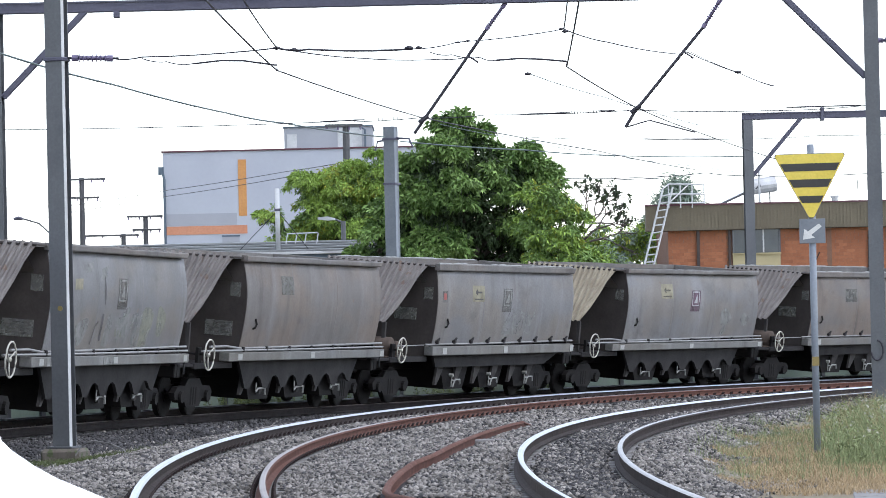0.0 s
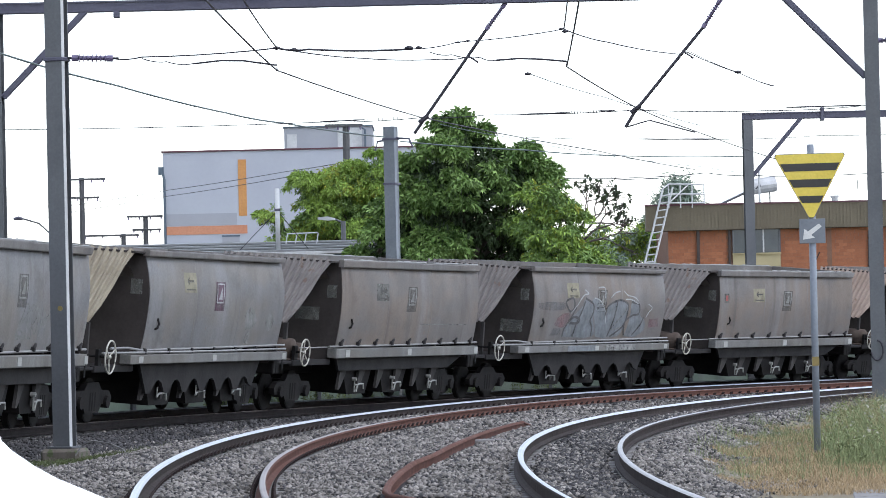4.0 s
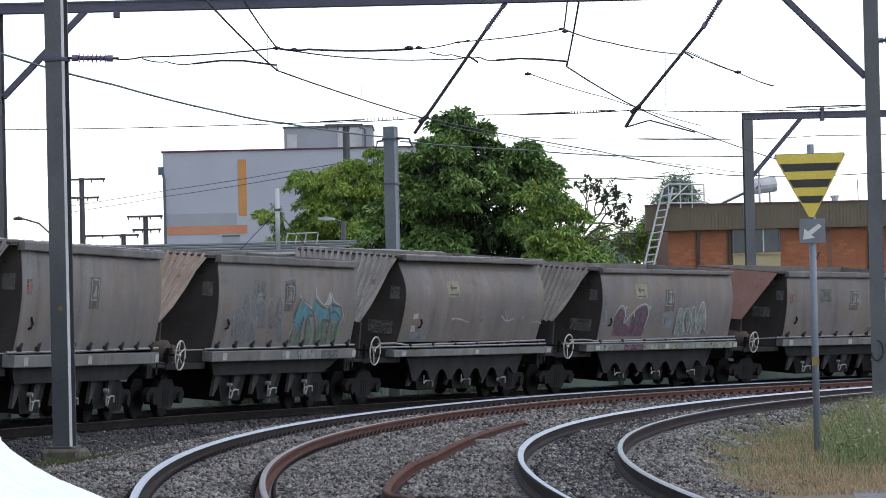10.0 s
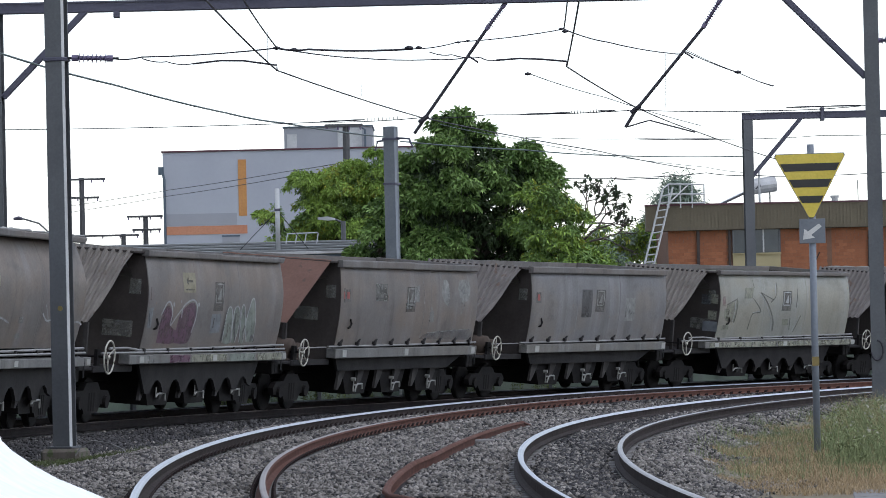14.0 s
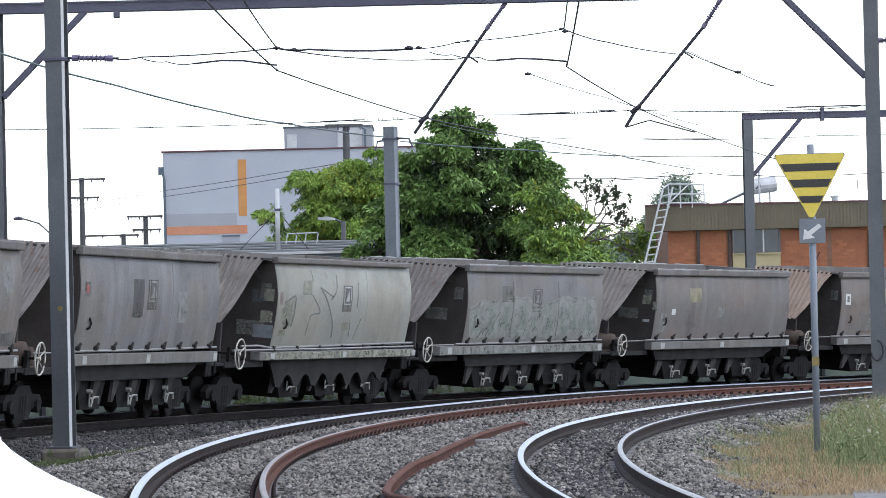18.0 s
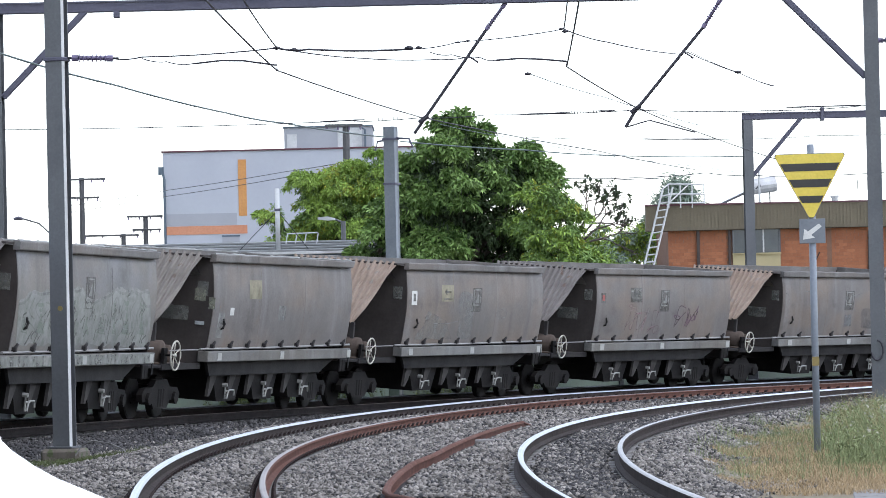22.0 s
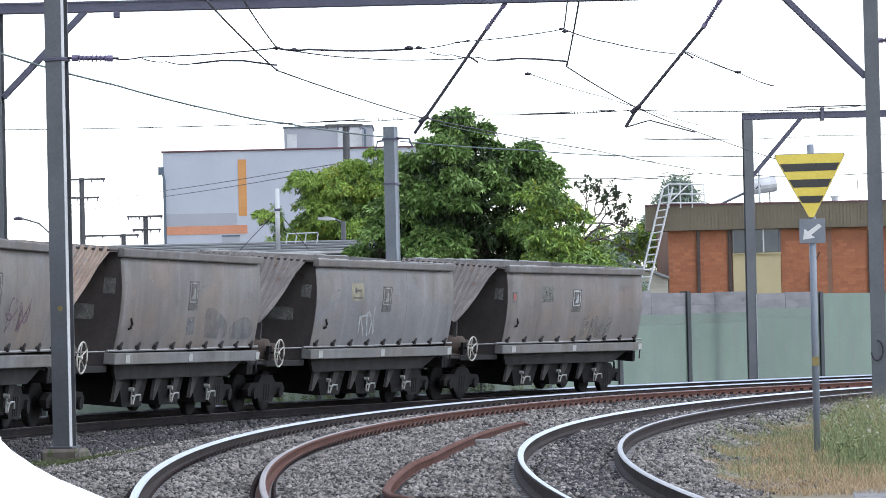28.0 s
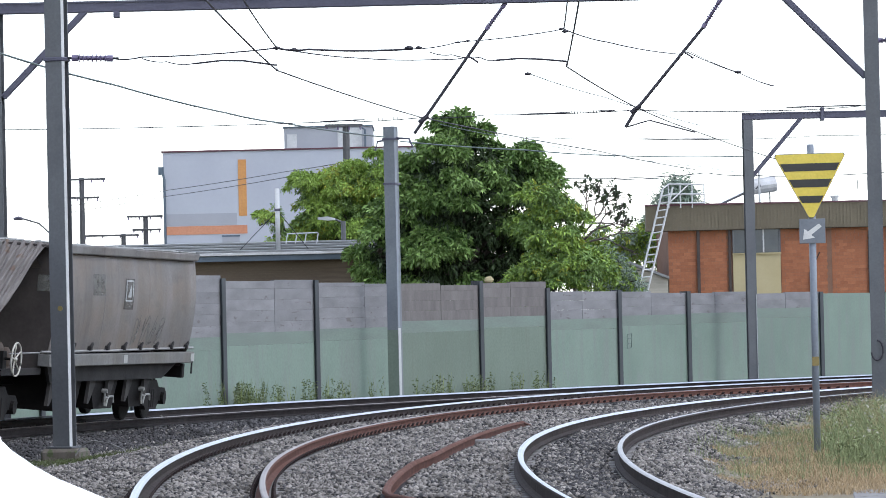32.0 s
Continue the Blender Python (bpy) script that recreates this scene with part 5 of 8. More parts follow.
street_pole(-17.5, 205, 8.87, ((-0.75, 1.15, 8.79), (-0.75, 0.85, 7.9)), "timber power pole with two crossarms")
street_pole(-14.5, 206, 6.98, ((-0.9, 0.85, 6.95), (-0.65, 0.75, 6.3)), "shorter timber power pole with two crossarms")
street_pole(-16.2, 214, 6.3, ((-2.0, 0.8, 6.22),), "distant timber power pole with one long crossarm")
street_pole(-3.38, 151, 8.72, ((-0.76, 0.6, 8.67),), "grey power pole rising behind the trees")
lamp2 = thing("street_lamp", "far street lamp on a curved outreach arm", "street lamp", at=pose(-19.0, 205, 0))
part("pole", Shape().tube([(0, 0, -0.8), (0, 0, 6.1), (-0.6, 0, 6.7), (-1.4, 0, 6.95)], 0.05, 6), M["galv"], lamp2)
part("lantern", Shape().tube([(-1.4, 0, 6.94), (-1.6, 0, 6.98), (-1.85, 0, 6.95)], [0.06, 0.1, 0.05], 8), M["galv_dark"], lamp2)


# ---- trees ----
def leaf_mesh(name, centres, outs, rng, per, length, width, droop, spread, mat):
    """Whorls of folded, drooping leaves at the centres. outs: the way each whorl faces."""
    n = len(centres)
    C = np.repeat(centres, per, 0)
    O = np.repeat(outs, per, 0)
    m = len(C)
    D = O * 0.7 + rng.normal(0, spread, (m, 3))
    D[:, 2] -= droop * rng.uniform(0.4, 1.5, m)
    D /= np.linalg.norm(D, axis=1, keepdims=True)
    side = np.cross(D, rng.normal(0, 1, (m, 3)))
    side /= np.linalg.norm(side, axis=1, keepdims=True) + 1e-9
    up = np.cross(side, D)
    ln = length * rng.uniform(0.6, 1.3, (m, 1))
    wd = width * rng.uniform(0.7, 1.3, (m, 1))
    base = C + rng.normal(0, length * 0.25, (m, 3))
    mid = base + D * ln * 0.5 + up * wd * 0.3
    tip = base + D * ln - np.array([0, 0, 1]) * ln * 0.15
    V = np.stack([base, mid + side * wd, tip, mid - side * wd], 1).reshape(-1, 3)
    F = np.arange(m * 4).reshape(-1, 4)
    return np_mesh(name, V, F, mat)


def crown_points(blobs, n, rng, shell=0.55):
    """Whorl centres in a crown of uneven lobes, more of them near the outside."""
    w = np.array([b[3] * b[4] * b[5] for b in blobs]) ** 0.67
    idx = rng.choice(len(blobs), n, p=w / w.sum())
    B = np.array(blobs)[idx]
    d = rng.normal(0, 1, (n, 3))
    d /= np.linalg.norm(d, axis=1, keepdims=True)
    r = shell + (1.06 - shell) * rng.uniform(0, 1, n) ** 0.6
    lump = 1 + 0.16 * np.sin(d[:, 0] * 7 + B[:, 0] * 3) * np.sin(d[:, 2] * 6 + B[:, 2] * 5)
    P = B[:, :3] + d * B[:, 3:6] * (r * lump)[:, None]
    return P, d


def limb(sh, a, b, r0, r1, rng, bend=0.25):
    a, b = Vector(a), Vector(b)
    pts = [a.lerp(b, q) + Vector((rng.uniform(-bend, bend), rng.uniform(-bend, bend), rng.uniform(-bend, bend) * 0.5)) * math.sin(math.pi * q) for q in (0, 0.25, 0.5, 0.75, 1)]
    sh.tube(pts, [r0 + (r1 - r0) * q for q in (0, 0.25, 0.5, 0.75, 1)], 7)


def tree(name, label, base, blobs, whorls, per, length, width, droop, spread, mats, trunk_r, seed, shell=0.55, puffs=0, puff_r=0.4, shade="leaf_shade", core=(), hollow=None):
    """mats: leaf materials with their share of the whorls."""
    rng = np.random.default_rng(seed)
    r2 = random.Random(seed)
    t = thing(name, label, "tree" if "tree" in name else "shrub", at=pose(*base))
    sh = Shape()
    b0 = blobs[0]
    fork = (b0[0] * 0.3, b0[1] * 0.3, max(0.8, (b0[2] - b0[5]) * 0.8))
    limb(sh, (0, 0, -0.3), fork, trunk_r, trunk_r * 0.75, r2, 0.1)
    for b in blobs:
        limb(sh, fork, (b[0], b[1], b[2]), trunk_r * 0.55, trunk_r * 0.16, r2, 0.35)
        for k in range(4):
            ang = r2.uniform(0, 6.28)
            e = (b[0] + math.cos(ang) * b[3] * 0.75, b[1] + math.sin(ang) * b[4] * 0.75, b[2] + r2.uniform(-0.4, 0.75) * b[5])
            limb(sh, (b[0], b[1], b[2]), e, trunk_r * 0.16, 0.02, r2, 0.2)
    part("trunk", sh, M["bark"], t, "dark forked trunk and limbs")
    if puffs:
        # leaves gather in puffs at the twig ends, with gaps between
        C, o = crown_points(blobs, puffs, rng, 0.72)
        if hollow:
            # an opening in the leaves where the trunk and the limbs show
            hx, hz, rx, rz = hollow
            shut = (((C[:, 0] - hx) / rx) ** 2 + ((C[:, 2] - hz) / rz) ** 2 > 1) | (C[:, 1] > 0.9)
            C, o = C[shut], o[shut]
            puffs = len(C)
        idx = rng.integers(0, puffs, whorls)
        e = rng.normal(0, 1, (whorls, 3))
        e /= np.linalg.norm(e, axis=1, keepdims=True)
        e[:, 2] = np.abs(e[:, 2]) - 0.25
        size = rng.uniform(0.6, 1.25, puffs)[idx] * puff_r
        P = C[idx] + e * size[:, None] * rng.uniform(0.35, 1.0, (whorls, 1)) ** 0.5 * np.array([1, 1, 0.72])
        d = e * 0.75 + o[idx] * 0.45 + np.array([0, 0, 0.15])
        # inner leaves take the shade colour, which paints in the crown's inner darkness
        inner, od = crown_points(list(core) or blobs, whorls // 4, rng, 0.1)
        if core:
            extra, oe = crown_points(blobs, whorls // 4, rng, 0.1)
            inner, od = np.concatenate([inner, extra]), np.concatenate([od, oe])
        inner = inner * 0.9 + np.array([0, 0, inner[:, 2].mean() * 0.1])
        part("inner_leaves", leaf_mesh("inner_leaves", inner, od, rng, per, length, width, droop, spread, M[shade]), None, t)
    else:
        P, d = crown_points(blobs, whorls, rng, shell)
    pick = rng.uniform(0, 1, whorls) * 0.7 + 0.3 * (0.5 + 0.5 * np.sin(P[:, 0] * 1.7 + P[:, 2] * 2.3 + seed))
    order = np.argsort(pick)
    lo = 0
    for mat, share in mats:
        hi = lo + int(whorls * share)
        sel = order[lo:hi]
        lo = hi
        part("crown", leaf_mesh("crown", P[sel], d[sel], rng, per, length, width, droop, spread, M[mat]), None, t)
    return t


def bare_tree():
    """An open tree: forking bare limbs with a few leaves at the twig ends."""
    r2, rng = random.Random(21), np.random.default_rng(21)
    zg = float(ground_z(4.6, 150))
    t = thing("sparse_tree", "open bare-branched tree with a few dark leaves", "tree", at=pose(4.6, 150, zg))
    sh, tips = Shape(), []
    fork = Vector((0.15, 0, 4.2 - zg))
    limb(sh, (0, 0, -0.3), fork, 0.12, 0.09, r2, 0.1)

    def grow(p, d, ln, rad, depth):
        e = p + d * ln
        limb(sh, p, e, rad, rad * 0.7, r2, ln * 0.1)
        if depth == 0:
            if e.z > fork.z + 0.7:
                tips.append(e)
            return
        if depth < 2 and e.z > fork.z + 0.9:
            tips.append(e)
        for _ in range(2 if r2.random() < 0.6 else 3):
            n = (d + Vector((r2.gauss(0, 0.55), r2.gauss(0, 0.3), r2.gauss(0.05, 0.4)))).normalized()
            grow(e, n, ln * r2.uniform(0.6, 0.85), rad * 0.66, depth - 1)
    for d in ((0.75, 0, 0.55), (0.35, 0, 0.95), (0.95, 0, 0.2), (0.6, 0.1, 0.75)):
        grow(fork, Vector(d).normalized(), 0.95, 0.05, 3)
    part("trunk", sh, M["bark"], t, "bare forking limbs")
    C = np.array([tuple(p) for p in tips])
    part("crown", leaf_mesh("crown", C, rng.normal(0, 1, C.shape), rng, 9, 0.17, 0.045, 0.3, 0.7, M["leaf_dark"]), None, t, "thin scatter of dark leaves")


def plant_trees():
    z = float(ground_z(0.5, 127))
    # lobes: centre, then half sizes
    # core lobes fill the hollow with leaves in the painted-in shade colour
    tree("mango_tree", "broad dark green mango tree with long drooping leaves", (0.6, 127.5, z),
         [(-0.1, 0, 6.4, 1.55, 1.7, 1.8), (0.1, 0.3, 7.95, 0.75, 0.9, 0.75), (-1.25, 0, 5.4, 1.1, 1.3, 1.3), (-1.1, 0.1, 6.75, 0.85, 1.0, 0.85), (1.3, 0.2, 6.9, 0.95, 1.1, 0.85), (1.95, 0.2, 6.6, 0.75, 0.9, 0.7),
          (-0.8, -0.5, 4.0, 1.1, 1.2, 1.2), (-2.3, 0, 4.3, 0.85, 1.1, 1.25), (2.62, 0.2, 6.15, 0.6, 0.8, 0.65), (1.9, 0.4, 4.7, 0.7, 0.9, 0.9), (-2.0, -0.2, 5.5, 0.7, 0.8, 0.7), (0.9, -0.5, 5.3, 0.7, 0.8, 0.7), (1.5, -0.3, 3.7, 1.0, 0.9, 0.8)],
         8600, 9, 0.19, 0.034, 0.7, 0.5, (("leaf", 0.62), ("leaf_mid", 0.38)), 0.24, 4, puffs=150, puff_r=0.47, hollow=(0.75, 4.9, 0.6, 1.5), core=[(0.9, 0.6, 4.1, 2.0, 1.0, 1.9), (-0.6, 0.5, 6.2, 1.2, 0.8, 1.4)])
    tree("leafy_tree", "light green leafy tree before the white building", (-3.6, 147, z - 0.1),
         [(0.3, 0, 7.0, 1.2, 1.2, 1.0), (-1.0, 0, 7.25, 0.55, 0.9, 0.6), (1.5, 0, 7.5, 1.1, 1.2, 0.9), (-2.45, 0, 6.15, 0.34, 0.6, 0.55), (-1.75, 0, 5.4, 0.7, 0.8, 0.5), (-0.8, 0, 6.2, 0.9, 1.0, 0.8), (0.6, 0, 5.9, 1.6, 1.2, 0.8), (2.0, 0, 6.3, 1.2, 1.1, 1.2)],
         8500, 9, 0.14, 0.022, 0.7, 0.45, (("leaf_light", 0.9), ("leaf_yellow", 0.1)), 0.16, 9, puffs=140, puff_r=0.47, shade="leaf_mid")
    tree("yellowing_tree", "small yellow-green tree by the wall", (3.3, 124.6, z),
         [(-0.35, 0, 6.0, 0.55, 0.6, 0.6), (0.35, 0, 5.3, 0.5, 0.7, 0.6), (-0.55, 0, 5.0, 0.6, 0.7, 0.6), (0.1, 0, 4.2, 0.9, 0.8, 0.65), (1.0, 0, 3.9, 0.75, 0.8, 0.55), (-0.4, 0, 3.5, 0.9, 0.8, 0.6)],
         2300, 9, 0.15, 0.026, 0.5, 0.65, (("leaf_light", 0.5), ("leaf_yellow", 0.06), ("leaf_mid", 0.44)), 0.06, 12, puffs=85, puff_r=0.32, shade="leaf_mid")
    tree("scrubby_shrub", "grey-green scrubby shrubs growing along the wall", (6.0, 132.5, z),
         [(-1.0, 0, 3.7, 0.8, 0.8, 1.0), (-0.4, 0, 3.3, 0.7, 0.8, 0.7)],
         1100, 9, 0.14, 0.02, 0.3, 0.7, (("leaf_grey", 0.5), ("leaf_light", 0.5)), 0.07, 15, shell=0.3)
    bare_tree()
    tree("feathery_tree", "pale grey-green feathery tree behind a roof", (10.9, 196, z),
         [(0, 0, 7.4, 1.1, 0.8, 0.9), (-0.8, 0, 6.3, 0.9, 0.8, 0.9), (0.9, 0, 6.5, 1.0, 0.8, 0.9), (0.1, 0, 8.3, 0.6, 0.5, 0.65)],
         1150, 12, 0.42, 0.024, 0.65, 0.6, (("leaf_grey", 1.0),), 0.1, 27, shell=0.2)
    tree("dark_tree", "dark leafy trees far behind the shrubs", (7.0, 181, z),
         [(0.2, 0, 5.5, 1.3, 1.0, 0.8), (-1.4, 0, 5.0, 1.2, 1, 0.9), (1.6, 0, 5.6, 1.2, 0.9, 0.8), (0.4, 0, 4.4, 2.4, 1.0, 0.9)],
         2400, 9, 0.2, 0.03, 0.5, 0.6, (("leaf_light", 0.6), ("leaf_yellow", 0.15), ("leaf_grey", 0.25)), 0.1, 31, puffs=90, puff_r=0.42, shade="leaf_light")


plant_trees()


# ---- grass and weeds ----
def blades(name, label, xy, height, width, lean, mat, seed):
    rng = np.random.default_rng(seed)
    n = len(xy)
    z = ground_z(xy[:, 0], xy[:, 1])
    h = height * rng.uniform(0.5, 1.25, n)
    ang = rng.uniform(0, 6.28, n)
    L = rng.normal(0, lean, (n, 2)) * h[:, None]
    w = width * rng.uniform(0.7, 1.4, n)
    dx, dy = np.cos(ang) * w, np.sin(ang) * w
    x, y = xy[:, 0], xy[:, 1]
    V = np.stack([np.stack([x - dx, y - dy, z - 0.02], 1), np.stack([x + dx, y + dy, z - 0.02], 1),
                  np.stack([x + L[:, 0] * 0.4 + dx * 0.7, y + L[:, 1] * 0.4 + dy * 0.7, z + h * 0.6], 1), np.stack([x + L[:, 0] * 0.4 - dx * 0.7, y + L[:, 1] * 0.4 - dy * 0.7, z + h * 0.6], 1),
                  np.stack([x + L[:, 0] + dx * 0.15, y + L[:, 1] + dy * 0.15, z + h], 1), np.stack([x + L[:, 0] - dx * 0.15, y + L[:, 1] - dy * 0.15, z + h], 1)], 1).reshape(-1, 3)
    b = np.arange(n)[:, None] * 6
    F = np.concatenate([b + np.array([0, 1, 2, 3]), b + np.array([3, 2, 4, 5])])
    tagged(new(name, np_mesh(name, V, F, M[mat])), label, "grass", kind="stuff")
    return V.reshape(-1, 6, 3)[:, 4]


def verge():
    rng = np.random.default_rng(8)

    def pick(n, y0, y1, lo, hi):
        y = rng.uniform(y0, y1, n)
        xc = np.interp(y, LINE_C["y"], LINE_C["x"])
        u = rng.uniform(0, 1, n)
        x = xc + lo + (hi - lo) * u + 0.3 * np.sin(y * 0.9)
        return np.stack([x, y], 1)

    def clump(p, f, thr):
        v = np.array([noise.noise(Vector((a * f, b * f, 0.3))) for a, b in p])
        return p[v > thr]
    blades("dry_grass", "short dry straw-coloured grass on the verge", pick(85000, 44, 84, 1.9, 5.5), 0.07, 0.0032, 0.7, "straw", 1)
    blades("verge_grass", "patchy green grass tufts among the straw", clump(pick(20000, 48, 92, 1.6, 6.0), 0.8, 0.06), 0.2, 0.003, 0.45, "grass", 2)
    tall = pick(26000, 53, 90, 3.0, 8.0)
    tall = tall[tall[:, 0] > 0.0905 * tall[:, 1] + 0.25 * np.sin(tall[:, 1] * 1.3)]
    tips = blades("tall_weeds", "tall rank green weeds beside the siding", clump(tall, 0.9, -0.25), 0.5, 0.0032, 0.5, "grass", 3)
    blades("tall_straw", "tall dry stalks among green weeds", clump(tall + 0.05, 1.1, 0.34), 0.62, 0.0028, 0.4, "straw", 4)
    sel = tips[rng.choice(len(tips), min(1500, len(tips)), replace=False)]
    V = (sel[:, None, :] + rng.normal(0, 0.018, (len(sel), 4, 3))).reshape(-1, 3)
    tagged(new("seed_heads", np_mesh("seed_heads", V, np.arange(len(V)).reshape(-1, 4), M["seed"])), "pale seed heads on the tall weeds", "grass", kind="stuff")
    # weeds at the foot of the wall
    pts = []
    for s in np.concatenate([rng.uniform(50, 60, 34), rng.uniform(62, 71, 30), rng.normal(51.8, 0.2, 16)]):
        p, a = on_line(LINE_A, float(s), 0.0)
        o = -3.0 + rng.uniform(-0.3, 0.3)
        for k in range(rng.integers(3, 9)):
            pts.append((p.x + o * math.cos(a) + rng.normal(0, 0.05), p.y - o * math.sin(a) + rng.normal(0, 0.05)))
    blades("wall_weeds", "thin upright weeds at the foot of the wall", np.array(pts), 0.82, 0.007, 0.1, "weed", 6)
    # leafy stalks among the wall weeds, and leafy tops in the verge
    stalks = np.array(pts)[::2]
    C, O = [], []
    for x, y in stalks:
        zg, top = float(ground_z(x, y)), rng.uniform(0.35, 0.95)
        for q in np.arange(0.08, top, 0.055):
            C.append((x + rng.normal(0, 0.02), y + rng.normal(0, 0.02), zg + q))
            O.append((rng.normal(0, 1), rng.normal(0, 1), 0.5))
    tagged(new("wall_weed_leaves", leaf_mesh("wall_weed_leaves", np.array(C), np.array(O), rng, 4, 0.075, 0.012, 0.1, 0.5, M["weed_leaf"])), "small leaves on upright weeds at the foot of the wall", "weeds", kind="stuff")
    bush = clump(tall, 0.7, -0.05)
    bush = bush[rng.choice(len(bush), min(7000, len(bush)), replace=False)]
    hz = ground_z(bush[:, 0], bush[:, 1]) + rng.uniform(0.05, 0.5, len(bush)) * (0.7 + 0.4 * np.sin(bush[:, 0] * 2.1 + bush[:, 1] * 0.9))
    C = np.column_stack([bush, hz])
    tagged(new("leafy_weeds", leaf_mesh("leafy_weeds", C, rng.normal(0, 1, C.shape), rng, 5, 0.07, 0.011, -0.2, 0.6, M["grass"])), "bushy leafy weeds rising out of the verge grass", "weeds", kind="stuff")
    moss = np.stack([rng.normal(-5.6, 0.5, 3000), rng.normal(62.6, 0.7, 3000)], 1)
    blades("footing_grass", "low green tufts round the mast footing", moss, 0.09, 0.004, 0.6, "moss_grass", 7)


verge()


def wall_extras():
    p, a = on_line(LINE_A, 76.9, 0.0)
    q = Vector((p.x - 3.53 * math.cos(a), p.y + 3.53 * math.sin(a), 0))
    t = thing("wall_scrawl", "small grey-green painted scrawl on the plank wall", "graffiti", at=Matrix.Translation((q.x, q.y, 0.72)) @ Matrix.Rotation(math.pi / 2 - a, 4, "Z"))
    sh = Shape()
    for pts in ([(0, 0), (0.3, 0.02), (0.33, 0.42), (0.02, 0.4), (0, 0)], [(0.08, 0.13), (0.24, 0.13)], [(0.08, 0.28), (0.25, 0.28)]):
        sh.tube([(x, 0, z) for x, z in pts], 0.009, 4)
    part("stroke", sh, M["scrawl_paint"], t)
    p, a = on_line(LINE_A, 68.3, 0.0)
    q = Vector((p.x - 3.6 * math.cos(a), p.y + 3.6 * math.sin(a), 0))
    r = thing("loose_stone", "pale pinkish stone lying on top of the wall", "stone", at=pose(q.x, q.y, 2.66))
    part("stone", Shape().tube([(-0.12, 0, 0.02), (-0.06, 0, 0.05), (0.05, 0, 0.06), (0.12, 0, 0.04)], [0.03, 0.09, 0.1, 0.04], 9), M["cream"], r)
    c = thing("cable_coil", "loop of black cable hung on a gantry leg", "cable")
    part("loop", Shape().tube([(8.58 + 0.12 * math.sin(k * 0.45), 83.8, 0.9 + 0.2 * math.cos(k * 0.45)) for k in range(11)], 0.022, 6), M["cable"], c)


wall_extras()


def concrete_slab():
    t = thing("concrete_slab", "pale broken concrete slab lying in the verge", "slab", at=pose(4.25, 44.0, float(ground_z(4.4, 44.0)), 0, 0, -5))
    part("slab", Shape().box((-0.05, -2.5, -0.2), (1.8, 1.0, 0.015), bev=0.03), M["concrete"], t)
    u = thing("timber_offcut", "pale flat timber offcut lying on the ballast", "timber", at=pose(0.52, 57.5, float(ground_z(0.52, 57.5)) + 0.02, 2, 0, 20))
    part("board", Shape().box((-0.28, -0.09, -0.02), (0.28, 0.09, 0.03), bev=0.008), M["sleeper"], u)
    v = thing("dome_marker", "small white dome-topped marker by the weeds", "marker post", at=pose(7.9, 76, float(ground_z(7.9, 76))))
    part("post", Shape().tube([(0, 0, -0.1), (0, 0, 0.26)], 0.05, 8), M["galv"], v)
    part("dome", Shape().tube([(0, 0, 0.22), (0, 0, 0.3), (0, 0, 0.4), (0, 0, 0.45)], [0.1, 0.13, 0.1, 0.03], 10), M["white"], v, "white dome cap", smooth=True)


concrete_slab()


def loose_cable():
    t = thing("loose_cable", "pale stiff cable end curling out of the ballast by a mast", "cable")
    part("strand", Shape().tube([(-5.6, 63.5, -0.2), (-5.5, 63.5, -0.05), (-5.31, 63.3, 0.02), (-5.02, 62.8, -0.01), (-4.77, 62.2, -0.09), (-4.65, 61.5, -0.19)], 0.012, 6), M["sleeper"], t)


loose_cable()


def parked_car():
    """Only a corner of its white bonnet and pillar reaches into view."""
    zg = float(ground_z(-2.4, 12.4))
    t = thing("parked_car", "white car with a smooth rounded bonnet parked beside the line", "car", at=pose(0, 13.0, 0))
    top = [(-4.9, 0.95), (-4.8, 1.2), (-4.1, 1.62), (-3.2, 1.78), (-2.1, 1.76), (-1.62, 1.66), (-1.43, 1.55), (-1.38, 1.49), (-1.36, 1.43), (-1.33, 1.40), (-1.26, 1.35), (-1.19, 1.31),
           (-1.12, 1.28), (-1.03, 1.24), (-0.8, 1.14), (-0.55, 1.02), (-0.42, 0.88), (-0.40, 0.6), (-0.46, 0.4)]
    low = [(-4.85, 0.4), (-4.9, 0.7)]
    ring = top + low[:1] + low[1:]
    rows = []
    for y, k in ((0.0, 0.06), (-0.03, 0.02), (-0.12, 0.0), (-1.55, 0.0), (-1.66, 0.03), (-1.7, 0.08)):
        rows.append([(-2.6 + (a + 2.6) * (1 - k * 0.4), y, 0.9 + (b - 0.9) * (1 - k) ) for a, b in ring])
    n = len(ring)
    body = Shape().grid(rows, closed=True).add(rows[0], [tuple(range(n))]).add(rows[-1], [tuple(range(n))])
    part("body", body, M["car_paint"], t, "glossy white body")
    part("side_glass", Shape().box((-3.9, -1.72, 1.2), (-1.9, -1.7, 1.55), bev=0.008), M["glass_dark"], t)
    for x in (-1.25, -4.0):
        for y in (-1.6, -0.12):
            w = part("wheel", Shape().tube([(x, y - 0.1, zg + 0.33), (x, y + 0.1, zg + 0.33)], 0.33, 20), M["rubber"], t, "black tyre")
            part("rim", Shape().tube([(x, y - 0.11, zg + 0.33), (x, y + 0.11, zg + 0.33)], 0.19, 14), M["galv"], w)


parked_car()


# ---- the coal train ----
MID = 5.3                       # middle of a wagon, from its handwheel
PITCH, HEAD_S = 13.10457, 24.26344


def travelled(t):
    return 8.309204 * t - 0.0308527 * t ** 2 + 0.000432863 * t ** 3


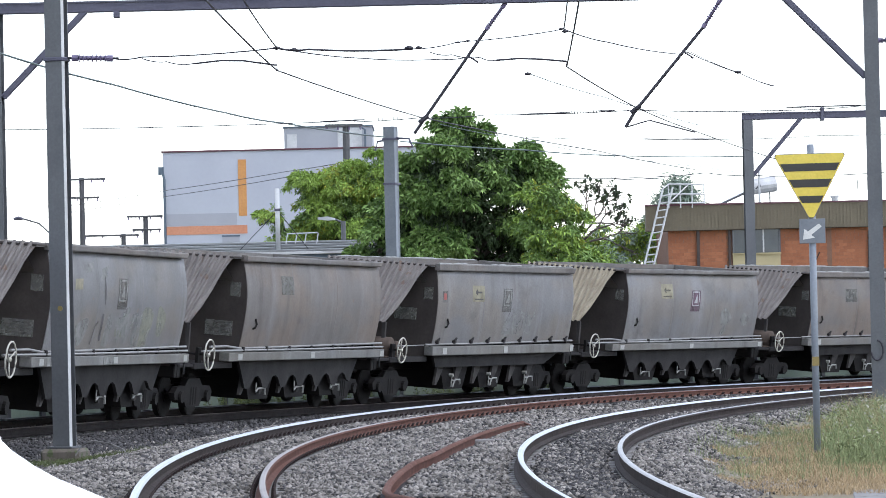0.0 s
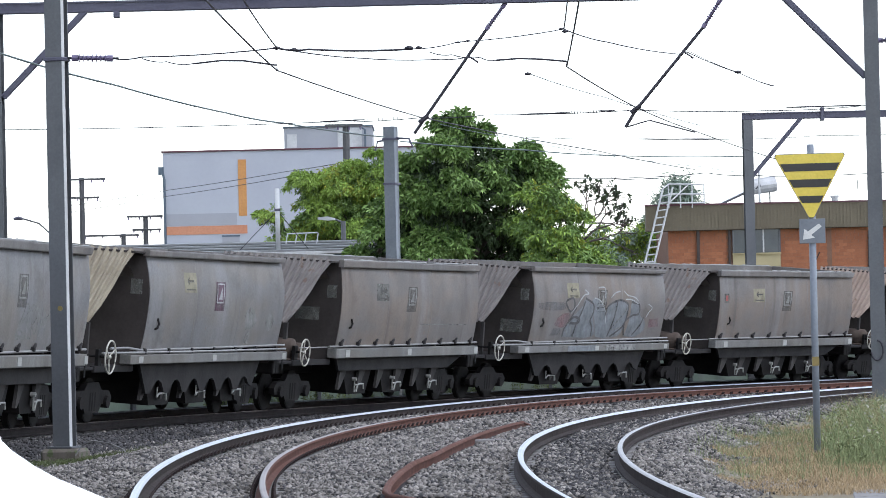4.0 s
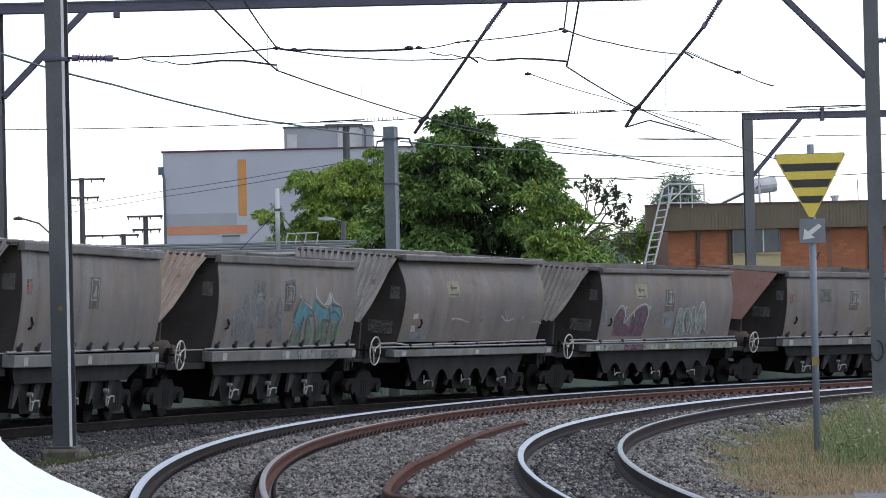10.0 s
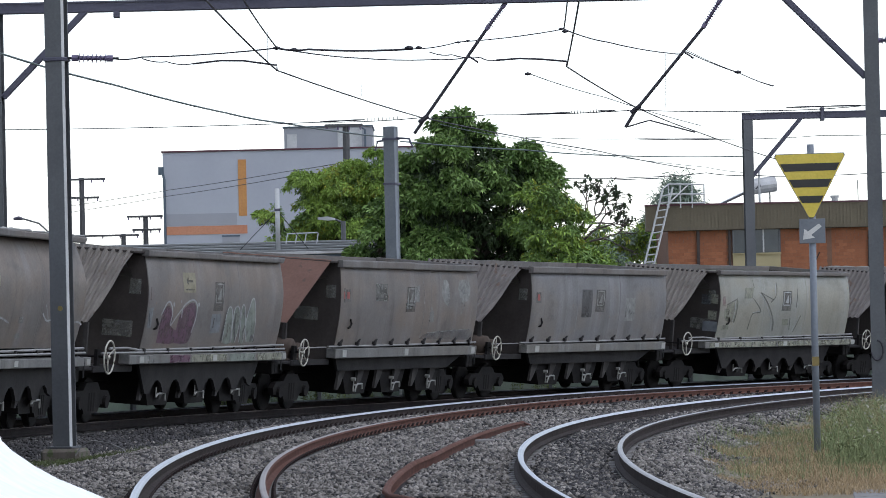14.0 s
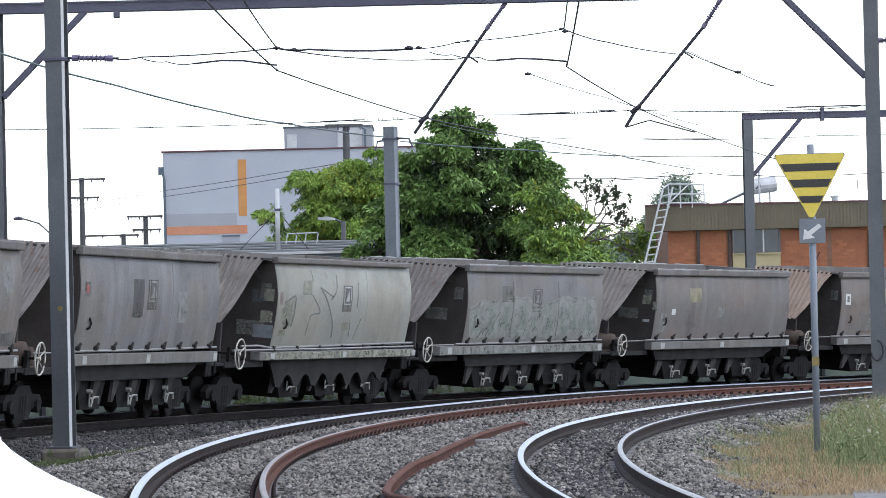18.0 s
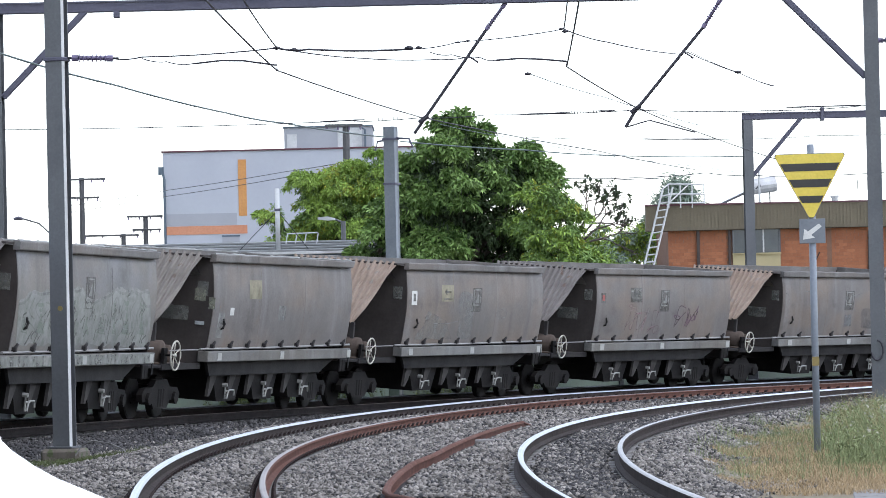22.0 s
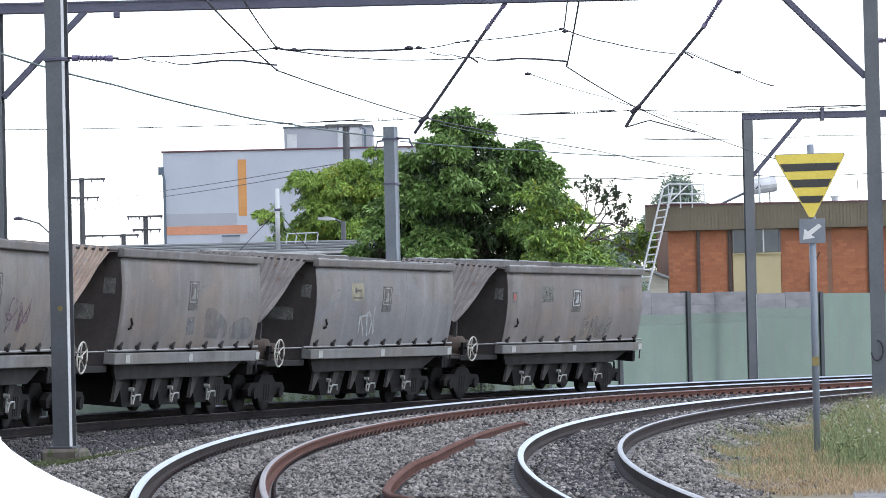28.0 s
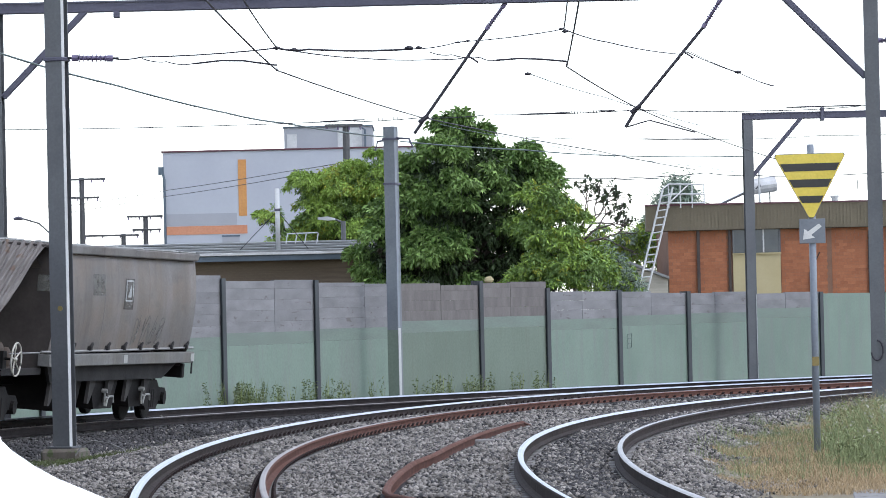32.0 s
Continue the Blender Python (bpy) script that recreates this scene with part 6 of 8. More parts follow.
# the builds of hopper: ends of the body, top and depth of the rim, the side's foot and head, its half widths at foot, belly and head,
# start and end of the sill, its foot and head, the handwheel, the top and the foot of the sloping end sheet, the bogies' shift
BUILDS = {
    "A": dict(u0=1.88, u1=11.1, rim=3.25, deep=0.12, z0=1.40, z1=3.14, foot=1.27, belly=1.37, head=1.24, sill=(1.12, 11.72), sill_z=(1.13, 1.305), wheel=0.02, radius=0.30, top=1.22, low=0.06),
    "B": dict(u0=1.83, u1=11.3, rim=3.25, deep=0.16, z0=1.40, z1=3.10, foot=1.27, belly=1.35, head=1.27, sill=(1.74, 11.52), sill_z=(1.13, 1.34), wheel=-0.10, radius=0.28, top=1.32, low=-0.05),
    "T": dict(u0=1.38, u1=10.95, rim=3.42, deep=0.125, z0=1.45, z1=3.30, foot=1.23, belly=1.38, head=1.09, sill=(0.98, 11.93), sill_z=(1.12, 1.28), wheel=-0.12, radius=0.31, top=1.05, low=0.06),
}
BUILDS["C"] = dict(BUILDS["B"], sill=(0.3, 11.52), wheel=-0.38)     # the same hopper with a longer sill and no reservoir
NOW = dict(BUILDS["A"])         # the build that is being put together


def side_y(z):
    g = NOW
    q = min(max((z - g["z0"]) / (g["z1"] - g["z0"]), 0.0), 1.0)
    if q < 0.55:
        return g["foot"] + (g["belly"] - g["foot"]) * math.sin(math.pi / 2 * q / 0.55)
    return g["head"] + (g["belly"] - g["head"]) * math.cos(math.pi / 2 * (q - 0.55) / 0.45)


def side_levels():
    return [NOW["z0"] + (NOW["z1"] - NOW["z0"]) * k / 12 for k in range(13)]


def on_side(u, z, off):
    """A point just outside the curved side sheet that faces the yard."""
    return (u - MID, -(side_y(z) + off), z)


def side_patch(u0, u1, z0, z1, off=0.006, slant=0.0):
    nz = max(2, int((z1 - z0) / 0.12) + 1)
    rows = []
    for k in range(nz + 1):
        z = z0 + (z1 - z0) * k / nz
        s = slant * (z - z0)
        rows.append([on_side(u0 + s, z, off), on_side(u1 + s, z, off)])
    return Shape().grid(rows)


def stroke(sh, pts, width, off=0.008):
    """A painted stroke along points (u, z) of the side."""
    fine = []
    for a, b in zip(pts, pts[1:]):
        n = max(1, int(math.hypot(b[0] - a[0], b[1] - a[1]) / 0.15))
        fine += [(a[0] + (b[0] - a[0]) * k / n, a[1] + (b[1] - a[1]) * k / n) for k in range(n)]
    fine.append(pts[-1])
    rows = []
    for i, (u, z) in enumerate(fine):
        a, b = fine[max(i - 1, 0)], fine[min(i + 1, len(fine) - 1)]
        d = Vector((b[0] - a[0], b[1] - a[1]))
        d = d.normalized() if d.length > 1e-6 else Vector((1, 0))
        # strokes are wider along the wagon than they look from an oblique stand
        nu, nz = -d.y * width * 1.6, d.x * width
        z1, z2 = min(max(z + nz, NOW["z0"]), NOW["z1"]), min(max(z - nz, NOW["z0"]), NOW["z1"])
        rows.append([on_side(u + nu, z1, off), on_side(u - nu, z2, off)])
    sh.grid(rows)


def curve_pts(p, n=14):
    """A smooth line through control points (Catmull-Rom)."""
    out = []
    q = [p[0]] + list(p) + [p[-1]]
    for i in range(1, len(q) - 2):
        for k in range(n):
            t = k / n
            out.append(tuple(0.5 * ((2 * q[i][j]) + (-q[i - 1][j] + q[i + 1][j]) * t + (2 * q[i - 1][j] - 5 * q[i][j] + 4 * q[i + 1][j] - q[i + 2][j]) * t * t
                                    + (-q[i - 1][j] + 3 * q[i][j] - 3 * q[i + 1][j] + q[i + 2][j]) * t ** 3) for j in (0, 1)))
    out.append(tuple(p[-1]))
    return out


def scrawl(u0, u1, z0, z1, letters, seed, width=0.03, off=0.008):
    """Looping sprayed strokes that fill a patch of the side; no readable signs."""
    r = random.Random(seed)
    shapes = []
    w = (u1 - u0) / letters
    for i in range(letters):
        a = u0 + i * w
        sh = Shape()
        shapes.append(sh)
        for _ in range(r.choice((2, 3))):
            pts = [(a + r.uniform(-0.1, 1.1) * w, z0 + r.uniform(0, 1) * (z1 - z0)) for _ in range(r.choice((4, 5)))]
            pts[0] = (a + 0.1 * w, z0 + r.uniform(0, 0.2) * (z1 - z0))
            pts[-1] = (a + 0.9 * w, z0 + r.uniform(0.7, 1) * (z1 - z0))
            stroke(sh, curve_pts(pts, 6), width, off)
    return shapes


def bubble(u0, u1, z0, z1, letters, seed, edge=0.035):
    """Swollen block shapes: their filled bodies and their outlines."""
    r = random.Random(seed)
    fills, lines = [], []
    w = (u1 - u0) / letters
    for i in range(letters):
        fill, line = Shape(), Shape()
        fills.append(fill)
        lines.append(line)
        cu, cz = u0 + (i + 0.5) * w, (z0 + z1) / 2
        n = 11
        ring = [(cu + math.cos(6.2832 * k / n) * w * r.uniform(0.35, 0.68), cz + math.sin(6.2832 * k / n) * (z1 - z0) * r.uniform(0.33, 0.56)) for k in range(n)]
        ring = curve_pts(ring + [ring[0]], 4)
        rows = []
        for q in (0.0, 0.33, 0.66, 1.0):
            rows.append([on_side(cu + (a - cu) * q, min(max(cz + (b - cz) * q, 1.39), 3.04), 0.006) for a, b in ring])
        fill.grid(rows)
        stroke(line, ring, edge, 0.011)
        for _ in range(2):
            pts = [(cu + r.uniform(-0.35, 0.35) * w, cz + r.uniform(-0.4, 0.4) * (z1 - z0)) for _ in range(3)]
            stroke(line, curve_pts(pts, 4), edge * 0.7, 0.011)
    return fills, lines


CACHE = {}


def shared(key, make, mats, smooth=False):
    if key not in CACHE:
        sh = make()
        CACHE[key] = sh.mesh(key[0] if isinstance(key, tuple) else key, *mats, smooth=smooth)
    return CACHE[key]


def make_side(far):
    sg = 1 if far else -1
    us = np.linspace(NOW["u0"], NOW["u1"], 9)
    zs = side_levels()
    outer = [[(u - MID, sg * side_y(z), z) for u in us] for z in zs]
    inner = [[(u - MID, sg * (side_y(z) - 0.02), z) for u in us] for z in reversed(zs)]
    return Shape().grid(outer + inner + outer[:1])


def make_seam(u):
    return Shape().grid([[on_side(u - 0.03, z, 0.0005), on_side(u - 0.01, z, 0.004), on_side(u + 0.01, z, 0.004), on_side(u + 0.03, z, 0.0005)] for z in side_levels()])


def make_rim():
    sh = Shape()
    g = NOW
    a, b, top, low = g["u0"] - 0.05 - MID, g["u1"] + 0.03 - MID, g["rim"], g["rim"] - g["deep"]
    r = random.Random(int(g["u0"] * 100))
    y0, y1 = g["head"] - 0.04, max(1.33, g["head"] + 0.08)
    for sg in (-1, 1):
        # a boxed bar with small dents, its far end cut back
        us = np.linspace(a, b, 25)
        rows = []
        for n, u in enumerate(us):
            d, e = r.uniform(-0.006, 0.006) - (0.014 if n > 12 else 0.0), r.uniform(-0.007, 0.007) + (0.012 if n > 12 else 0.0)
            ring = [(y0, low), (y1 - 0.015 + e, low), (y1 + e, low + 0.02), (y1 + e, top - 0.02 + d), (y1 - 0.015 + e, top + d), (y0, top + d)]
            rows.append([(u - (0.16 * (1 - (z - low) / (top - low)) if n == 24 else 0.0), sg * y, z) for y, z in ring])
        sh.grid(rows, closed=True).add(rows[0], [tuple(range(6))]).add(rows[-1], [tuple(range(6))])
    sh.box((b - 0.1, -y0, low), (b, y0, top), bev=0.01)
    return sh


def make_top_plate():
    """The dark cover between the head of the sloping sheet and the body."""
    g = NOW
    return Shape().box((g["top"] - 0.04 - MID, -1.25, g["rim"] - 0.07), (g["u0"] + 0.03 - MID, 1.25, g["rim"] - 0.03), bev=0.008)


def make_end(u, t):
    zs = side_levels()
    ring = [(-side_y(z) + 0.012, z) for z in zs] + [(side_y(z) - 0.012, z) for z in reversed(zs)]
    top = NOW["rim"] - 0.08
    ring = [(-1.12, 1.05)] + ring[:13] + [(-NOW["head"], top), (NOW["head"], top)] + ring[13:] + [(1.12, 1.05)]
    return Shape().prism(ring, "x", u - MID, u - MID + t)


def make_slope(flat=False):
    """Corrugated end sheet, top edge at the rim, tapering down and outwards."""
    n, rows = 17 * 8, []
    ut, zt, ub, zb = NOW["top"], NOW["rim"] - 0.01, NOW["low"], 1.87
    nrm = Vector((-(zt - zb), 0, ut - ub)).normalized()
    for q in (0.0, 0.25, 0.5, 0.75, 1.0):
        half = 1.25 + (0.84 - 1.25) * q
        row = []
        for k in range(n + 1):
            y = -half + 2 * half * k / n
            wave = (0.0 if flat else 0.038) * math.tanh(1.6 * math.sin(2 * math.pi * y / 0.148))
            row.append((ut + (ub - ut) * q - MID + nrm.x * wave, y, zt + (zb - zt) * q + nrm.z * wave))
        rows.append(row)
    sh = Shape().grid(rows)
    back = [[(p[0] - nrm.x * 0.006, p[1], p[2] - nrm.z * 0.006) for p in r] for r in rows]
    return sh.grid(back)


def make_hopper_floor():
    sh = Shape()
    g = NOW
    pts = [(g["top"], g["rim"] - 0.12), (4.2, 1.35), (6.54, 1.7), (8.8, 1.35), (g["u1"], 2.9)]
    rows = [[(u - MID, -1.2 if 2 < u < 11 else -1.0, z), (u - MID, 1.2 if 2 < u < 11 else 1.0, z)] for u, z in pts]
    sh.grid(rows).grid([[(p[0], p[1], p[2] - 0.02) for p in r] for r in rows])
    return sh


def make_handwheel(u):
    sh = Shape()
    rad = NOW["radius"]
    ring = [(u - MID + rad * math.cos(a), -1.30, 1.27 + rad * math.sin(a)) for a in [2 * math.pi * k / 26 for k in range(27)]]
    sh.tube(ring, 0.017, 6, caps=False)
    spokes = 3 if rad > 0.29 else 5
    for k in range(spokes):
        a = 2 * math.pi * k / spokes + 0.5
        sh.tube([(u - MID, -1.27, 1.27), (u - MID + rad * 0.5 * math.cos(a), -1.28, 1.27 + rad * 0.5 * math.sin(a)), (u - MID + rad * math.cos(a), -1.30, 1.27 + rad * math.sin(a))], 0.013, 5)
    sh.tube([(u - MID, -1.31, 1.27), (u - MID, -1.24, 1.27)], 0.035, 8)
    return sh


def make_sill(far):
    sg = 1 if far else -1
    y0, y1 = sorted((sg * 1.12, sg * 1.34))
    (a, b), (lo, hi) = NOW["sill"], NOW["sill_z"]
    return Shape().box((a - MID, y0, lo), (b - MID, y1, hi), bev=0.012)


def make_pipe(kind, lower):
    sh = Shape()
    if kind != "B" and not lower:
        sh.tube([(0.3 - MID, -1.2, 1.42), (1.2 - MID, -1.24, 1.43), (1.9 - MID, -1.27, 1.385), (5 - MID, -1.28, 1.40), (NOW["u1"] + 0.55 - MID, -1.28, 1.44)], 0.024, 6)
    elif kind != "B":
        sh.tube([(-0.2 - MID, -1.22, 1.34), (1.2 - MID, -1.3, 1.345), (6 - MID, -1.31, 1.345), (NOW["u1"] + 0.55 - MID, -1.31, 1.36)], 0.024, 6)
    elif not lower:
        sh.tube([(1.4 - MID, -1.28, 1.385), (6 - MID, -1.29, 1.39), (NOW["u1"] + 0.25 - MID, -1.29, 1.42)], 0.024, 6)
    else:
        sh.tube([(-0.2 - MID, -1.2, 1.36), (1.4 - MID, -1.24, 1.37)], 0.014, 5)
    return sh


def make_hook(kind):
    if kind == "B":
        return Shape().box((-0.05, -1.35, 1.40), (0.05, -1.26, 1.48), bev=0.012).tube([(-0.03, -1.32, 1.45), (0.05, -1.33, 1.50), (0.10, -1.33, 1.53)], [0.032, 0.03, 0.02], 6)
    return Shape().box((-0.05, -1.325, 1.315), (0.05, -1.25, 1.42), bev=0.01)


def make_skirt(kind, y0=-1.14, y1=-1.08):
    if kind == "B":
        poly = [(2.5 - MID, 0.84), (9.95 - MID, 0.83), (11.0 - MID, 1.118), (2.3 - MID, 1.118)]
    else:
        # scalloped plate: a leaning wedge beside each door, arches between
        poly = [(2.3 - MID, 1.118), (2.7 - MID, 0.66)]
        for k in range(6):
            x = 3.0 + k * 1.16 - MID
            poly += [(x - 0.22, 0.56), (x + 0.06, 0.54), (x + 0.26, 0.70), (x + 0.42, 0.78), (x + 0.58, 0.80), (x + 0.74, 0.75), (x + 0.84, 0.66)]
        poly += [(9.9 - MID, 0.6), (10.4 - MID, 1.118)]
    return Shape().prism(poly, "y", y0, y1)


def make_strut(u, far):
    """A tapering leg that leans down to a discharge door."""
    y0, y1 = (0.98, 1.04) if far else (-1.06, -1.0)
    x = u - MID
    return Shape().prism([(x - 0.2, 0.9), (x + 0.22, 0.9), (x + 0.12, 0.74), (x - 0.06, 0.56), (x - 0.22, 0.42), (x - 0.33, 0.42), (x - 0.27, 0.62)], "y", y0, y1)


def make_lever(u, kind):
    x = u - MID
    sh = Shape()
    if kind == "B":
        sh.tube([(x - 0.05, -1.1, 0.64), (x - 0.05, -1.1, 0.36)], 0.016, 6).tube([(x - 0.05, -1.14, 0.64), (x - 0.05, -1.04, 0.64)], 0.04, 8)
        sh.box((x - 0.05, -1.12, 0.50), (x + 0.08, -1.08, 0.535), bev=0.01)
        bar = [(x + 0.06, -1.1, 0.36), (x + 0.14, -1.1, 0.50), (x + 0.24, -1.1, 0.535), (x + 0.5, -1.1, 0.53), (x + 0.53, -1.1, 0.42)]
    else:
        sh.tube([(x - 0.12, -1.1, 0.66), (x - 0.12, -1.1, 0.5)], 0.012, 5)
        bar = [(x - 0.12, -1.1, 0.47), (x + 0.02, -1.1, 0.535), (x + 0.3, -1.1, 0.54), (x + 0.47, -1.1, 0.54), (x + 0.49, -1.1, 0.40)]
    return sh.tube(bar, 0.02, 6)


def make_centre_sill():
    sh = Shape().box((-1.35 - MID, -0.24, 0.72), (11.6 - MID, 0.24, 1.05), bev=0.02)
    for u in (4.2, 6.6, 9.0):
        sh.prism([(u - 1.15 - MID, 1.2), (u + 1.15 - MID, 1.2), (u + 0.6 - MID, 0.30), (u - 0.6 - MID, 0.30)], "y", -0.96, 0.96)
    return sh


def make_deck(kind):
    sh = Shape().box((-1.25 - MID, -1.12, 1.02), (1.88 - MID, 1.12, 1.08), bev=0.01)
    sh.box((-0.4 - MID, -1.15, 0.98), (1.88 - MID, -1.06, 1.10), bev=0.01)
    return sh


def make_headstock(u):
    return Shape().box((u - 0.1 - MID, -1.15, 0.82), (u + 0.1 - MID, 1.15, 1.1), bev=0.02)


def make_bogie_frame():
    sh = Shape()
    for sg in (-1, 1):
        poly = [(-1.1, 0.50), (-0.95, 0.62), (-0.5, 0.64), (-0.32, 0.78), (0.32, 0.78), (0.5, 0.64), (0.95, 0.62), (1.1, 0.50), (1.05, 0.36), (0.55, 0.38), (0.38, 0.22), (-0.38, 0.22), (-0.55, 0.38), (-1.05, 0.36)]
        y0, y1 = sorted((sg * 0.82, sg * 0.94))
        sh.prism(poly, "y", y0, y1)
        for x in (-0.76, 0.76):
            sh.tube([(x, sg * 0.8, 0.42), (x, sg * 1.0, 0.42)], 0.12, 10)
        for x in (-0.14, 0.0, 0.14):
            sh.tube([(x, sg * 0.9, 0.26), (x, sg * 0.9, 0.6)], 0.055, 8)
    sh.box((-0.2, -0.85, 0.42), (0.2, 0.85, 0.66), bev=0.03)
    return sh


def make_wheel(sg):
    y = sg * 0.56
    sh = Shape()
    sh.tube([(0, sg * 0.626, 0.42), (0, sg * 0.629, 0.42)], 0.40, 22)
    return sh.tube([(0, y - 0.065, 0.42), (0, y - 0.05, 0.42), (0, y + 0.05, 0.42), (0, y + 0.065, 0.42)] if sg < 0 else [(0, y + 0.065, 0.42), (0, y + 0.05, 0.42), (0, y - 0.05, 0.42), (0, y - 0.065, 0.42)],
                        [0.36, 0.42, 0.42, 0.40], 22).tube([(0, y - 0.08, 0.42), (0, y + 0.08, 0.42)], 0.13, 10)


def make_coupler(sg, u):
    x = u - MID
    return Shape().box((x - 0.3, -0.09, 0.74), (x + 0.3, 0.09, 0.94), bev=0.02).box((x + sg * 0.3 - 0.18, -0.17, 0.68), (x + sg * 0.3 + 0.18, 0.17, 1.0), bev=0.05)


def make_post(low_u, y):
    return Shape().box((low_u - MID - 0.01, y - 0.04, 1.08), (low_u - MID + 0.07, y + 0.04, 1.87), bev=0.006)


def make_tank(u):
    x = u - MID
    sh = Shape().tube([(x, -1.0, 1.30), (x, -0.96, 1.30), (x, -0.35, 1.30), (x, -0.3, 1.30)], [0.14, 0.24, 0.24, 0.14], 16)
    return sh.tube([(x + 0.5, -0.98, 1.26), (x + 0.5, -0.94, 1.26), (x + 0.5, -0.5, 1.26)], [0.12, 0.19, 0.19], 14).box((x - 0.3, -1.0, 1.08), (x + 0.8, -0.3, 1.12))


def end_plate_patch(u_face, y0, y1, z0, z1, t=0.012):
    return Shape().box((u_face - MID - t, y0, z0), (u_face - MID, y1, z1))


# index: kind, side paint, end sheet, label, painted extras
SPECS = {
    -1: ("A", "wagon_dark", "sheet_grey", "dark grey coal hopper wagon with plain sides", ()),
    0: ("A", "wagon", "sheet_grey", "grey coal hopper wagon with peeling pale paint patches", ("patches", "scuffs")),
    1: ("A", "wagon_dark", "sheet_grey", "dark grey-brown coal hopper wagon, plain sides", ()),
    2: ("B", "wagon", "sheet_grey", "grey coal hopper wagon with faded markings", ("redmark", "faint")),
    3: ("A", "wagon", "sheet_tan", "bluish-grey coal hopper wagon with a yellowed end sheet", ("smear",)),
    4: ("B", "wagon_dark", "sheet_grey", "dark grey coal hopper wagon with plain grimy sides", ("line",)),
    5: ("A", "wagon_dark", "sheet_grey", "grey coal hopper wagon with large white and blue graffiti", ("big",)),
    6: ("B", "wagon_dark", "sheet_grey", "dark grey coal hopper wagon with faded placards", ("redmark",)),
    7: ("B", "wagon_dark", "sheet_buff", "grey coal hopper wagon with pale and teal graffiti", ("teal",)),
    8: ("T", "wagon_dark", "sheet_pale", "dark grey coal hopper wagon with small white scribbles", ("ticks",)),
    9: ("A", "wagon_dark", "sheet_brown", "grey coal hopper wagon with plum and white graffiti", ("plum",)),
    10: ("B", "wagon_dark", "sheet_red", "grey coal hopper wagon with a rusty red end sheet", ("swash", "redmark")),
    11: ("B", "wagon", "sheet_grey", "grey coal hopper wagon with dark rubbed panels", ("panels", "redmark")),
    12: ("A", "wagon_silver", "sheet_brown", "silver coal hopper wagon with big faded graffiti", ("silver",)),
    13: ("B", "wagon", "sheet_grey", "grey coal hopper wagon covered in silvery scrawl", ("scrawl",)),
    14: ("B", "wagon_dark", "sheet_brown", "dark grey coal hopper wagon with pale label scraps", ("scraps",)),
    15: ("B", "wagon_dark", "sheet_rust", "grey coal hopper wagon with a rusty end sheet and white mark", ("oval", "wash")),
    16: ("B", "wagon_dark", "sheet_grey", "grey coal hopper wagon with faint pink scrawl", ("pink", "redmark")),
    17: ("B", "wagon_dark", "sheet_rust", "dark grey coal hopper wagon with rusty end sheet", ("clouds",)),
    18: ("B", "wagon", "sheet_grey", "grey coal hopper wagon with two white scribbles", ("scribbles",)),
    19: ("B", "wagon_dark", "sheet_grey", "last coal hopper wagon, dark grey with faint outline scrawl", ("outline", "redmark")),
}


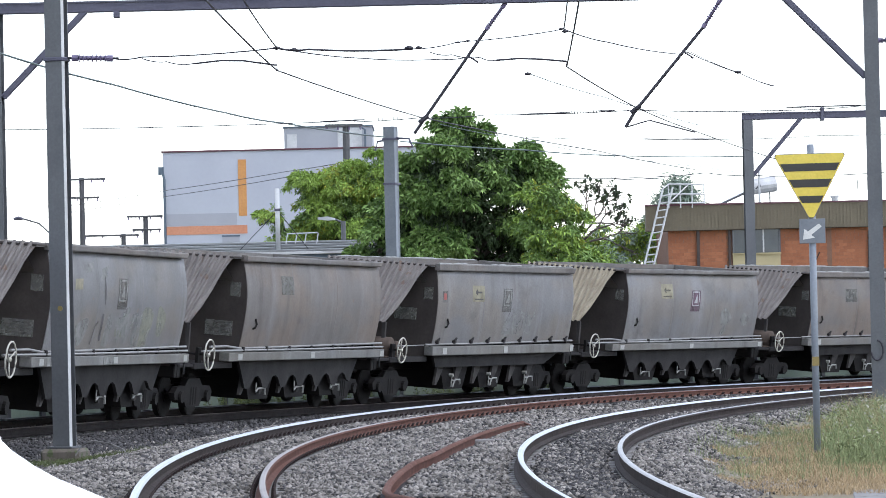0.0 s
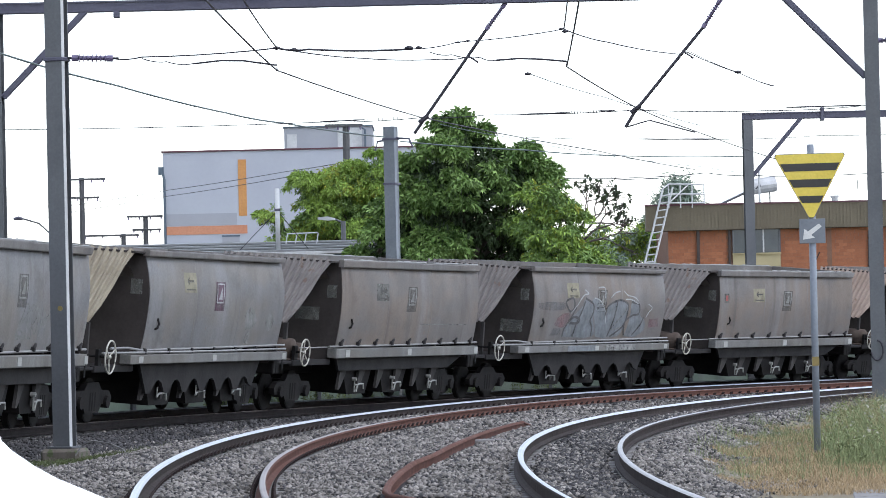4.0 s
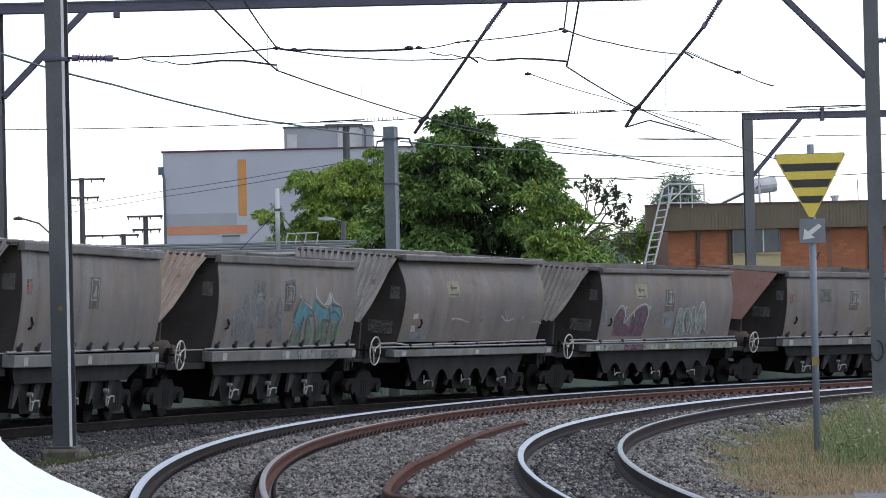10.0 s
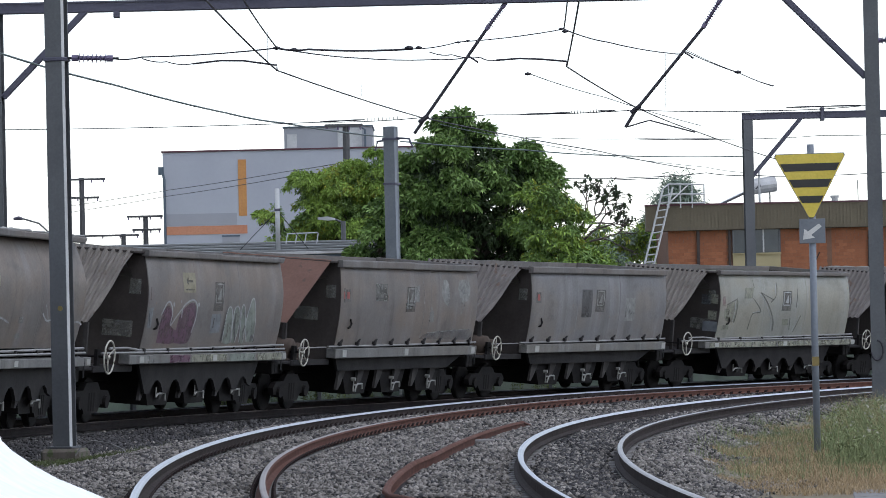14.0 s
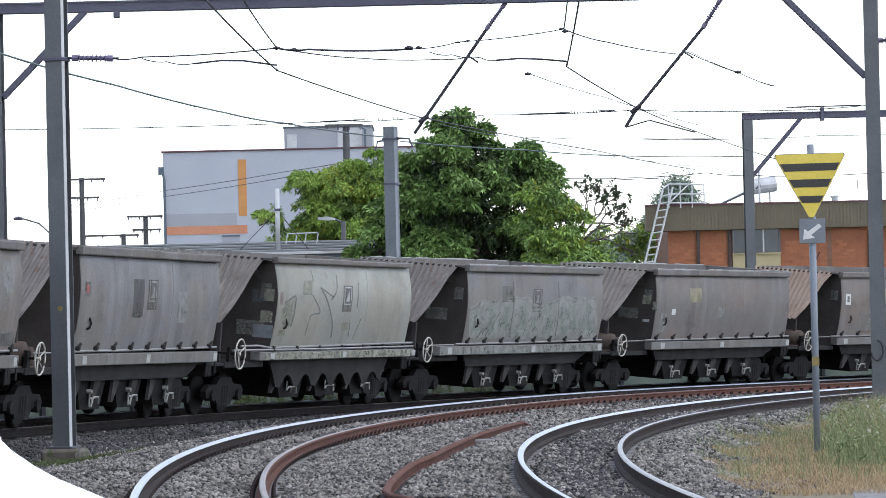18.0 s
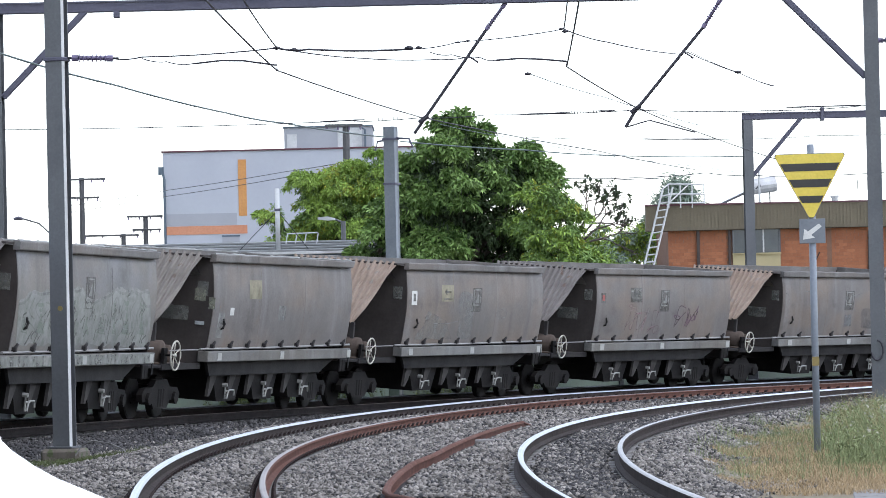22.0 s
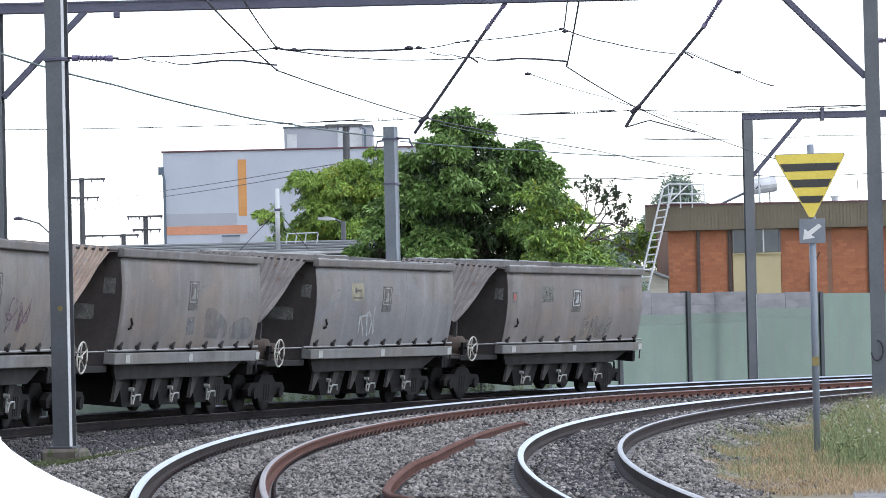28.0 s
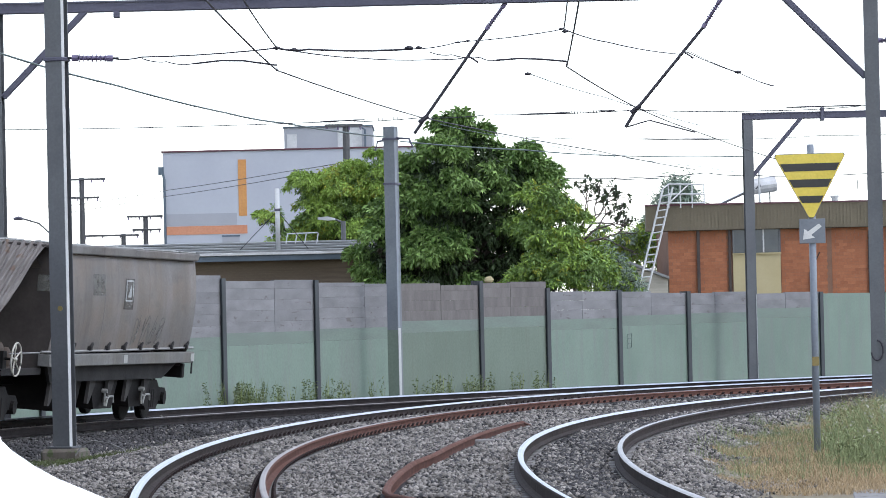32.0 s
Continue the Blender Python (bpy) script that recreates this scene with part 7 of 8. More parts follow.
def build_wagon(i):
    kind, paint, sheet, label, extras = SPECS[i]
    w = thing("coal_hopper_wagon", label, "railway wagon", group="coal train wagons")
    k = kind
    NOW.update(BUILDS["C" if i == 13 else k])
    hw, low = NOW["wheel"], NOW["low"]
    part("side_sheet", shared(("side_sheet", paint, k, 0), lambda: make_side(False), (M[paint],), True), None, w, "curved side sheet")
    part("side_sheet", shared(("side_sheet", paint, k, 1), lambda: make_side(True), (M[paint],), True), None, w)
    for u in (4.9, 7.9):
        part("weld_seam", shared(("weld_seam", paint, k, u), lambda u=u: make_seam(u), (M[paint],)), None, w)
    part("top_rim", shared(("top_rim", k), make_rim, (M["rim"],)), None, w, "grimy boxed top rim")
    part("top_plate", shared(("top_plate", k), make_top_plate, (M["end"],)), None, w)
    part("end_plate", shared(("end_plate_a", k), lambda: make_end(NOW["u0"] - 0.02, 0.03), (M["end"],)), None, w, "sooty dark end plate")
    part("end_plate", shared(("end_plate_b", k), lambda: make_end(NOW["u1"] - 0.03, 0.03), (M["end"],)), None, w)
    part("slope_sheet", shared(("slope_sheet", sheet, k, i == 10), lambda: make_slope(i == 10), (M[sheet],)), None, w, "smooth rust-red end sheet" if i == 10 else {"sheet_tan": "yellowed corrugated end sheet", "sheet_rust": "rusty corrugated end sheet", "sheet_buff": "buff-brown corrugated end sheet", "sheet_brown": "brownish corrugated end sheet", "sheet_pale": "pale corrugated end sheet"}.get(sheet, "grey corrugated end sheet"))
    for y in (-0.8, 0.8):
        part("end_post", shared(("end_post", low, y), lambda y=y: make_post(low, y), (M["strut"],)), None, w)
    part("hopper_floor", shared(("hopper_floor", k), make_hopper_floor, (M["rim"],)), None, w)
    part("deck", shared("deck", lambda: make_deck(k), (M["skirt"],)), None, w)
    for u in (-1.3, 11.5):
        part("headstock", shared(("headstock", u), lambda u=u: make_headstock(u), (M["under"],)), None, w)
    for far in (False, True):
        part("sill", shared(("sill", far, k, i == 13), lambda far=far: make_sill(far), (M["sill"],)), None, w, "grimy grey side sill")
    for lower in (False, True):
        part("brake_pipe", shared(("brake_pipe", k, lower), lambda lower=lower: make_pipe(k, lower), (M["pipe"],)), None, w)
    count = 9 if k == "B" else 7
    for n in range(count):
        hook = part("door_hook", shared(("door_hook", k), lambda: make_hook(k), (M["skirt"],)), None, w)
        hook.location = (2.05 + 8.9 * n / (count - 1) - MID, 0, 0)
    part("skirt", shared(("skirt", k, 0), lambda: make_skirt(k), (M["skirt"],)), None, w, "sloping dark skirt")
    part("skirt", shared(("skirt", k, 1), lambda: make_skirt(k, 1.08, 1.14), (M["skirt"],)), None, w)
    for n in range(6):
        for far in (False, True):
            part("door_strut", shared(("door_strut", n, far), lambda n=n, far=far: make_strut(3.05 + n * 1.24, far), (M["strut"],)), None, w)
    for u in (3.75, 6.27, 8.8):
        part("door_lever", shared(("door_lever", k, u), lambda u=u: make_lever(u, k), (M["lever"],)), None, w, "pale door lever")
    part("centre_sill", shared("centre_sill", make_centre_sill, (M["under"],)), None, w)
    part("handwheel", shared(("handwheel", hw), lambda: make_handwheel(hw), (M["wheel_paint"],), True), None, w, "cream handbrake wheel")
    part("handwheel_shaft", shared(("handwheel_shaft", hw), lambda: Shape().tube([(hw - MID, -1.26, 1.27), (hw - MID, -0.3, 1.27)], 0.025, 6).box((hw - 0.1 - MID, -1.1, 1.08), (hw + 0.1 - MID, -1.04, 1.4)), (M["under"],)), None, w)
    if k == "B" and i != 13:
        part("air_reservoir", shared(("air_reservoir", hw), lambda: make_tank(hw + 0.15), (M["tank"],), True), None, w, "brown air reservoir")
    for sg, u in ((-1, -1.62), (1, 11.72)):
        part("coupler", shared(("coupler", u), lambda sg=sg, u=u: make_coupler(sg, u), (M["under"],)), None, w)
    part("brake_hose", shared("brake_hose", lambda: Shape().tube([(11.55 - MID, -0.45, 0.85), (11.8 - MID, -0.5, 0.75), (11.85 - MID, -0.5, 0.5), (12.0 - MID, -0.45, 0.42)], 0.03, 6), (M["rubber"],)), None, w)
    part("step_iron", shared("step_iron", lambda: Shape().tube([(11.25 - MID, -1.3, 1.3), (11.42 - MID, -1.33, 1.25), (11.42 - MID, -1.33, 0.92)], 0.018, 5), (M["rubber"],)), None, w)
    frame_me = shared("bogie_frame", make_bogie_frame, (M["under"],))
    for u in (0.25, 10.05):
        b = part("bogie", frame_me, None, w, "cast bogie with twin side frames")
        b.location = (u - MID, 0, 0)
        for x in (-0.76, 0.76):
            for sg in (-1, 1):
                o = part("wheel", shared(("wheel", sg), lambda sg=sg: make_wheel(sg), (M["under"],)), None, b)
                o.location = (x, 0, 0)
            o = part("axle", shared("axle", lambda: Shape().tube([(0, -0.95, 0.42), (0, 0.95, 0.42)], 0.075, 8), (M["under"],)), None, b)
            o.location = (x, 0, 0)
    # plates on the sill
    lo, hi = NOW["sill_z"]
    for u in (NOW["sill"][0] + 0.55, 6.4, NOW["sill"][1] - 0.3):
        q = u + ((i * 7) % 5) * 0.05
        part("reflector", shared(("reflector", k, round(q, 2)), lambda q=q: Shape().box((q - 0.13 - MID, -1.351, lo + 0.03), (q + 0.13 - MID, -1.34, hi - 0.03)), (M["reflector"],)), None, w, "pale reflector patch")
    # graffiti run over onto the sill
    for n, (a, b, mat) in enumerate({13: ((0.4, 4.8, "tag_silver"), (4.8, 8.0, "tag_silver"), (8.0, 11.4, "tag_silver")), 5: ((4.4, 6.4, "tag_grey"), (7.0, 9.2, "tag_pale")), 7: ((6.2, 7.0, "tag_grey"), (7.3, 8.6, "tag_pale"), (9.0, 10.2, "tag_blue")),
                                     9: ((1.9, 2.6, "tag_pale"), (3.6, 4.9, "tag_plum"), (5.0, 7.4, "tag_cream"), (7.6, 9.4, "tag_mint_pale"), (9.6, 11.4, "tag_cream")), 12: ((1.4, 6.0, "tag_cream"), (6.1, 11.5, "tag_cream")), 0: ((2.0, 3.4, "tag_pale"), (5.6, 6.3, "tag_pale"))}.get(i, ())):
        part("sill_paint", Shape().box((a - MID, -1.345, lo + 0.016), (b - MID, -1.3405, hi - 0.016)), M[mat], w, "spray paint run over the sill")
    # placard with an arrow, emblem board, data plates
    if i not in (12, 0, 11, 17):
        pm = "placard" if i % 3 != 1 else "plate"
        up = 0.0 if k == "B" else 0.1
        pl = part("placard", shared(("placard", pm, k), lambda: side_patch(4.07, 4.88, 2.38 + up, 2.76 + up), (M[pm],)), None, w, "faded placard" if pm == "plate" else "yellow arrow placard")
        if i not in (1, 14):
            def arrow():
                sh = Shape()
                stroke(sh, [(4.70, 2.60 + up), (4.33, 2.60 + up)], 0.022, 0.011)
                stroke(sh, [(4.28, 2.60 + up), (4.41, 2.66 + up)], 0.02, 0.011)
                stroke(sh, [(4.28, 2.60 + up), (4.41, 2.54 + up)], 0.02, 0.011)
                stroke(sh, [(4.2, 2.44 + up), (4.78, 2.44 + up)], 0.014, 0.011)
                return sh
            part("arrow", shared(("arrow", k, i % 2), arrow, (M["ink_soft" if i % 2 else "ink"],)), None, pl)
    if i not in (1, 14, 8):
        def mark_base():
            return side_patch(6.12, 6.76, 2.14, 2.70, 0.006, 0.15)

        def mark_white():
            sh = Shape()
            stroke(sh, [(6.22, 2.30), (6.28, 2.66), (6.74, 2.66), (6.68, 2.30), (6.22, 2.30)], 0.016, 0.011)
            sh.add([on_side(6.34, 2.36, 0.012), on_side(6.58, 2.36, 0.012), on_side(6.58, 2.60, 0.012)], [(0, 1, 2)])
            return sh
        em = part("emblem", shared(("emblem", k, i == 3), mark_base, (M["tag_plum" if i == 3 else "ink_soft"],)), None, w, "faded emblem board")
        part("emblem_border", shared(("emblem_border", k, i in (3, 19, 12)), mark_white, (M["tag_white" if i in (3, 19, 12) else "tag_pale"],)), None, em)
    part("data_plate", shared(("data_plate", 0, k), lambda: end_plate_patch(NOW["u0"] - 0.021, -1.22, -1.0, 2.42, 2.70), (M["plate"],)), None, w, "pale data plate")
    if i % 4 != 3:
        d = part("data_plate", shared(("data_plate", 1, k), lambda: end_plate_patch(NOW["u0"] - 0.021, -1.1, -0.52, 1.62, 1.92) if k != "B" else end_plate_patch(NOW["u0"] - 0.021, -0.85, -0.3, 1.92, 2.2), (M["plate"],)), None, w, "faded data plate")
        if k != "B":
            for n in range(4):
                z = 1.68 + n * 0.068
                part("text_bar", shared(("text_bar", k, n), lambda z=z: Shape().box((NOW["u0"] - 0.036 - MID, -1.06, z), (NOW["u0"] - 0.033 - MID, -0.56 - 0.1 * (n % 2), z + 0.025)), (M["ink_soft"],)), None, d)
    # notices pasted on the sooty end plates
    for y0, y1, z0, z1, mat in {12: ((-1.3, -1.08, 2.34, 2.59, 'tag_cream'), (-1.1, -0.82, 2.3, 2.57, 'tag_blue'), (-1.29, -1.03, 1.9, 2.14, 'tag_cream'), (-1.32, -0.89, 1.58, 1.85, 'tag_grey')),
                               14: ((-1.19, -0.96, 2.32, 2.56, 'tag_cream'), (-1.39, -1.26, 2.17, 2.4, 'tag_cream'), (-1.19, -1.0, 1.85, 1.92, 'tag_white'))}.get(i, ()):
        part("notice", end_plate_patch(NOW["u0"] - 0.034, y0, y1, z0, z1, 0.004), M[mat], w, "pasted notice on the end plate")
    part("grab_iron", shared(("grab_iron", k), lambda: Shape().tube([on_side(2.46, 1.78, 0.0), on_side(2.46, 1.80, 0.05), on_side(2.52, 1.88, 0.05), on_side(2.54, 1.98, 0.0)], 0.024, 6), (M["under"],)), None, w, "dark grab iron")
    if i in (2, 4, 6, 8, 13, 14, 18, 19):
        def spill():
            r = random.Random(17)
            sh = Shape()
            for y in (-1.27, 1.27):
                pts, rad = [], []
                for n in range(34):
                    pts.append((NOW["u0"] + 0.1 + (NOW["u1"] - NOW["u0"] - 0.2) * n / 33 - MID, y + r.uniform(-0.02, 0.02), NOW["rim"]))
                    rad.append(r.choice((0.008, 0.015, 0.022, 0.032)))
                sh.tube(pts, rad, 5)
            return sh
        part("rim_spillage", shared(("rim_spillage", k), spill, (M["lever"],)), None, w, "pale dust caked on the rim")
    # painted extras
    def spray(name, sh, mat, lab=""):
        for q in sh if isinstance(sh, list) else [sh]:
            part(name, q, M[mat], w, lab)
    def line(name, mat, pts, width):
        sh = Shape()
        stroke(sh, curve_pts(pts, 5) if len(pts) > 2 else pts, width * 0.8, 0.011)
        spray(name, sh, mat)

    def fill(name, mat, pts):
        cu, cz = sum(p[0] for p in pts) / len(pts), sum(p[1] for p in pts) / len(pts)
        edge = curve_pts(list(pts) + [pts[0]], 4) if len(pts) > 4 else list(pts) + [pts[0]]
        spray(name, Shape().grid([[on_side(cu + (a - cu) * q, cz + (b - cz) * q, 0.006) for a, b in edge] for q in (0.0, 0.25, 0.5, 0.75, 1.0)]), mat)
    for e in extras:
        if e == "redmark":
            spray("route_mark", side_patch(2.1, 2.42, 2.36, 2.62), "plate", "pale mark with red core")
            spray("route_mark_core", side_patch(2.18, 2.34, 2.42, 2.57, 0.009), "red_mark")
        elif e == "oval":
            spray("oval_mark", side_patch(2.1, 2.45, 2.3, 2.62), "white", "white oval mark plate")
            spray("oval_core", side_patch(2.2, 2.35, 2.38, 2.55, 0.009), "ink_soft")
        elif e == "patches":
            fill("paint_patch", "tag_cream", [(8.02, 1.46), (7.92, 1.95), (8.11, 2.18), (8.67, 2.13), (8.75, 1.88), (8.57, 1.63), (8.51, 1.46)])
            fill("paint_patch", "tag_cream", [(9.13, 1.68), (9.03, 1.99), (9.15, 2.22), (9.65, 2.05), (9.66, 1.84), (9.41, 1.63)])
            fill("paint_patch", "tag_pale", [(6.66, 1.74), (6.60, 2.05), (7.02, 2.19), (7.08, 1.98), (7.10, 1.71)])
            fill("paint_patch", "tag_blue", [(7.34, 1.71), (7.25, 2.05), (7.66, 2.09), (7.78, 1.78)])
            fill("paint_patch", "tag_cream", [(6.28, 1.64), (6.22, 1.78), (6.67, 1.79), (6.75, 1.63)])
            fill("paint_patch", "tag_pale", [(6.22, 1.81), (6.20, 2.00), (6.53, 2.00), (6.62, 1.82)])
            line("scuff", "tag_dark", [(5.29, 1.57), (5.26, 1.84), (5.29, 2.05)], 0.05)
            line("scuff", "tag_dark", [(5.30, 2.22), (5.31, 2.49), (5.28, 2.72)], 0.02)
            line("scuff", "ink_soft", [(4.73, 1.51), (4.85, 1.81), (5.02, 1.91)], 0.03)
            fill("paint_patch", "tag_pale", [(3.64, 1.51), (3.62, 1.84), (4.25, 1.98), (4.44, 1.88), (4.12, 1.51)])
            fill("paint_patch", "tag_pale", [(5.48, 1.49), (5.60, 1.98), (5.94, 2.05), (5.92, 1.71), (5.87, 1.47)])
            fill("paint_patch", "tag_pale", [(4.06, 2.77), (4.26, 2.93), (4.65, 2.97), (4.56, 2.81)])
            fill("paint_patch", "tag_pale", [(4.99, 2.62), (5.14, 2.85), (5.61, 2.92), (5.45, 2.72)])
            fill("placard", "placard", [(3.32, 2.47), (3.39, 2.66), (3.87, 2.67), (3.82, 2.48)])
            fill("rubbed_panel", "ink_soft", [(6.16, 2.17), (6.18, 2.32), (6.81, 2.33), (6.80, 2.18)])
        elif e == "scuffs":
            spray("scuff", scrawl(6.4, 8.0, 1.5, 2.1, 3, 5, 0.03), "tag_pale")
        elif e == "faint":
            spray("scuff", scrawl(6.2, 8.6, 1.6, 2.2, 3, 61 + i, 0.016), "tag_pale", "faint scratched scrawl")
        elif e == "smear":
            for n, (a, b, c, d, m) in enumerate(((8.3, 9.1, 1.7, 2.25, "tag_pale"), (8.5, 8.9, 1.45, 1.75, "tag_pale"), (9.9, 10.5, 1.7, 2.1, "tag_pale"))):
                f, _ = bubble(a, b, c, d, 1, 70 + n)
                spray("paint_smear", f, m, "pale washed paint smear")
        elif e == "line":
            sh = Shape()
            stroke(sh, [(7.2, 1.86), (10.6, 1.84)], 0.013)
            spray("chalk_line", sh, "tag_pale")
        elif e == "big":
            fill("paint_cloud", "tag_blue", [(2.15, 2.35), (2.97, 2.39), (3.94, 2.36), (3.87, 2.20), (2.91, 2.18), (2.24, 2.23)])
            fill("paint_cloud", "tag_pink", [(3.34, 1.81), (3.58, 2.03), (4.20, 2.12), (4.37, 1.92), (3.93, 1.75)])
            fill("paint_cloud", "tag_blue", [(3.17, 1.55), (3.33, 1.74), (3.82, 1.73), (3.89, 1.55)])
            fill("paint_cloud", "tag_pink", [(10.01, 1.72), (10.00, 1.94), (10.69, 1.96), (10.77, 1.74)])
            fill("graffiti_fill", "tag_grey", [(4.03, 1.52), (4.06, 1.73), (4.37, 1.96), (5.08, 2.26), (5.29, 2.45), (5.84, 2.26), (5.97, 1.92), (6.10, 1.51)])
            fill("graffiti_fill", "tag_grey", [(6.29, 1.51), (6.06, 1.92), (5.75, 2.34), (5.92, 2.49), (6.31, 2.43), (6.74, 2.11), (7.14, 1.50)])
            fill("graffiti_fill", "tag_grey", [(7.20, 1.50), (6.84, 2.04), (6.99, 2.30), (7.69, 2.46), (8.31, 2.33), (8.30, 1.92), (7.97, 1.53)])
            fill("graffiti_fill", "tag_grey", [(8.34, 1.50), (8.51, 1.80), (8.57, 2.08), (8.60, 2.37), (9.10, 2.33), (9.32, 2.04), (9.66, 1.92), (9.76, 1.68), (9.22, 1.49)])
            line("graffiti_line", "tag_dark", [(5.29, 2.41), (5.11, 2.18), (4.81, 1.81), (4.71, 1.51)], 0.034)
            line("graffiti_line", "tag_dark", [(5.31, 2.48), (5.84, 2.34), (5.89, 2.13), (5.75, 1.92), (5.95, 1.73), (5.97, 1.51)], 0.034)
            line("graffiti_line", "tag_dark", [(6.74, 2.04), (6.89, 2.28), (7.69, 2.44), (8.31, 2.34), (8.35, 2.16), (8.13, 1.77), (7.34, 1.50)], 0.034)
            line("graffiti_line", "tag_dark", [(7.56, 2.43), (7.41, 1.96), (7.14, 1.50)], 0.034)
            line("graffiti_line", "tag_dark", [(8.57, 2.39), (9.13, 2.33), (9.16, 2.09), (8.70, 2.04), (8.23, 1.87), (8.31, 1.53)], 0.034)
            line("graffiti_line", "tag_dark", [(9.55, 2.00), (9.40, 1.80), (8.92, 1.53)], 0.034)
            line("graffiti_line", "tag_dark", [(3.99, 2.42), (4.44, 2.48), (4.56, 2.26), (4.31, 2.15), (4.01, 2.33), (3.99, 2.42)], 0.034)
            line("graffiti_line", "tag_dark", [(4.27, 1.92), (4.63, 2.01), (4.99, 1.96), (4.90, 1.86), (4.38, 1.86)], 0.04)
            line("graffiti_line", "tag_dark", [(4.71, 2.26), (4.37, 1.96), (4.06, 1.73), (4.01, 1.52)], 0.034)
            line("graffiti_line", "tag_white", [(5.26, 2.70), (5.50, 2.60), (5.16, 2.55), (4.70, 2.28), (4.37, 2.11)], 0.02)
            line("graffiti_line", "tag_white", [(7.09, 2.50), (7.39, 2.62), (7.78, 2.67)], 0.02)
            line("graffiti_line", "tag_white", [(8.04, 2.67), (8.29, 2.57), (8.83, 2.51), (9.11, 2.40)], 0.02)
            line("graffiti_line", "tag_white", [(8.15, 2.46), (8.59, 2.45), (9.07, 2.35)], 0.02)
            line("graffiti_line", "tag_white", [(9.82, 2.34), (10.13, 2.24), (9.90, 2.12), (9.73, 1.98)], 0.02)
            line("graffiti_line", "tag_white", [(5.92, 2.49), (6.34, 2.42), (6.72, 2.15), (6.85, 1.81)], 0.02)
            line("graffiti_line", "tag_pale", [(4.38, 1.55), (4.07, 1.77), (4.35, 1.85), (4.65, 1.54)], 0.02)
            line("graffiti_line", "tag_pale", [(7.96, 1.73), (7.32, 1.69), (8.12, 2.12), (8.26, 2.29)], 0.02)
            line("graffiti_line", "tag_white", [(6.23, 2.75), (6.68, 2.75), (6.67, 2.49)], 0.02)
        elif e == "teal":
            fill("graffiti_fill", "tag_haze", [(2.94, 1.51), (2.82, 2.03), (2.95, 2.18), (3.16, 2.20), (3.48, 2.07), (3.86, 1.51)])
            fill("graffiti_fill", "tag_haze", [(3.71, 1.81), (3.35, 2.22), (3.53, 2.52), (3.86, 2.22), (4.02, 1.81)])
            fill("graffiti_fill", "tag_haze", [(4.38, 1.92), (4.19, 2.26), (4.35, 2.44), (4.70, 2.42), (4.85, 2.23), (4.99, 1.80)])
            fill("graffiti_fill", "tag_haze", [(5.17, 1.84), (5.09, 2.27), (5.19, 2.39), (5.39, 2.27), (5.61, 1.84)])
            fill("graffiti_fill", "tag_haze", [(5.84, 1.53), (5.60, 2.00), (5.66, 2.39), (5.96, 2.33), (6.31, 1.57)])
            fill("graffiti_fill", "tag_haze", [(3.95, 1.51), (3.87, 1.84), (4.01, 1.98), (4.25, 1.84), (4.48, 1.50)])
            line("graffiti_line", "tag_pale", [(3.08, 1.54), (2.83, 2.03), (2.95, 2.18), (3.19, 2.20), (3.48, 2.06), (3.70, 1.73)], 0.028)
            line("graffiti_line", "tag_pale", [(3.34, 2.22), (3.37, 2.45), (3.53, 2.53), (3.74, 2.45), (3.86, 2.22), (3.92, 1.96)], 0.028)
            line("graffiti_line", "tag_pale", [(3.90, 2.26), (3.96, 2.41), (4.16, 2.42)], 0.028)
            line("graffiti_line", "tag_pale", [(4.36, 1.96), (4.18, 2.26), (4.34, 2.38), (4.61, 2.37), (4.82, 2.26), (4.96, 1.88)], 0.028)
            line("graffiti_line", "tag_pale", [(4.21, 2.39), (4.38, 2.47), (4.68, 2.46), (4.84, 2.36)], 0.028)
            line("graffiti_line", "tag_pale", [(5.09, 2.27), (5.10, 2.38), (5.29, 2.38), (5.39, 2.26), (5.47, 2.00)], 0.028)
            line("graffiti_line", "tag_pale", [(5.47, 2.35), (5.72, 2.41), (5.96, 2.34)], 0.028)
            line("graffiti_line", "tag_pale", [(5.61, 1.98), (5.77, 2.06), (6.05, 1.95), (6.25, 1.65)], 0.028)
            line("graffiti_line", "tag_pale", [(3.89, 1.81), (4.01, 1.98), (4.27, 1.84)], 0.028)
            line("graffiti_line", "ink_soft", [(3.57, 1.96), (3.77, 1.73), (3.92, 1.98)], 0.016)
            line("graffiti_line", "ink_soft", [(5.27, 1.84), (5.44, 1.80), (5.60, 1.86)], 0.03)
            line("graffiti_line", "ink_soft", [(4.44, 1.80), (4.73, 1.84)], 0.02)
            fill("graffiti_fill", "tag_teal", [(6.93, 2.04), (6.96, 2.20), (7.29, 2.24), (7.54, 2.00), (7.39, 1.80), (7.10, 1.80)])
            fill("graffiti_fill", "tag_teal", [(7.28, 2.39), (7.69, 2.32), (8.10, 2.14), (7.94, 2.01), (7.44, 2.05)])
            fill("graffiti_fill", "tag_teal", [(8.21, 2.40), (8.66, 2.32), (8.85, 2.15), (8.29, 2.12), (8.14, 2.24)])
            fill("graffiti_fill", "tag_teal", [(8.46, 2.12), (9.21, 2.22), (9.44, 1.95), (8.68, 1.93)])
            fill("graffiti_fill", "tag_teal", [(9.33, 2.28), (10.04, 2.24), (10.26, 2.04), (10.19, 1.90), (9.54, 2.02)])
            fill("graffiti_fill", "tag_mint", [(6.93, 1.48), (7.10, 1.80), (7.47, 1.98), (7.56, 1.68), (7.45, 1.45)])
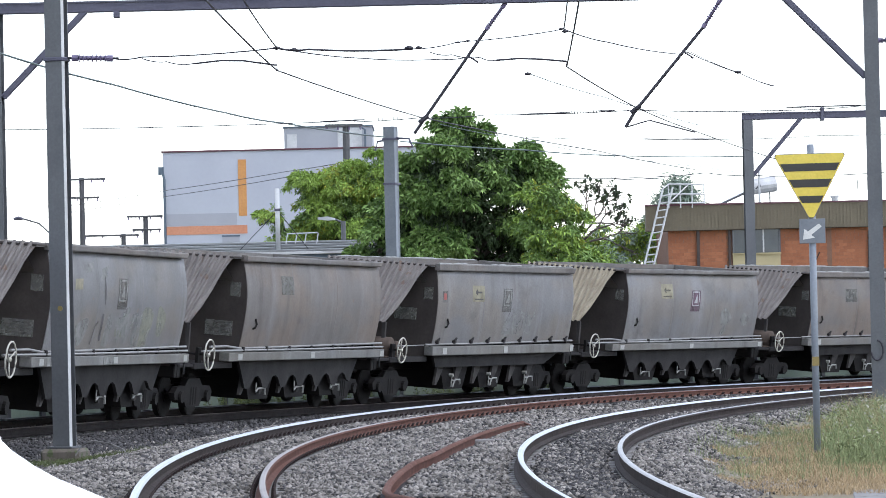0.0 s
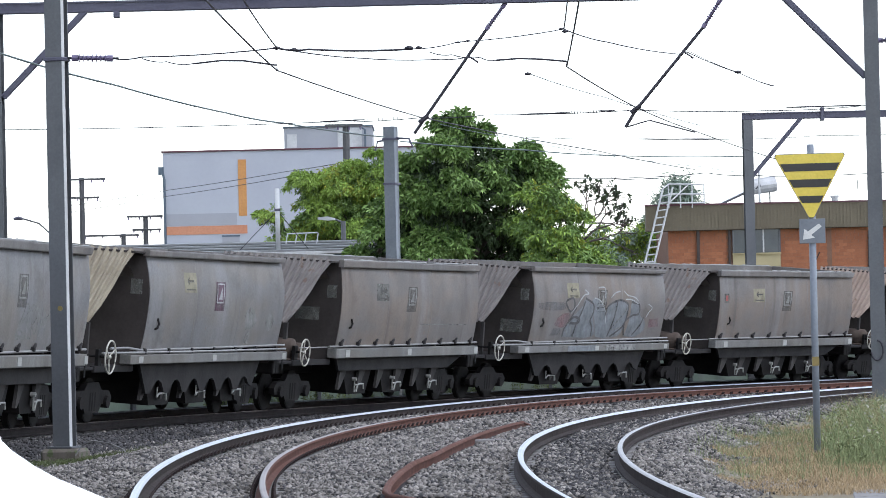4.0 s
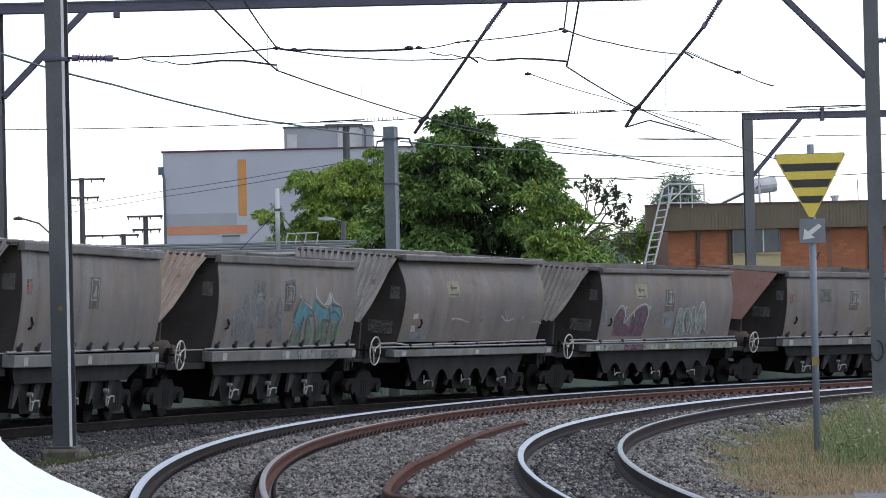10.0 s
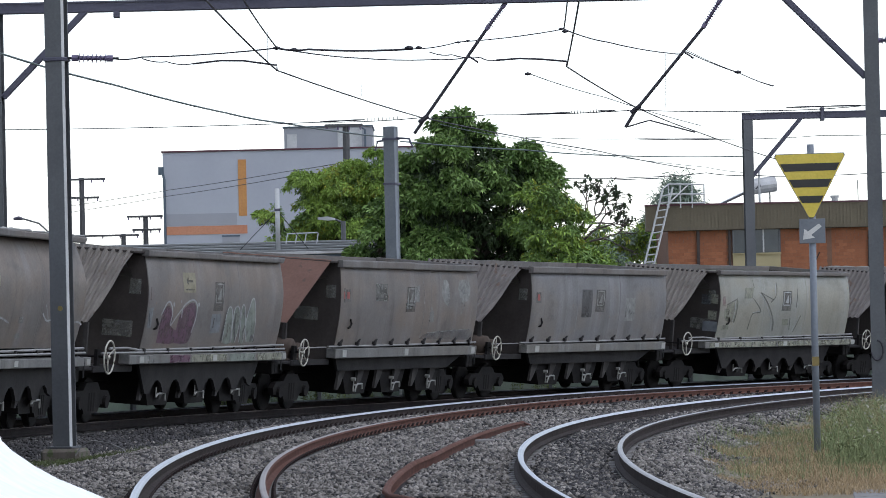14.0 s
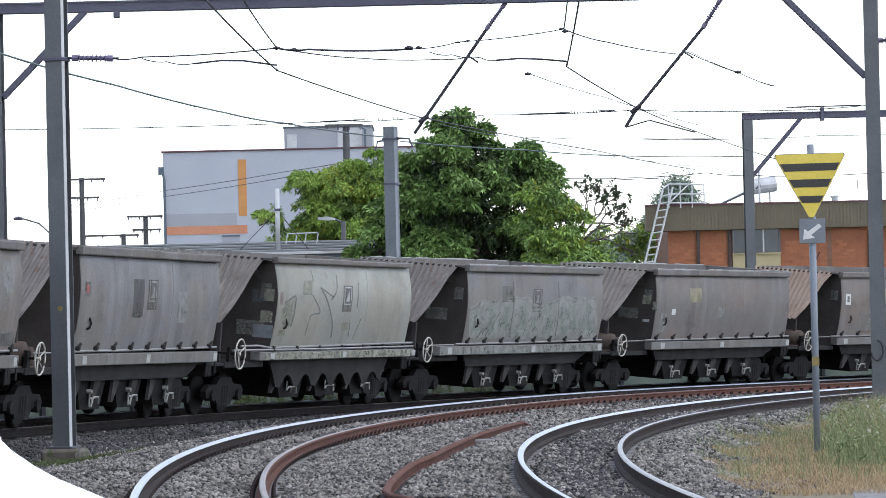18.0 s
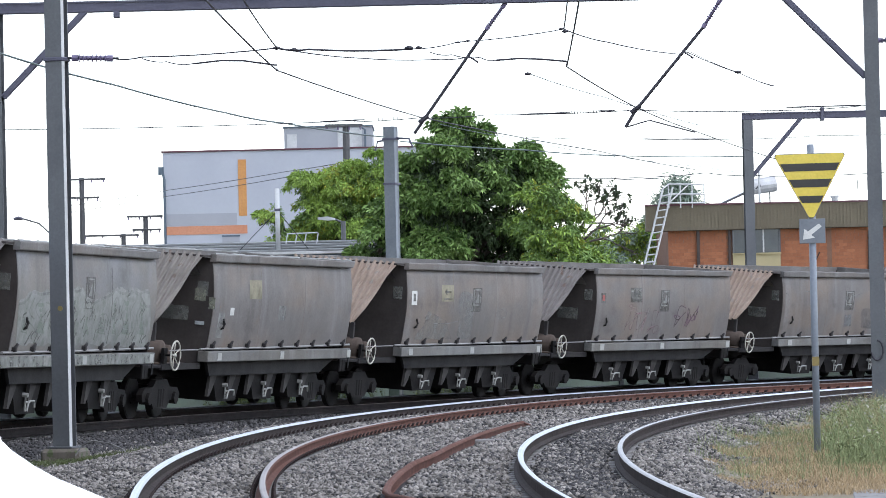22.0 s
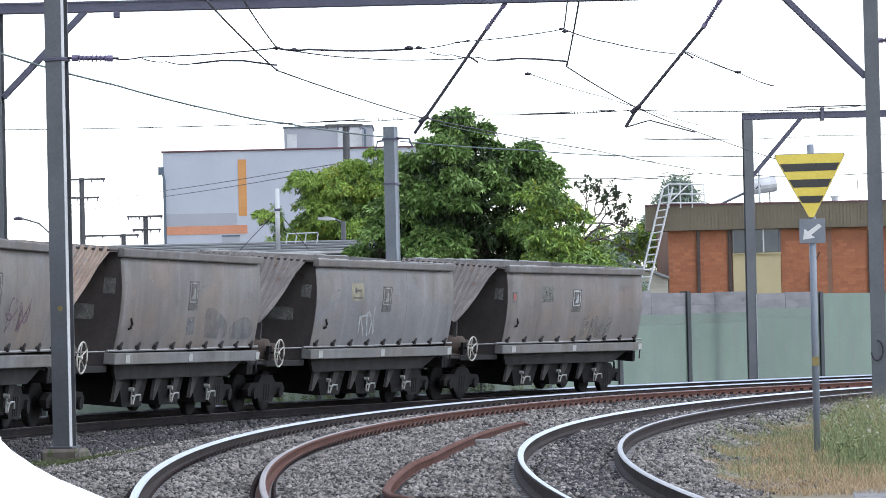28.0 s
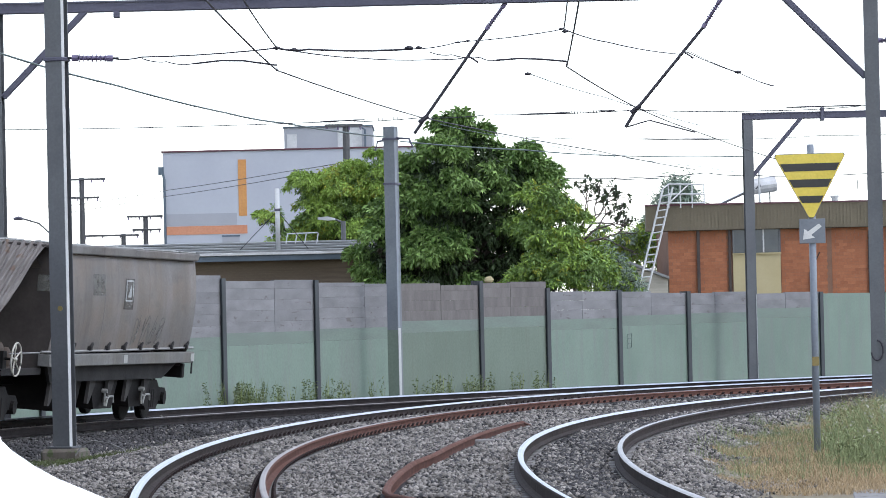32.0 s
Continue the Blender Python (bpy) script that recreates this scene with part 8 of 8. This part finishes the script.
            fill("graffiti_fill", "tag_mint", [(7.81, 1.45), (7.74, 1.92), (7.97, 2.00), (8.34, 1.68), (8.21, 1.45)])
            fill("graffiti_fill", "tag_mint", [(8.69, 1.44), (8.59, 1.80), (8.93, 1.92), (9.32, 1.91), (9.48, 1.44)])
            fill("graffiti_fill", "tag_mint", [(9.72, 1.44), (9.65, 1.86), (10.38, 1.86), (10.37, 1.65), (10.07, 1.44)])
            fill("graffiti_fill", "tag_white", [(8.94, 2.28), (9.06, 2.36), (9.32, 2.56), (9.47, 2.36), (9.28, 2.28)])
            line("graffiti_line", "tag_dark", [(6.86, 1.48), (6.91, 2.00), (6.98, 2.16), (7.28, 2.39), (8.09, 2.15), (8.46, 1.80), (8.63, 1.44)], 0.034)
            line("graffiti_line", "tag_dark", [(7.88, 1.45), (7.81, 1.99), (8.16, 2.05)], 0.034)
            line("graffiti_line", "tag_dark", [(7.48, 1.45), (7.49, 1.80), (7.53, 2.04)], 0.034)
            line("graffiti_line", "tag_dark", [(8.21, 2.40), (8.79, 2.24), (9.20, 2.24), (9.46, 1.95), (8.92, 1.94), (9.10, 1.44)], 0.034)
            line("graffiti_line", "tag_dark", [(9.47, 2.28), (10.13, 2.23), (10.26, 2.04), (10.07, 1.87), (10.00, 1.44)], 0.034)
            line("graffiti_line", "tag_dark", [(9.46, 2.10), (9.77, 2.14), (10.13, 2.02)], 0.03)
            line("graffiti_line", "tag_dark", [(9.44, 1.44), (9.41, 1.80), (9.46, 1.95)], 0.034)
            line("graffiti_line", "tag_white", [(7.13, 2.55), (7.27, 2.41), (8.02, 2.21)], 0.02)
            line("graffiti_line", "tag_white", [(8.27, 2.64), (8.34, 2.48), (8.77, 2.31), (9.21, 2.23)], 0.02)
            line("graffiti_line", "tag_white", [(9.40, 2.57), (9.61, 2.37), (10.18, 2.24), (10.54, 1.92)], 0.02)
            line("graffiti_line", "tag_white", [(6.94, 2.18), (6.86, 1.80), (6.70, 1.64)], 0.02)
            fill("rubbed_panel", "ink_soft", [(6.17, 2.77), (6.52, 2.78), (6.86, 2.77), (6.84, 2.35), (6.50, 2.34), (6.16, 2.35)])
        elif e == "ticks":
            line("graffiti_line", "tag_white", [(4.55, 1.97), (4.76, 1.99), (5.23, 1.96), (5.79, 1.88)], 0.02)
            line("graffiti_line", "tag_white", [(7.97, 2.05), (8.39, 1.92), (8.91, 1.99)], 0.02)
            line("graffiti_line", "tag_white", [(8.51, 1.90), (8.11, 2.20)], 0.012)
            line("graffiti_line", "tag_pale", [(8.66, 2.18), (9.23, 1.75)], 0.012)
            line("graffiti_line", "tag_white", [(10.28, 1.88), (10.64, 1.91), (11.00, 1.86)], 0.02)
            fill("label_scrap", "tag_pale", [(6.46, 1.88), (6.41, 1.98), (6.71, 1.99), (6.77, 1.88)])
            fill("label_scrap", "tag_pale", [(6.45, 1.62), (6.44, 1.70), (6.74, 1.71), (6.79, 1.62)])
            fill("label_scrap", "reflector", [(2.00, 1.98), (2.00, 2.10), (2.28, 2.11), (2.33, 1.99)])
            fill("label_scrap", "reflector", [(2.00, 1.68), (2.00, 1.83), (2.23, 1.83), (2.31, 1.68)])
            fill("label_scrap", "tag_grey", [(2.00, 1.51), (2.00, 1.65), (3.06, 1.70), (3.17, 1.52)])
            line("graffiti_line", "tag_white", [(9.50, 2.04), (9.55, 1.99)], 0.02)
        elif e == "plum":
            fill("graffiti_fill", "tag_plum", [(2.77, 1.52), (2.82, 2.04), (3.17, 2.23), (3.54, 2.00), (3.47, 1.84), (3.98, 1.71), (3.81, 1.51)])
            fill("graffiti_fill", "tag_plum", [(3.89, 1.51), (3.88, 1.85), (4.08, 2.13), (4.80, 2.29), (5.02, 1.95), (4.82, 1.56), (4.54, 1.50)])
            line("graffiti_line", "tag_white", [(2.74, 2.04), (3.04, 2.27), (3.27, 2.28), (3.46, 2.09), (3.43, 1.85), (3.77, 2.04), (4.06, 2.18)], 0.024)
            line("graffiti_line", "tag_white", [(4.08, 2.00), (4.06, 2.18), (4.35, 2.29), (4.73, 2.34), (4.99, 2.24), (5.01, 2.00), (4.87, 1.71)], 0.024)
            line("graffiti_line", "tag_white", [(3.46, 2.29), (3.52, 2.21)], 0.03)
            line("graffiti_line", "tag_white", [(5.10, 2.29), (5.11, 2.22)], 0.03)
            line("graffiti_line", "tag_white", [(3.93, 2.33), (3.96, 2.28)], 0.02)
            fill("graffiti_fill", "tag_mint_pale", [(7.10, 1.51), (7.05, 1.85), (7.08, 2.10), (7.24, 2.22), (7.46, 2.10), (7.66, 1.51)])
            line("graffiti_line", "tag_white", [(7.10, 1.51), (7.05, 1.85), (7.08, 2.10), (7.24, 2.22), (7.46, 2.10), (7.66, 1.51)], 0.018)
            fill("graffiti_fill", "tag_mint_pale", [(7.73, 1.51), (7.56, 2.05), (7.72, 2.23), (7.97, 2.14), (8.05, 1.80), (7.98, 1.51)])
            line("graffiti_line", "tag_white", [(7.73, 1.51), (7.56, 2.05), (7.72, 2.23), (7.97, 2.14), (8.05, 1.80), (7.98, 1.51)], 0.018)
            fill("graffiti_fill", "tag_mint_pale", [(8.28, 1.51), (8.08, 2.08), (8.17, 2.27), (8.38, 2.11), (8.58, 1.51)])
            line("graffiti_line", "tag_white", [(8.28, 1.51), (8.08, 2.08), (8.17, 2.27), (8.38, 2.11), (8.58, 1.51)], 0.018)
            fill("graffiti_fill", "tag_mint_pale", [(8.81, 1.52), (8.50, 1.85), (8.63, 2.20), (8.79, 2.38), (8.98, 2.33), (9.22, 1.85), (9.25, 1.53)])
            line("graffiti_line", "tag_white", [(8.81, 1.52), (8.50, 1.85), (8.63, 2.20), (8.79, 2.38), (8.98, 2.33), (9.22, 1.85), (9.25, 1.53)], 0.018)
            line("graffiti_line", "tag_dark", [(6.95, 1.53), (7.02, 1.80), (7.07, 2.13)], 0.034)
            line("graffiti_line", "tag_dark", [(8.00, 1.52), (7.72, 1.85), (7.71, 2.10)], 0.034)
            line("graffiti_line", "tag_dark", [(8.50, 1.85), (8.39, 1.70)], 0.034)
            line("graffiti_line", "tag_dark", [(9.08, 1.52), (9.09, 1.64), (9.33, 1.52)], 0.034)
            fill("label_scrap", "tag_grey", [(2.00, 2.17), (2.25, 2.19), (2.25, 1.81), (2.00, 1.80)])
            fill("label_scrap", "tag_grey", [(6.07, 2.07), (6.71, 2.08), (6.77, 1.71), (6.13, 1.69)])
            line("text_bar", "ink_soft", [(2.00, 2.08), (2.15, 1.85)], 0.012)
            line("text_bar", "ink_soft", [(6.24, 2.00), (6.26, 1.80)], 0.03)
            fill("paint_smear", "tag_pink", [(2.00, 2.56), (2.06, 2.57), (2.08, 2.33), (2.00, 2.31)])
        elif e == "swash":
            fill("paint_patch", "tag_pale", [(6.65, 2.37), (6.71, 2.70), (7.03, 2.74), (7.07, 2.36)])
            fill("paint_patch", "tag_pale", [(8.59, 2.58), (8.77, 2.86), (9.12, 2.81), (9.21, 2.30), (8.86, 2.35)])
            fill("paint_patch", "tag_pale", [(9.80, 2.65), (10.02, 2.88), (10.69, 2.84), (10.63, 2.45), (10.11, 2.38)])
            fill("paint_patch", "tag_pale", [(7.84, 1.90), (7.88, 2.14), (8.15, 2.18), (8.19, 1.90)])
            line("graffiti_line", "tag_pale", [(7.30, 2.86), (7.41, 2.06), (7.36, 1.55)], 0.014)
            line("graffiti_line", "tag_pale", [(10.04, 2.36), (10.31, 2.32), (10.09, 2.08)], 0.02)
            line("graffiti_line", "tag_pale", [(7.91, 2.26), (8.02, 2.15)], 0.03)
            fill("paint_band", "tag_blue", [(7.37, 1.52), (7.87, 1.65), (9.64, 1.71), (11.00, 1.72), (11.00, 1.50), (9.03, 1.51)])
            line("graffiti_line", "tag_pale", [(7.86, 1.66), (9.64, 1.71), (11.00, 1.73)], 0.014)
            fill("route_mark", "plate", [(2.00, 2.64), (2.07, 2.66), (2.11, 2.34), (2.00, 2.33)])
            line("route_mark_core", "red_mark", [(2.00, 2.57), (2.00, 2.41)], 0.02)
            fill("label_scrap", "plate", [(6.10, 2.34), (6.58, 2.36), (6.60, 2.21), (6.15, 2.20)])
        elif e == "wash":
            fill("paint_smear", "tag_wash", [(5.37, 1.80), (5.25, 2.54), (6.07, 2.56), (6.28, 2.14), (6.27, 1.53), (5.42, 1.57)])
            line("graffiti_line", "tag_pale", [(3.62, 1.88), (4.55, 1.87), (5.32, 1.93)], 0.014)
            line("graffiti_line", "tag_pale", [(6.07, 2.55), (6.32, 2.18), (5.78, 1.83)], 0.012)
            line("graffiti_line", "tag_pale", [(7.88, 2.11), (8.42, 2.22), (8.65, 2.03), (8.09, 1.99)], 0.012)
            fill("paint_smear", "tag_wash", [(2.59, 1.51), (3.23, 2.16), (4.50, 1.94), (5.07, 1.50)])
        elif e == "clouds":
            fill("paint_cloud", "tag_blue", [(7.54, 1.61), (7.37, 2.09), (7.87, 2.19), (8.92, 1.94), (8.97, 1.61)])
            fill("paint_cloud", "tag_blue", [(9.35, 1.57), (9.27, 1.83), (10.19, 2.02), (10.82, 1.91), (10.86, 1.60)])
            fill("paint_smear", "tag_haze", [(6.24, 1.66), (6.20, 1.99), (6.65, 2.02), (6.75, 1.68)])
            line("graffiti_line", "tag_pale", [(3.29, 2.70), (3.73, 2.67)], 0.012)
            line("graffiti_line", "tag_pale", [(4.34, 2.75), (4.66, 2.61)], 0.012)
            line("graffiti_line", "tag_pale", [(6.64, 2.54), (7.37, 2.64)], 0.01)
            line("graffiti_line", "tag_pale", [(2.00, 2.62), (2.02, 2.33), (2.23, 2.33), (2.16, 2.62), (2.00, 2.62)], 0.014)
        elif e == "panels":
            spray("rubbed_panel", side_patch(5.2, 5.9, 2.0, 2.7, 0.005), "tag_dark", "dark rubbed panel")
            spray("rubbed_panel", side_patch(8.3, 9.0, 1.9, 2.5, 0.005), "tag_pale" if i == 11 else "tag_dark")
        elif e == "silver":
            fill("graffiti_shard", "tag_cream", [(2.30, 1.89), (2.33, 2.28), (3.01, 2.46), (3.01, 2.17), (2.89, 1.84)])
            line("graffiti_shard", "ink_soft", [(4.11, 3.00), (4.18, 2.78)], 0.016)
            line("graffiti_shard", "ink_soft", [(4.64, 2.65), (5.10, 2.35), (5.60, 1.89), (5.69, 1.58)], 0.03)
            line("graffiti_shard", "ink_soft", [(4.64, 2.65), (5.50, 2.45)], 0.016)
            line("graffiti_shard", "ink_soft", [(5.77, 2.92), (5.69, 2.58), (5.32, 2.38)], 0.02)
            line("graffiti_shard", "ink_soft", [(4.07, 2.50), (4.66, 2.13), (4.10, 2.06), (3.92, 1.63)], 0.022)
            line("graffiti_shard", "ink_soft", [(7.54, 2.00), (7.17, 1.53)], 0.022)
            line("graffiti_shard", "ink_soft", [(7.24, 2.77), (7.14, 2.23)], 0.02)
            line("graffiti_shard", "ink_soft", [(3.01, 2.45), (3.00, 2.11), (2.90, 1.82)], 0.022)
            line("graffiti_shard", "ink_soft", [(2.31, 2.31), (2.56, 2.38), (3.01, 2.48)], 0.02)
            line("graffiti_shard", "ink_soft", [(6.79, 1.94), (6.87, 1.59)], 0.02)
            line("graffiti_edge", "tag_white", [(4.51, 2.64), (4.96, 2.34), (5.46, 1.87), (5.56, 1.58)], 0.014)
            line("graffiti_edge", "tag_white", [(5.69, 2.92), (5.60, 2.58)], 0.014)
            line("graffiti_edge", "tag_white", [(4.55, 2.13), (4.12, 2.10)], 0.014)
            line("graffiti_edge", "tag_white", [(7.43, 2.01), (7.06, 1.54)], 0.014)
            line("graffiti_edge", "tag_white", [(2.87, 2.42), (2.87, 2.12), (2.78, 1.84)], 0.014)
            fill("rubbed_patch", "tag_cream", [(3.47, 2.49), (3.56, 2.78), (4.15, 2.79), (4.05, 2.49)])
            fill("rubbed_patch", "tag_cream", [(6.31, 1.73), (6.24, 1.90), (6.66, 1.91), (6.73, 1.74)])
            fill("label_scrap", "tag_cream", [(2.20, 1.94), (2.18, 2.21), (2.49, 2.22), (2.58, 1.95)])
            fill("label_scrap", "tag_cream", [(2.11, 1.63), (2.10, 1.75), (2.58, 1.76), (2.63, 1.64)])
            fill("label_scrap", "tag_pink", [(2.00, 2.28), (2.02, 2.54), (2.23, 2.56), (2.23, 2.28)])
        elif e == "scrawl":
            r = random.Random(77)
            fill("graffiti_fill", "tag_lustre", [(2.16, 1.55), (2.96, 1.55), (2.68, 2.37), (2.30, 2.30), (1.95, 2.20)])
            fill("graffiti_fill", "tag_mint_pale", [(2.31, 1.73), (2.72, 1.70), (2.45, 2.20), (2.24, 2.04)])
            fill("graffiti_fill", "tag_lustre", [(2.96, 1.55), (4.15, 1.54), (3.86, 2.40), (3.27, 2.40), (2.68, 2.37)])
            fill("graffiti_fill", "tag_mint_pale", [(3.20, 1.72), (3.81, 1.70), (3.50, 2.22), (3.11, 2.22)])
            fill("graffiti_fill", "tag_lustre", [(4.15, 1.54), (5.18, 1.53), (4.88, 2.45), (4.37, 2.44), (3.86, 2.40)])
            fill("graffiti_fill", "tag_mint_pale", [(4.35, 1.72), (4.88, 1.69), (4.57, 2.26), (4.23, 2.24)])
            fill("graffiti_fill", "tag_lustre", [(5.18, 1.53), (6.16, 1.53), (5.85, 2.47), (5.36, 2.47), (4.88, 2.45)])
            fill("graffiti_fill", "tag_mint_pale", [(5.37, 1.71), (5.87, 1.69), (5.55, 2.29), (5.23, 2.29)])
            fill("graffiti_fill", "tag_lustre", [(6.16, 1.53), (6.96, 1.52), (6.69, 2.22), (6.26, 2.36), (5.85, 2.47)])
            fill("graffiti_fill", "tag_mint_pale", [(6.30, 1.71), (6.71, 1.68), (6.48, 2.03), (6.13, 2.31)])
            fill("graffiti_fill", "tag_lustre", [(6.96, 1.52), (8.24, 1.52), (7.92, 2.41), (7.29, 2.33), (6.69, 2.22)])
            fill("graffiti_fill", "tag_mint_pale", [(7.21, 1.71), (7.87, 1.68), (7.53, 2.22), (7.16, 2.06)])
            fill("graffiti_fill", "tag_lustre", [(8.24, 1.52), (8.79, 1.51), (8.46, 2.48), (8.19, 2.46), (7.92, 2.41)])
            fill("graffiti_fill", "tag_mint_pale", [(8.31, 1.70), (8.60, 1.68), (8.31, 2.29), (8.14, 2.24)])
            fill("graffiti_fill", "tag_lustre", [(8.79, 1.51), (9.90, 1.51), (9.57, 2.48), (9.01, 2.49), (8.46, 2.48)])
            fill("graffiti_fill", "tag_mint_pale", [(9.00, 1.70), (9.57, 1.67), (9.23, 2.29), (8.85, 2.31)])
            fill("graffiti_fill", "tag_lustre", [(9.90, 1.51), (11.07, 1.50), (10.73, 2.46), (10.14, 2.48), (9.57, 2.48)])
            fill("graffiti_fill", "tag_mint_pale", [(10.13, 1.69), (10.72, 1.67), (10.37, 2.27), (9.98, 2.32)])
            line("graffiti_border", "tag_pale", [(1.95, 2.20), (2.34, 2.24), (2.68, 2.39), (2.93, 2.40), (3.24, 2.37), (3.86, 2.40)], 0.03)
            line("graffiti_border", "tag_pale", [(4.88, 2.44), (5.26, 2.47), (5.52, 2.44), (5.89, 2.47)], 0.03)
            line("graffiti_border", "tag_pale", [(6.72, 1.99), (6.73, 2.21), (7.13, 2.30), (7.95, 2.41), (8.25, 2.50), (8.49, 2.45), (8.88, 2.43), (9.08, 2.48), (9.57, 2.47), (9.93, 2.41), (10.27, 2.48), (10.73, 2.45)], 0.03)
            line("graffiti_border", "tag_pale", [(9.03, 2.36), (9.50, 2.47), (10.00, 2.41), (10.46, 2.22), (10.82, 2.21)], 0.03)
            line("graffiti_line", "tag_pale", [(2.88, 2.31), (2.63, 2.08), (2.99, 1.95)], 0.018)
            line("graffiti_line", "tag_pale", [(3.26, 2.29), (2.99, 2.13), (3.38, 1.97), (3.80, 2.13)], 0.018)
            line("graffiti_line", "tag_pale", [(3.58, 2.24), (3.94, 2.17), (3.74, 1.95), (3.47, 1.77)], 0.018)
            line("graffiti_line", "tag_pale", [(4.17, 2.17), (4.63, 2.13), (4.46, 1.90)], 0.018)
            line("graffiti_line", "tag_pale", [(2.70, 1.90), (3.13, 1.77), (3.56, 1.58)], 0.018)
            line("graffiti_line", "tag_pale", [(5.00, 2.17), (5.30, 2.24), (5.61, 2.08)], 0.018)
            line("graffiti_line", "tag_pale", [(7.27, 1.89), (7.61, 2.06), (8.02, 1.89)], 0.018)
            line("graffiti_line", "tag_pale", [(7.98, 2.17), (8.34, 2.36), (8.56, 2.13), (8.38, 1.84)], 0.018)
            line("graffiti_line", "tag_pale", [(8.90, 2.31), (8.72, 2.08), (9.07, 1.84), (8.78, 1.65)], 0.018)
            line("graffiti_line", "tag_pale", [(9.67, 2.29), (9.41, 2.07), (9.72, 1.79)], 0.018)
            line("graffiti_line", "tag_pale", [(10.17, 2.24), (9.89, 2.03), (10.24, 1.74)], 0.018)
            line("graffiti_line", "tag_pale", [(7.07, 1.75), (7.59, 1.80), (7.97, 1.58)], 0.018)
            line("graffiti_line", "tag_pale", [(5.23, 1.76), (5.57, 1.85), (5.93, 1.66)], 0.018)
            line("sheet_seam", "ink_soft", [(4.80, 2.87), (4.84, 2.36), (4.82, 1.94), (4.80, 1.54)], 0.022)
            line("sheet_seam", "ink_soft", [(7.98, 2.89), (8.00, 2.41), (8.06, 1.94), (8.06, 1.52)], 0.022)
            for n in range(46):
                a, c = 2.3 + n * 0.185, r.uniform(1.5, 2.08)
                line("graffiti_scrawl", "ink_soft", [(a, c), (a + r.uniform(-0.05, 0.1), c + r.uniform(0.04, 0.1)), (a + r.uniform(0.0, 0.22), c + r.uniform(0.08, 0.2))], r.uniform(0.012, 0.024))
        elif e == "scraps":
            spray("label_scrap", side_patch(2.2, 2.6, 1.6, 2.1), "tag_pale", "torn pale label")
            spray("label_scrap", side_patch(6.1, 6.6, 1.95, 2.25), "tag_pale")
            spray("label_scrap", side_patch(2.9, 3.15, 2.05, 2.2), "white")
        elif e == "pink":
            spray("graffiti_scrawl", scrawl(3.8, 6.2, 1.6, 2.3, 3, 57, 0.012), "tag_pink", "faint pink scrawl")
            spray("graffiti_scrawl", scrawl(7.2, 9.0, 1.7, 2.3, 2, 58, 0.014), "tag_plum")
        elif e == "scribbles":
            line("graffiti_line", "tag_grey", [(2.63, 2.18), (2.86, 2.49), (3.31, 2.60), (3.41, 2.36)], 0.02)
            line("graffiti_line", "tag_grey", [(3.22, 2.23), (3.46, 2.60), (3.77, 2.63), (3.79, 2.36)], 0.02)
            line("graffiti_line", "tag_grey", [(2.72, 2.36), (3.33, 2.38)], 0.02)
            line("graffiti_line", "tag_grey", [(3.98, 2.26), (4.21, 2.15), (4.12, 2.10)], 0.02)
            line("graffiti_line", "tag_white", [(4.77, 1.65), (4.73, 2.04), (5.12, 1.61)], 0.026)
            line("graffiti_line", "tag_white", [(5.36, 1.61), (5.18, 2.10), (5.51, 2.02), (5.49, 1.65)], 0.026)
            line("graffiti_line", "tag_white", [(5.73, 1.65), (5.63, 2.11), (5.70, 2.24)], 0.026)
            line("graffiti_line", "tag_white", [(4.70, 1.88), (4.86, 2.04), (5.49, 2.06)], 0.026)
            line("graffiti_line", "tag_white", [(5.28, 2.15), (5.78, 1.70)], 0.026)
        elif e == "outline":
            spray("graffiti_outline", scrawl(6.9, 9.2, 1.45, 2.05, 4, 61, 0.012), "plate", "faint pale outline scrawl")
    return w


WAGONS = {i: build_wagon(i) for i in SPECS}


def wagon_pose(i, t):
    s = HEAD_S + i * PITCH - travelled(t)
    p1, a1 = on_line(LINE_A, s + 0.25)
    p2, a2 = on_line(LINE_A, s + 10.05)
    x = (p2 - p1).normalized()
    a = math.atan2(x.x, x.y)
    c = LINE_A["cant"]
    left = Vector((-math.cos(a) * math.cos(c), math.sin(a) * math.cos(c), math.sin(c)))
    left = (left - x * left.dot(x)).normalized()
    up = x.cross(left)
    o = p1 + (p2 - p1) * ((MID - 0.25) / 9.8)
    m = Matrix((x, left, up)).transposed().to_4x4()
    m.translation = o
    return m


def motions():
    """The train draws steadily past, slowing a little."""
    for i, w in WAGONS.items():
        walk(w, [(k * 0.5, wagon_pose(i, k * 0.5)) for k in range(65)])


motions()
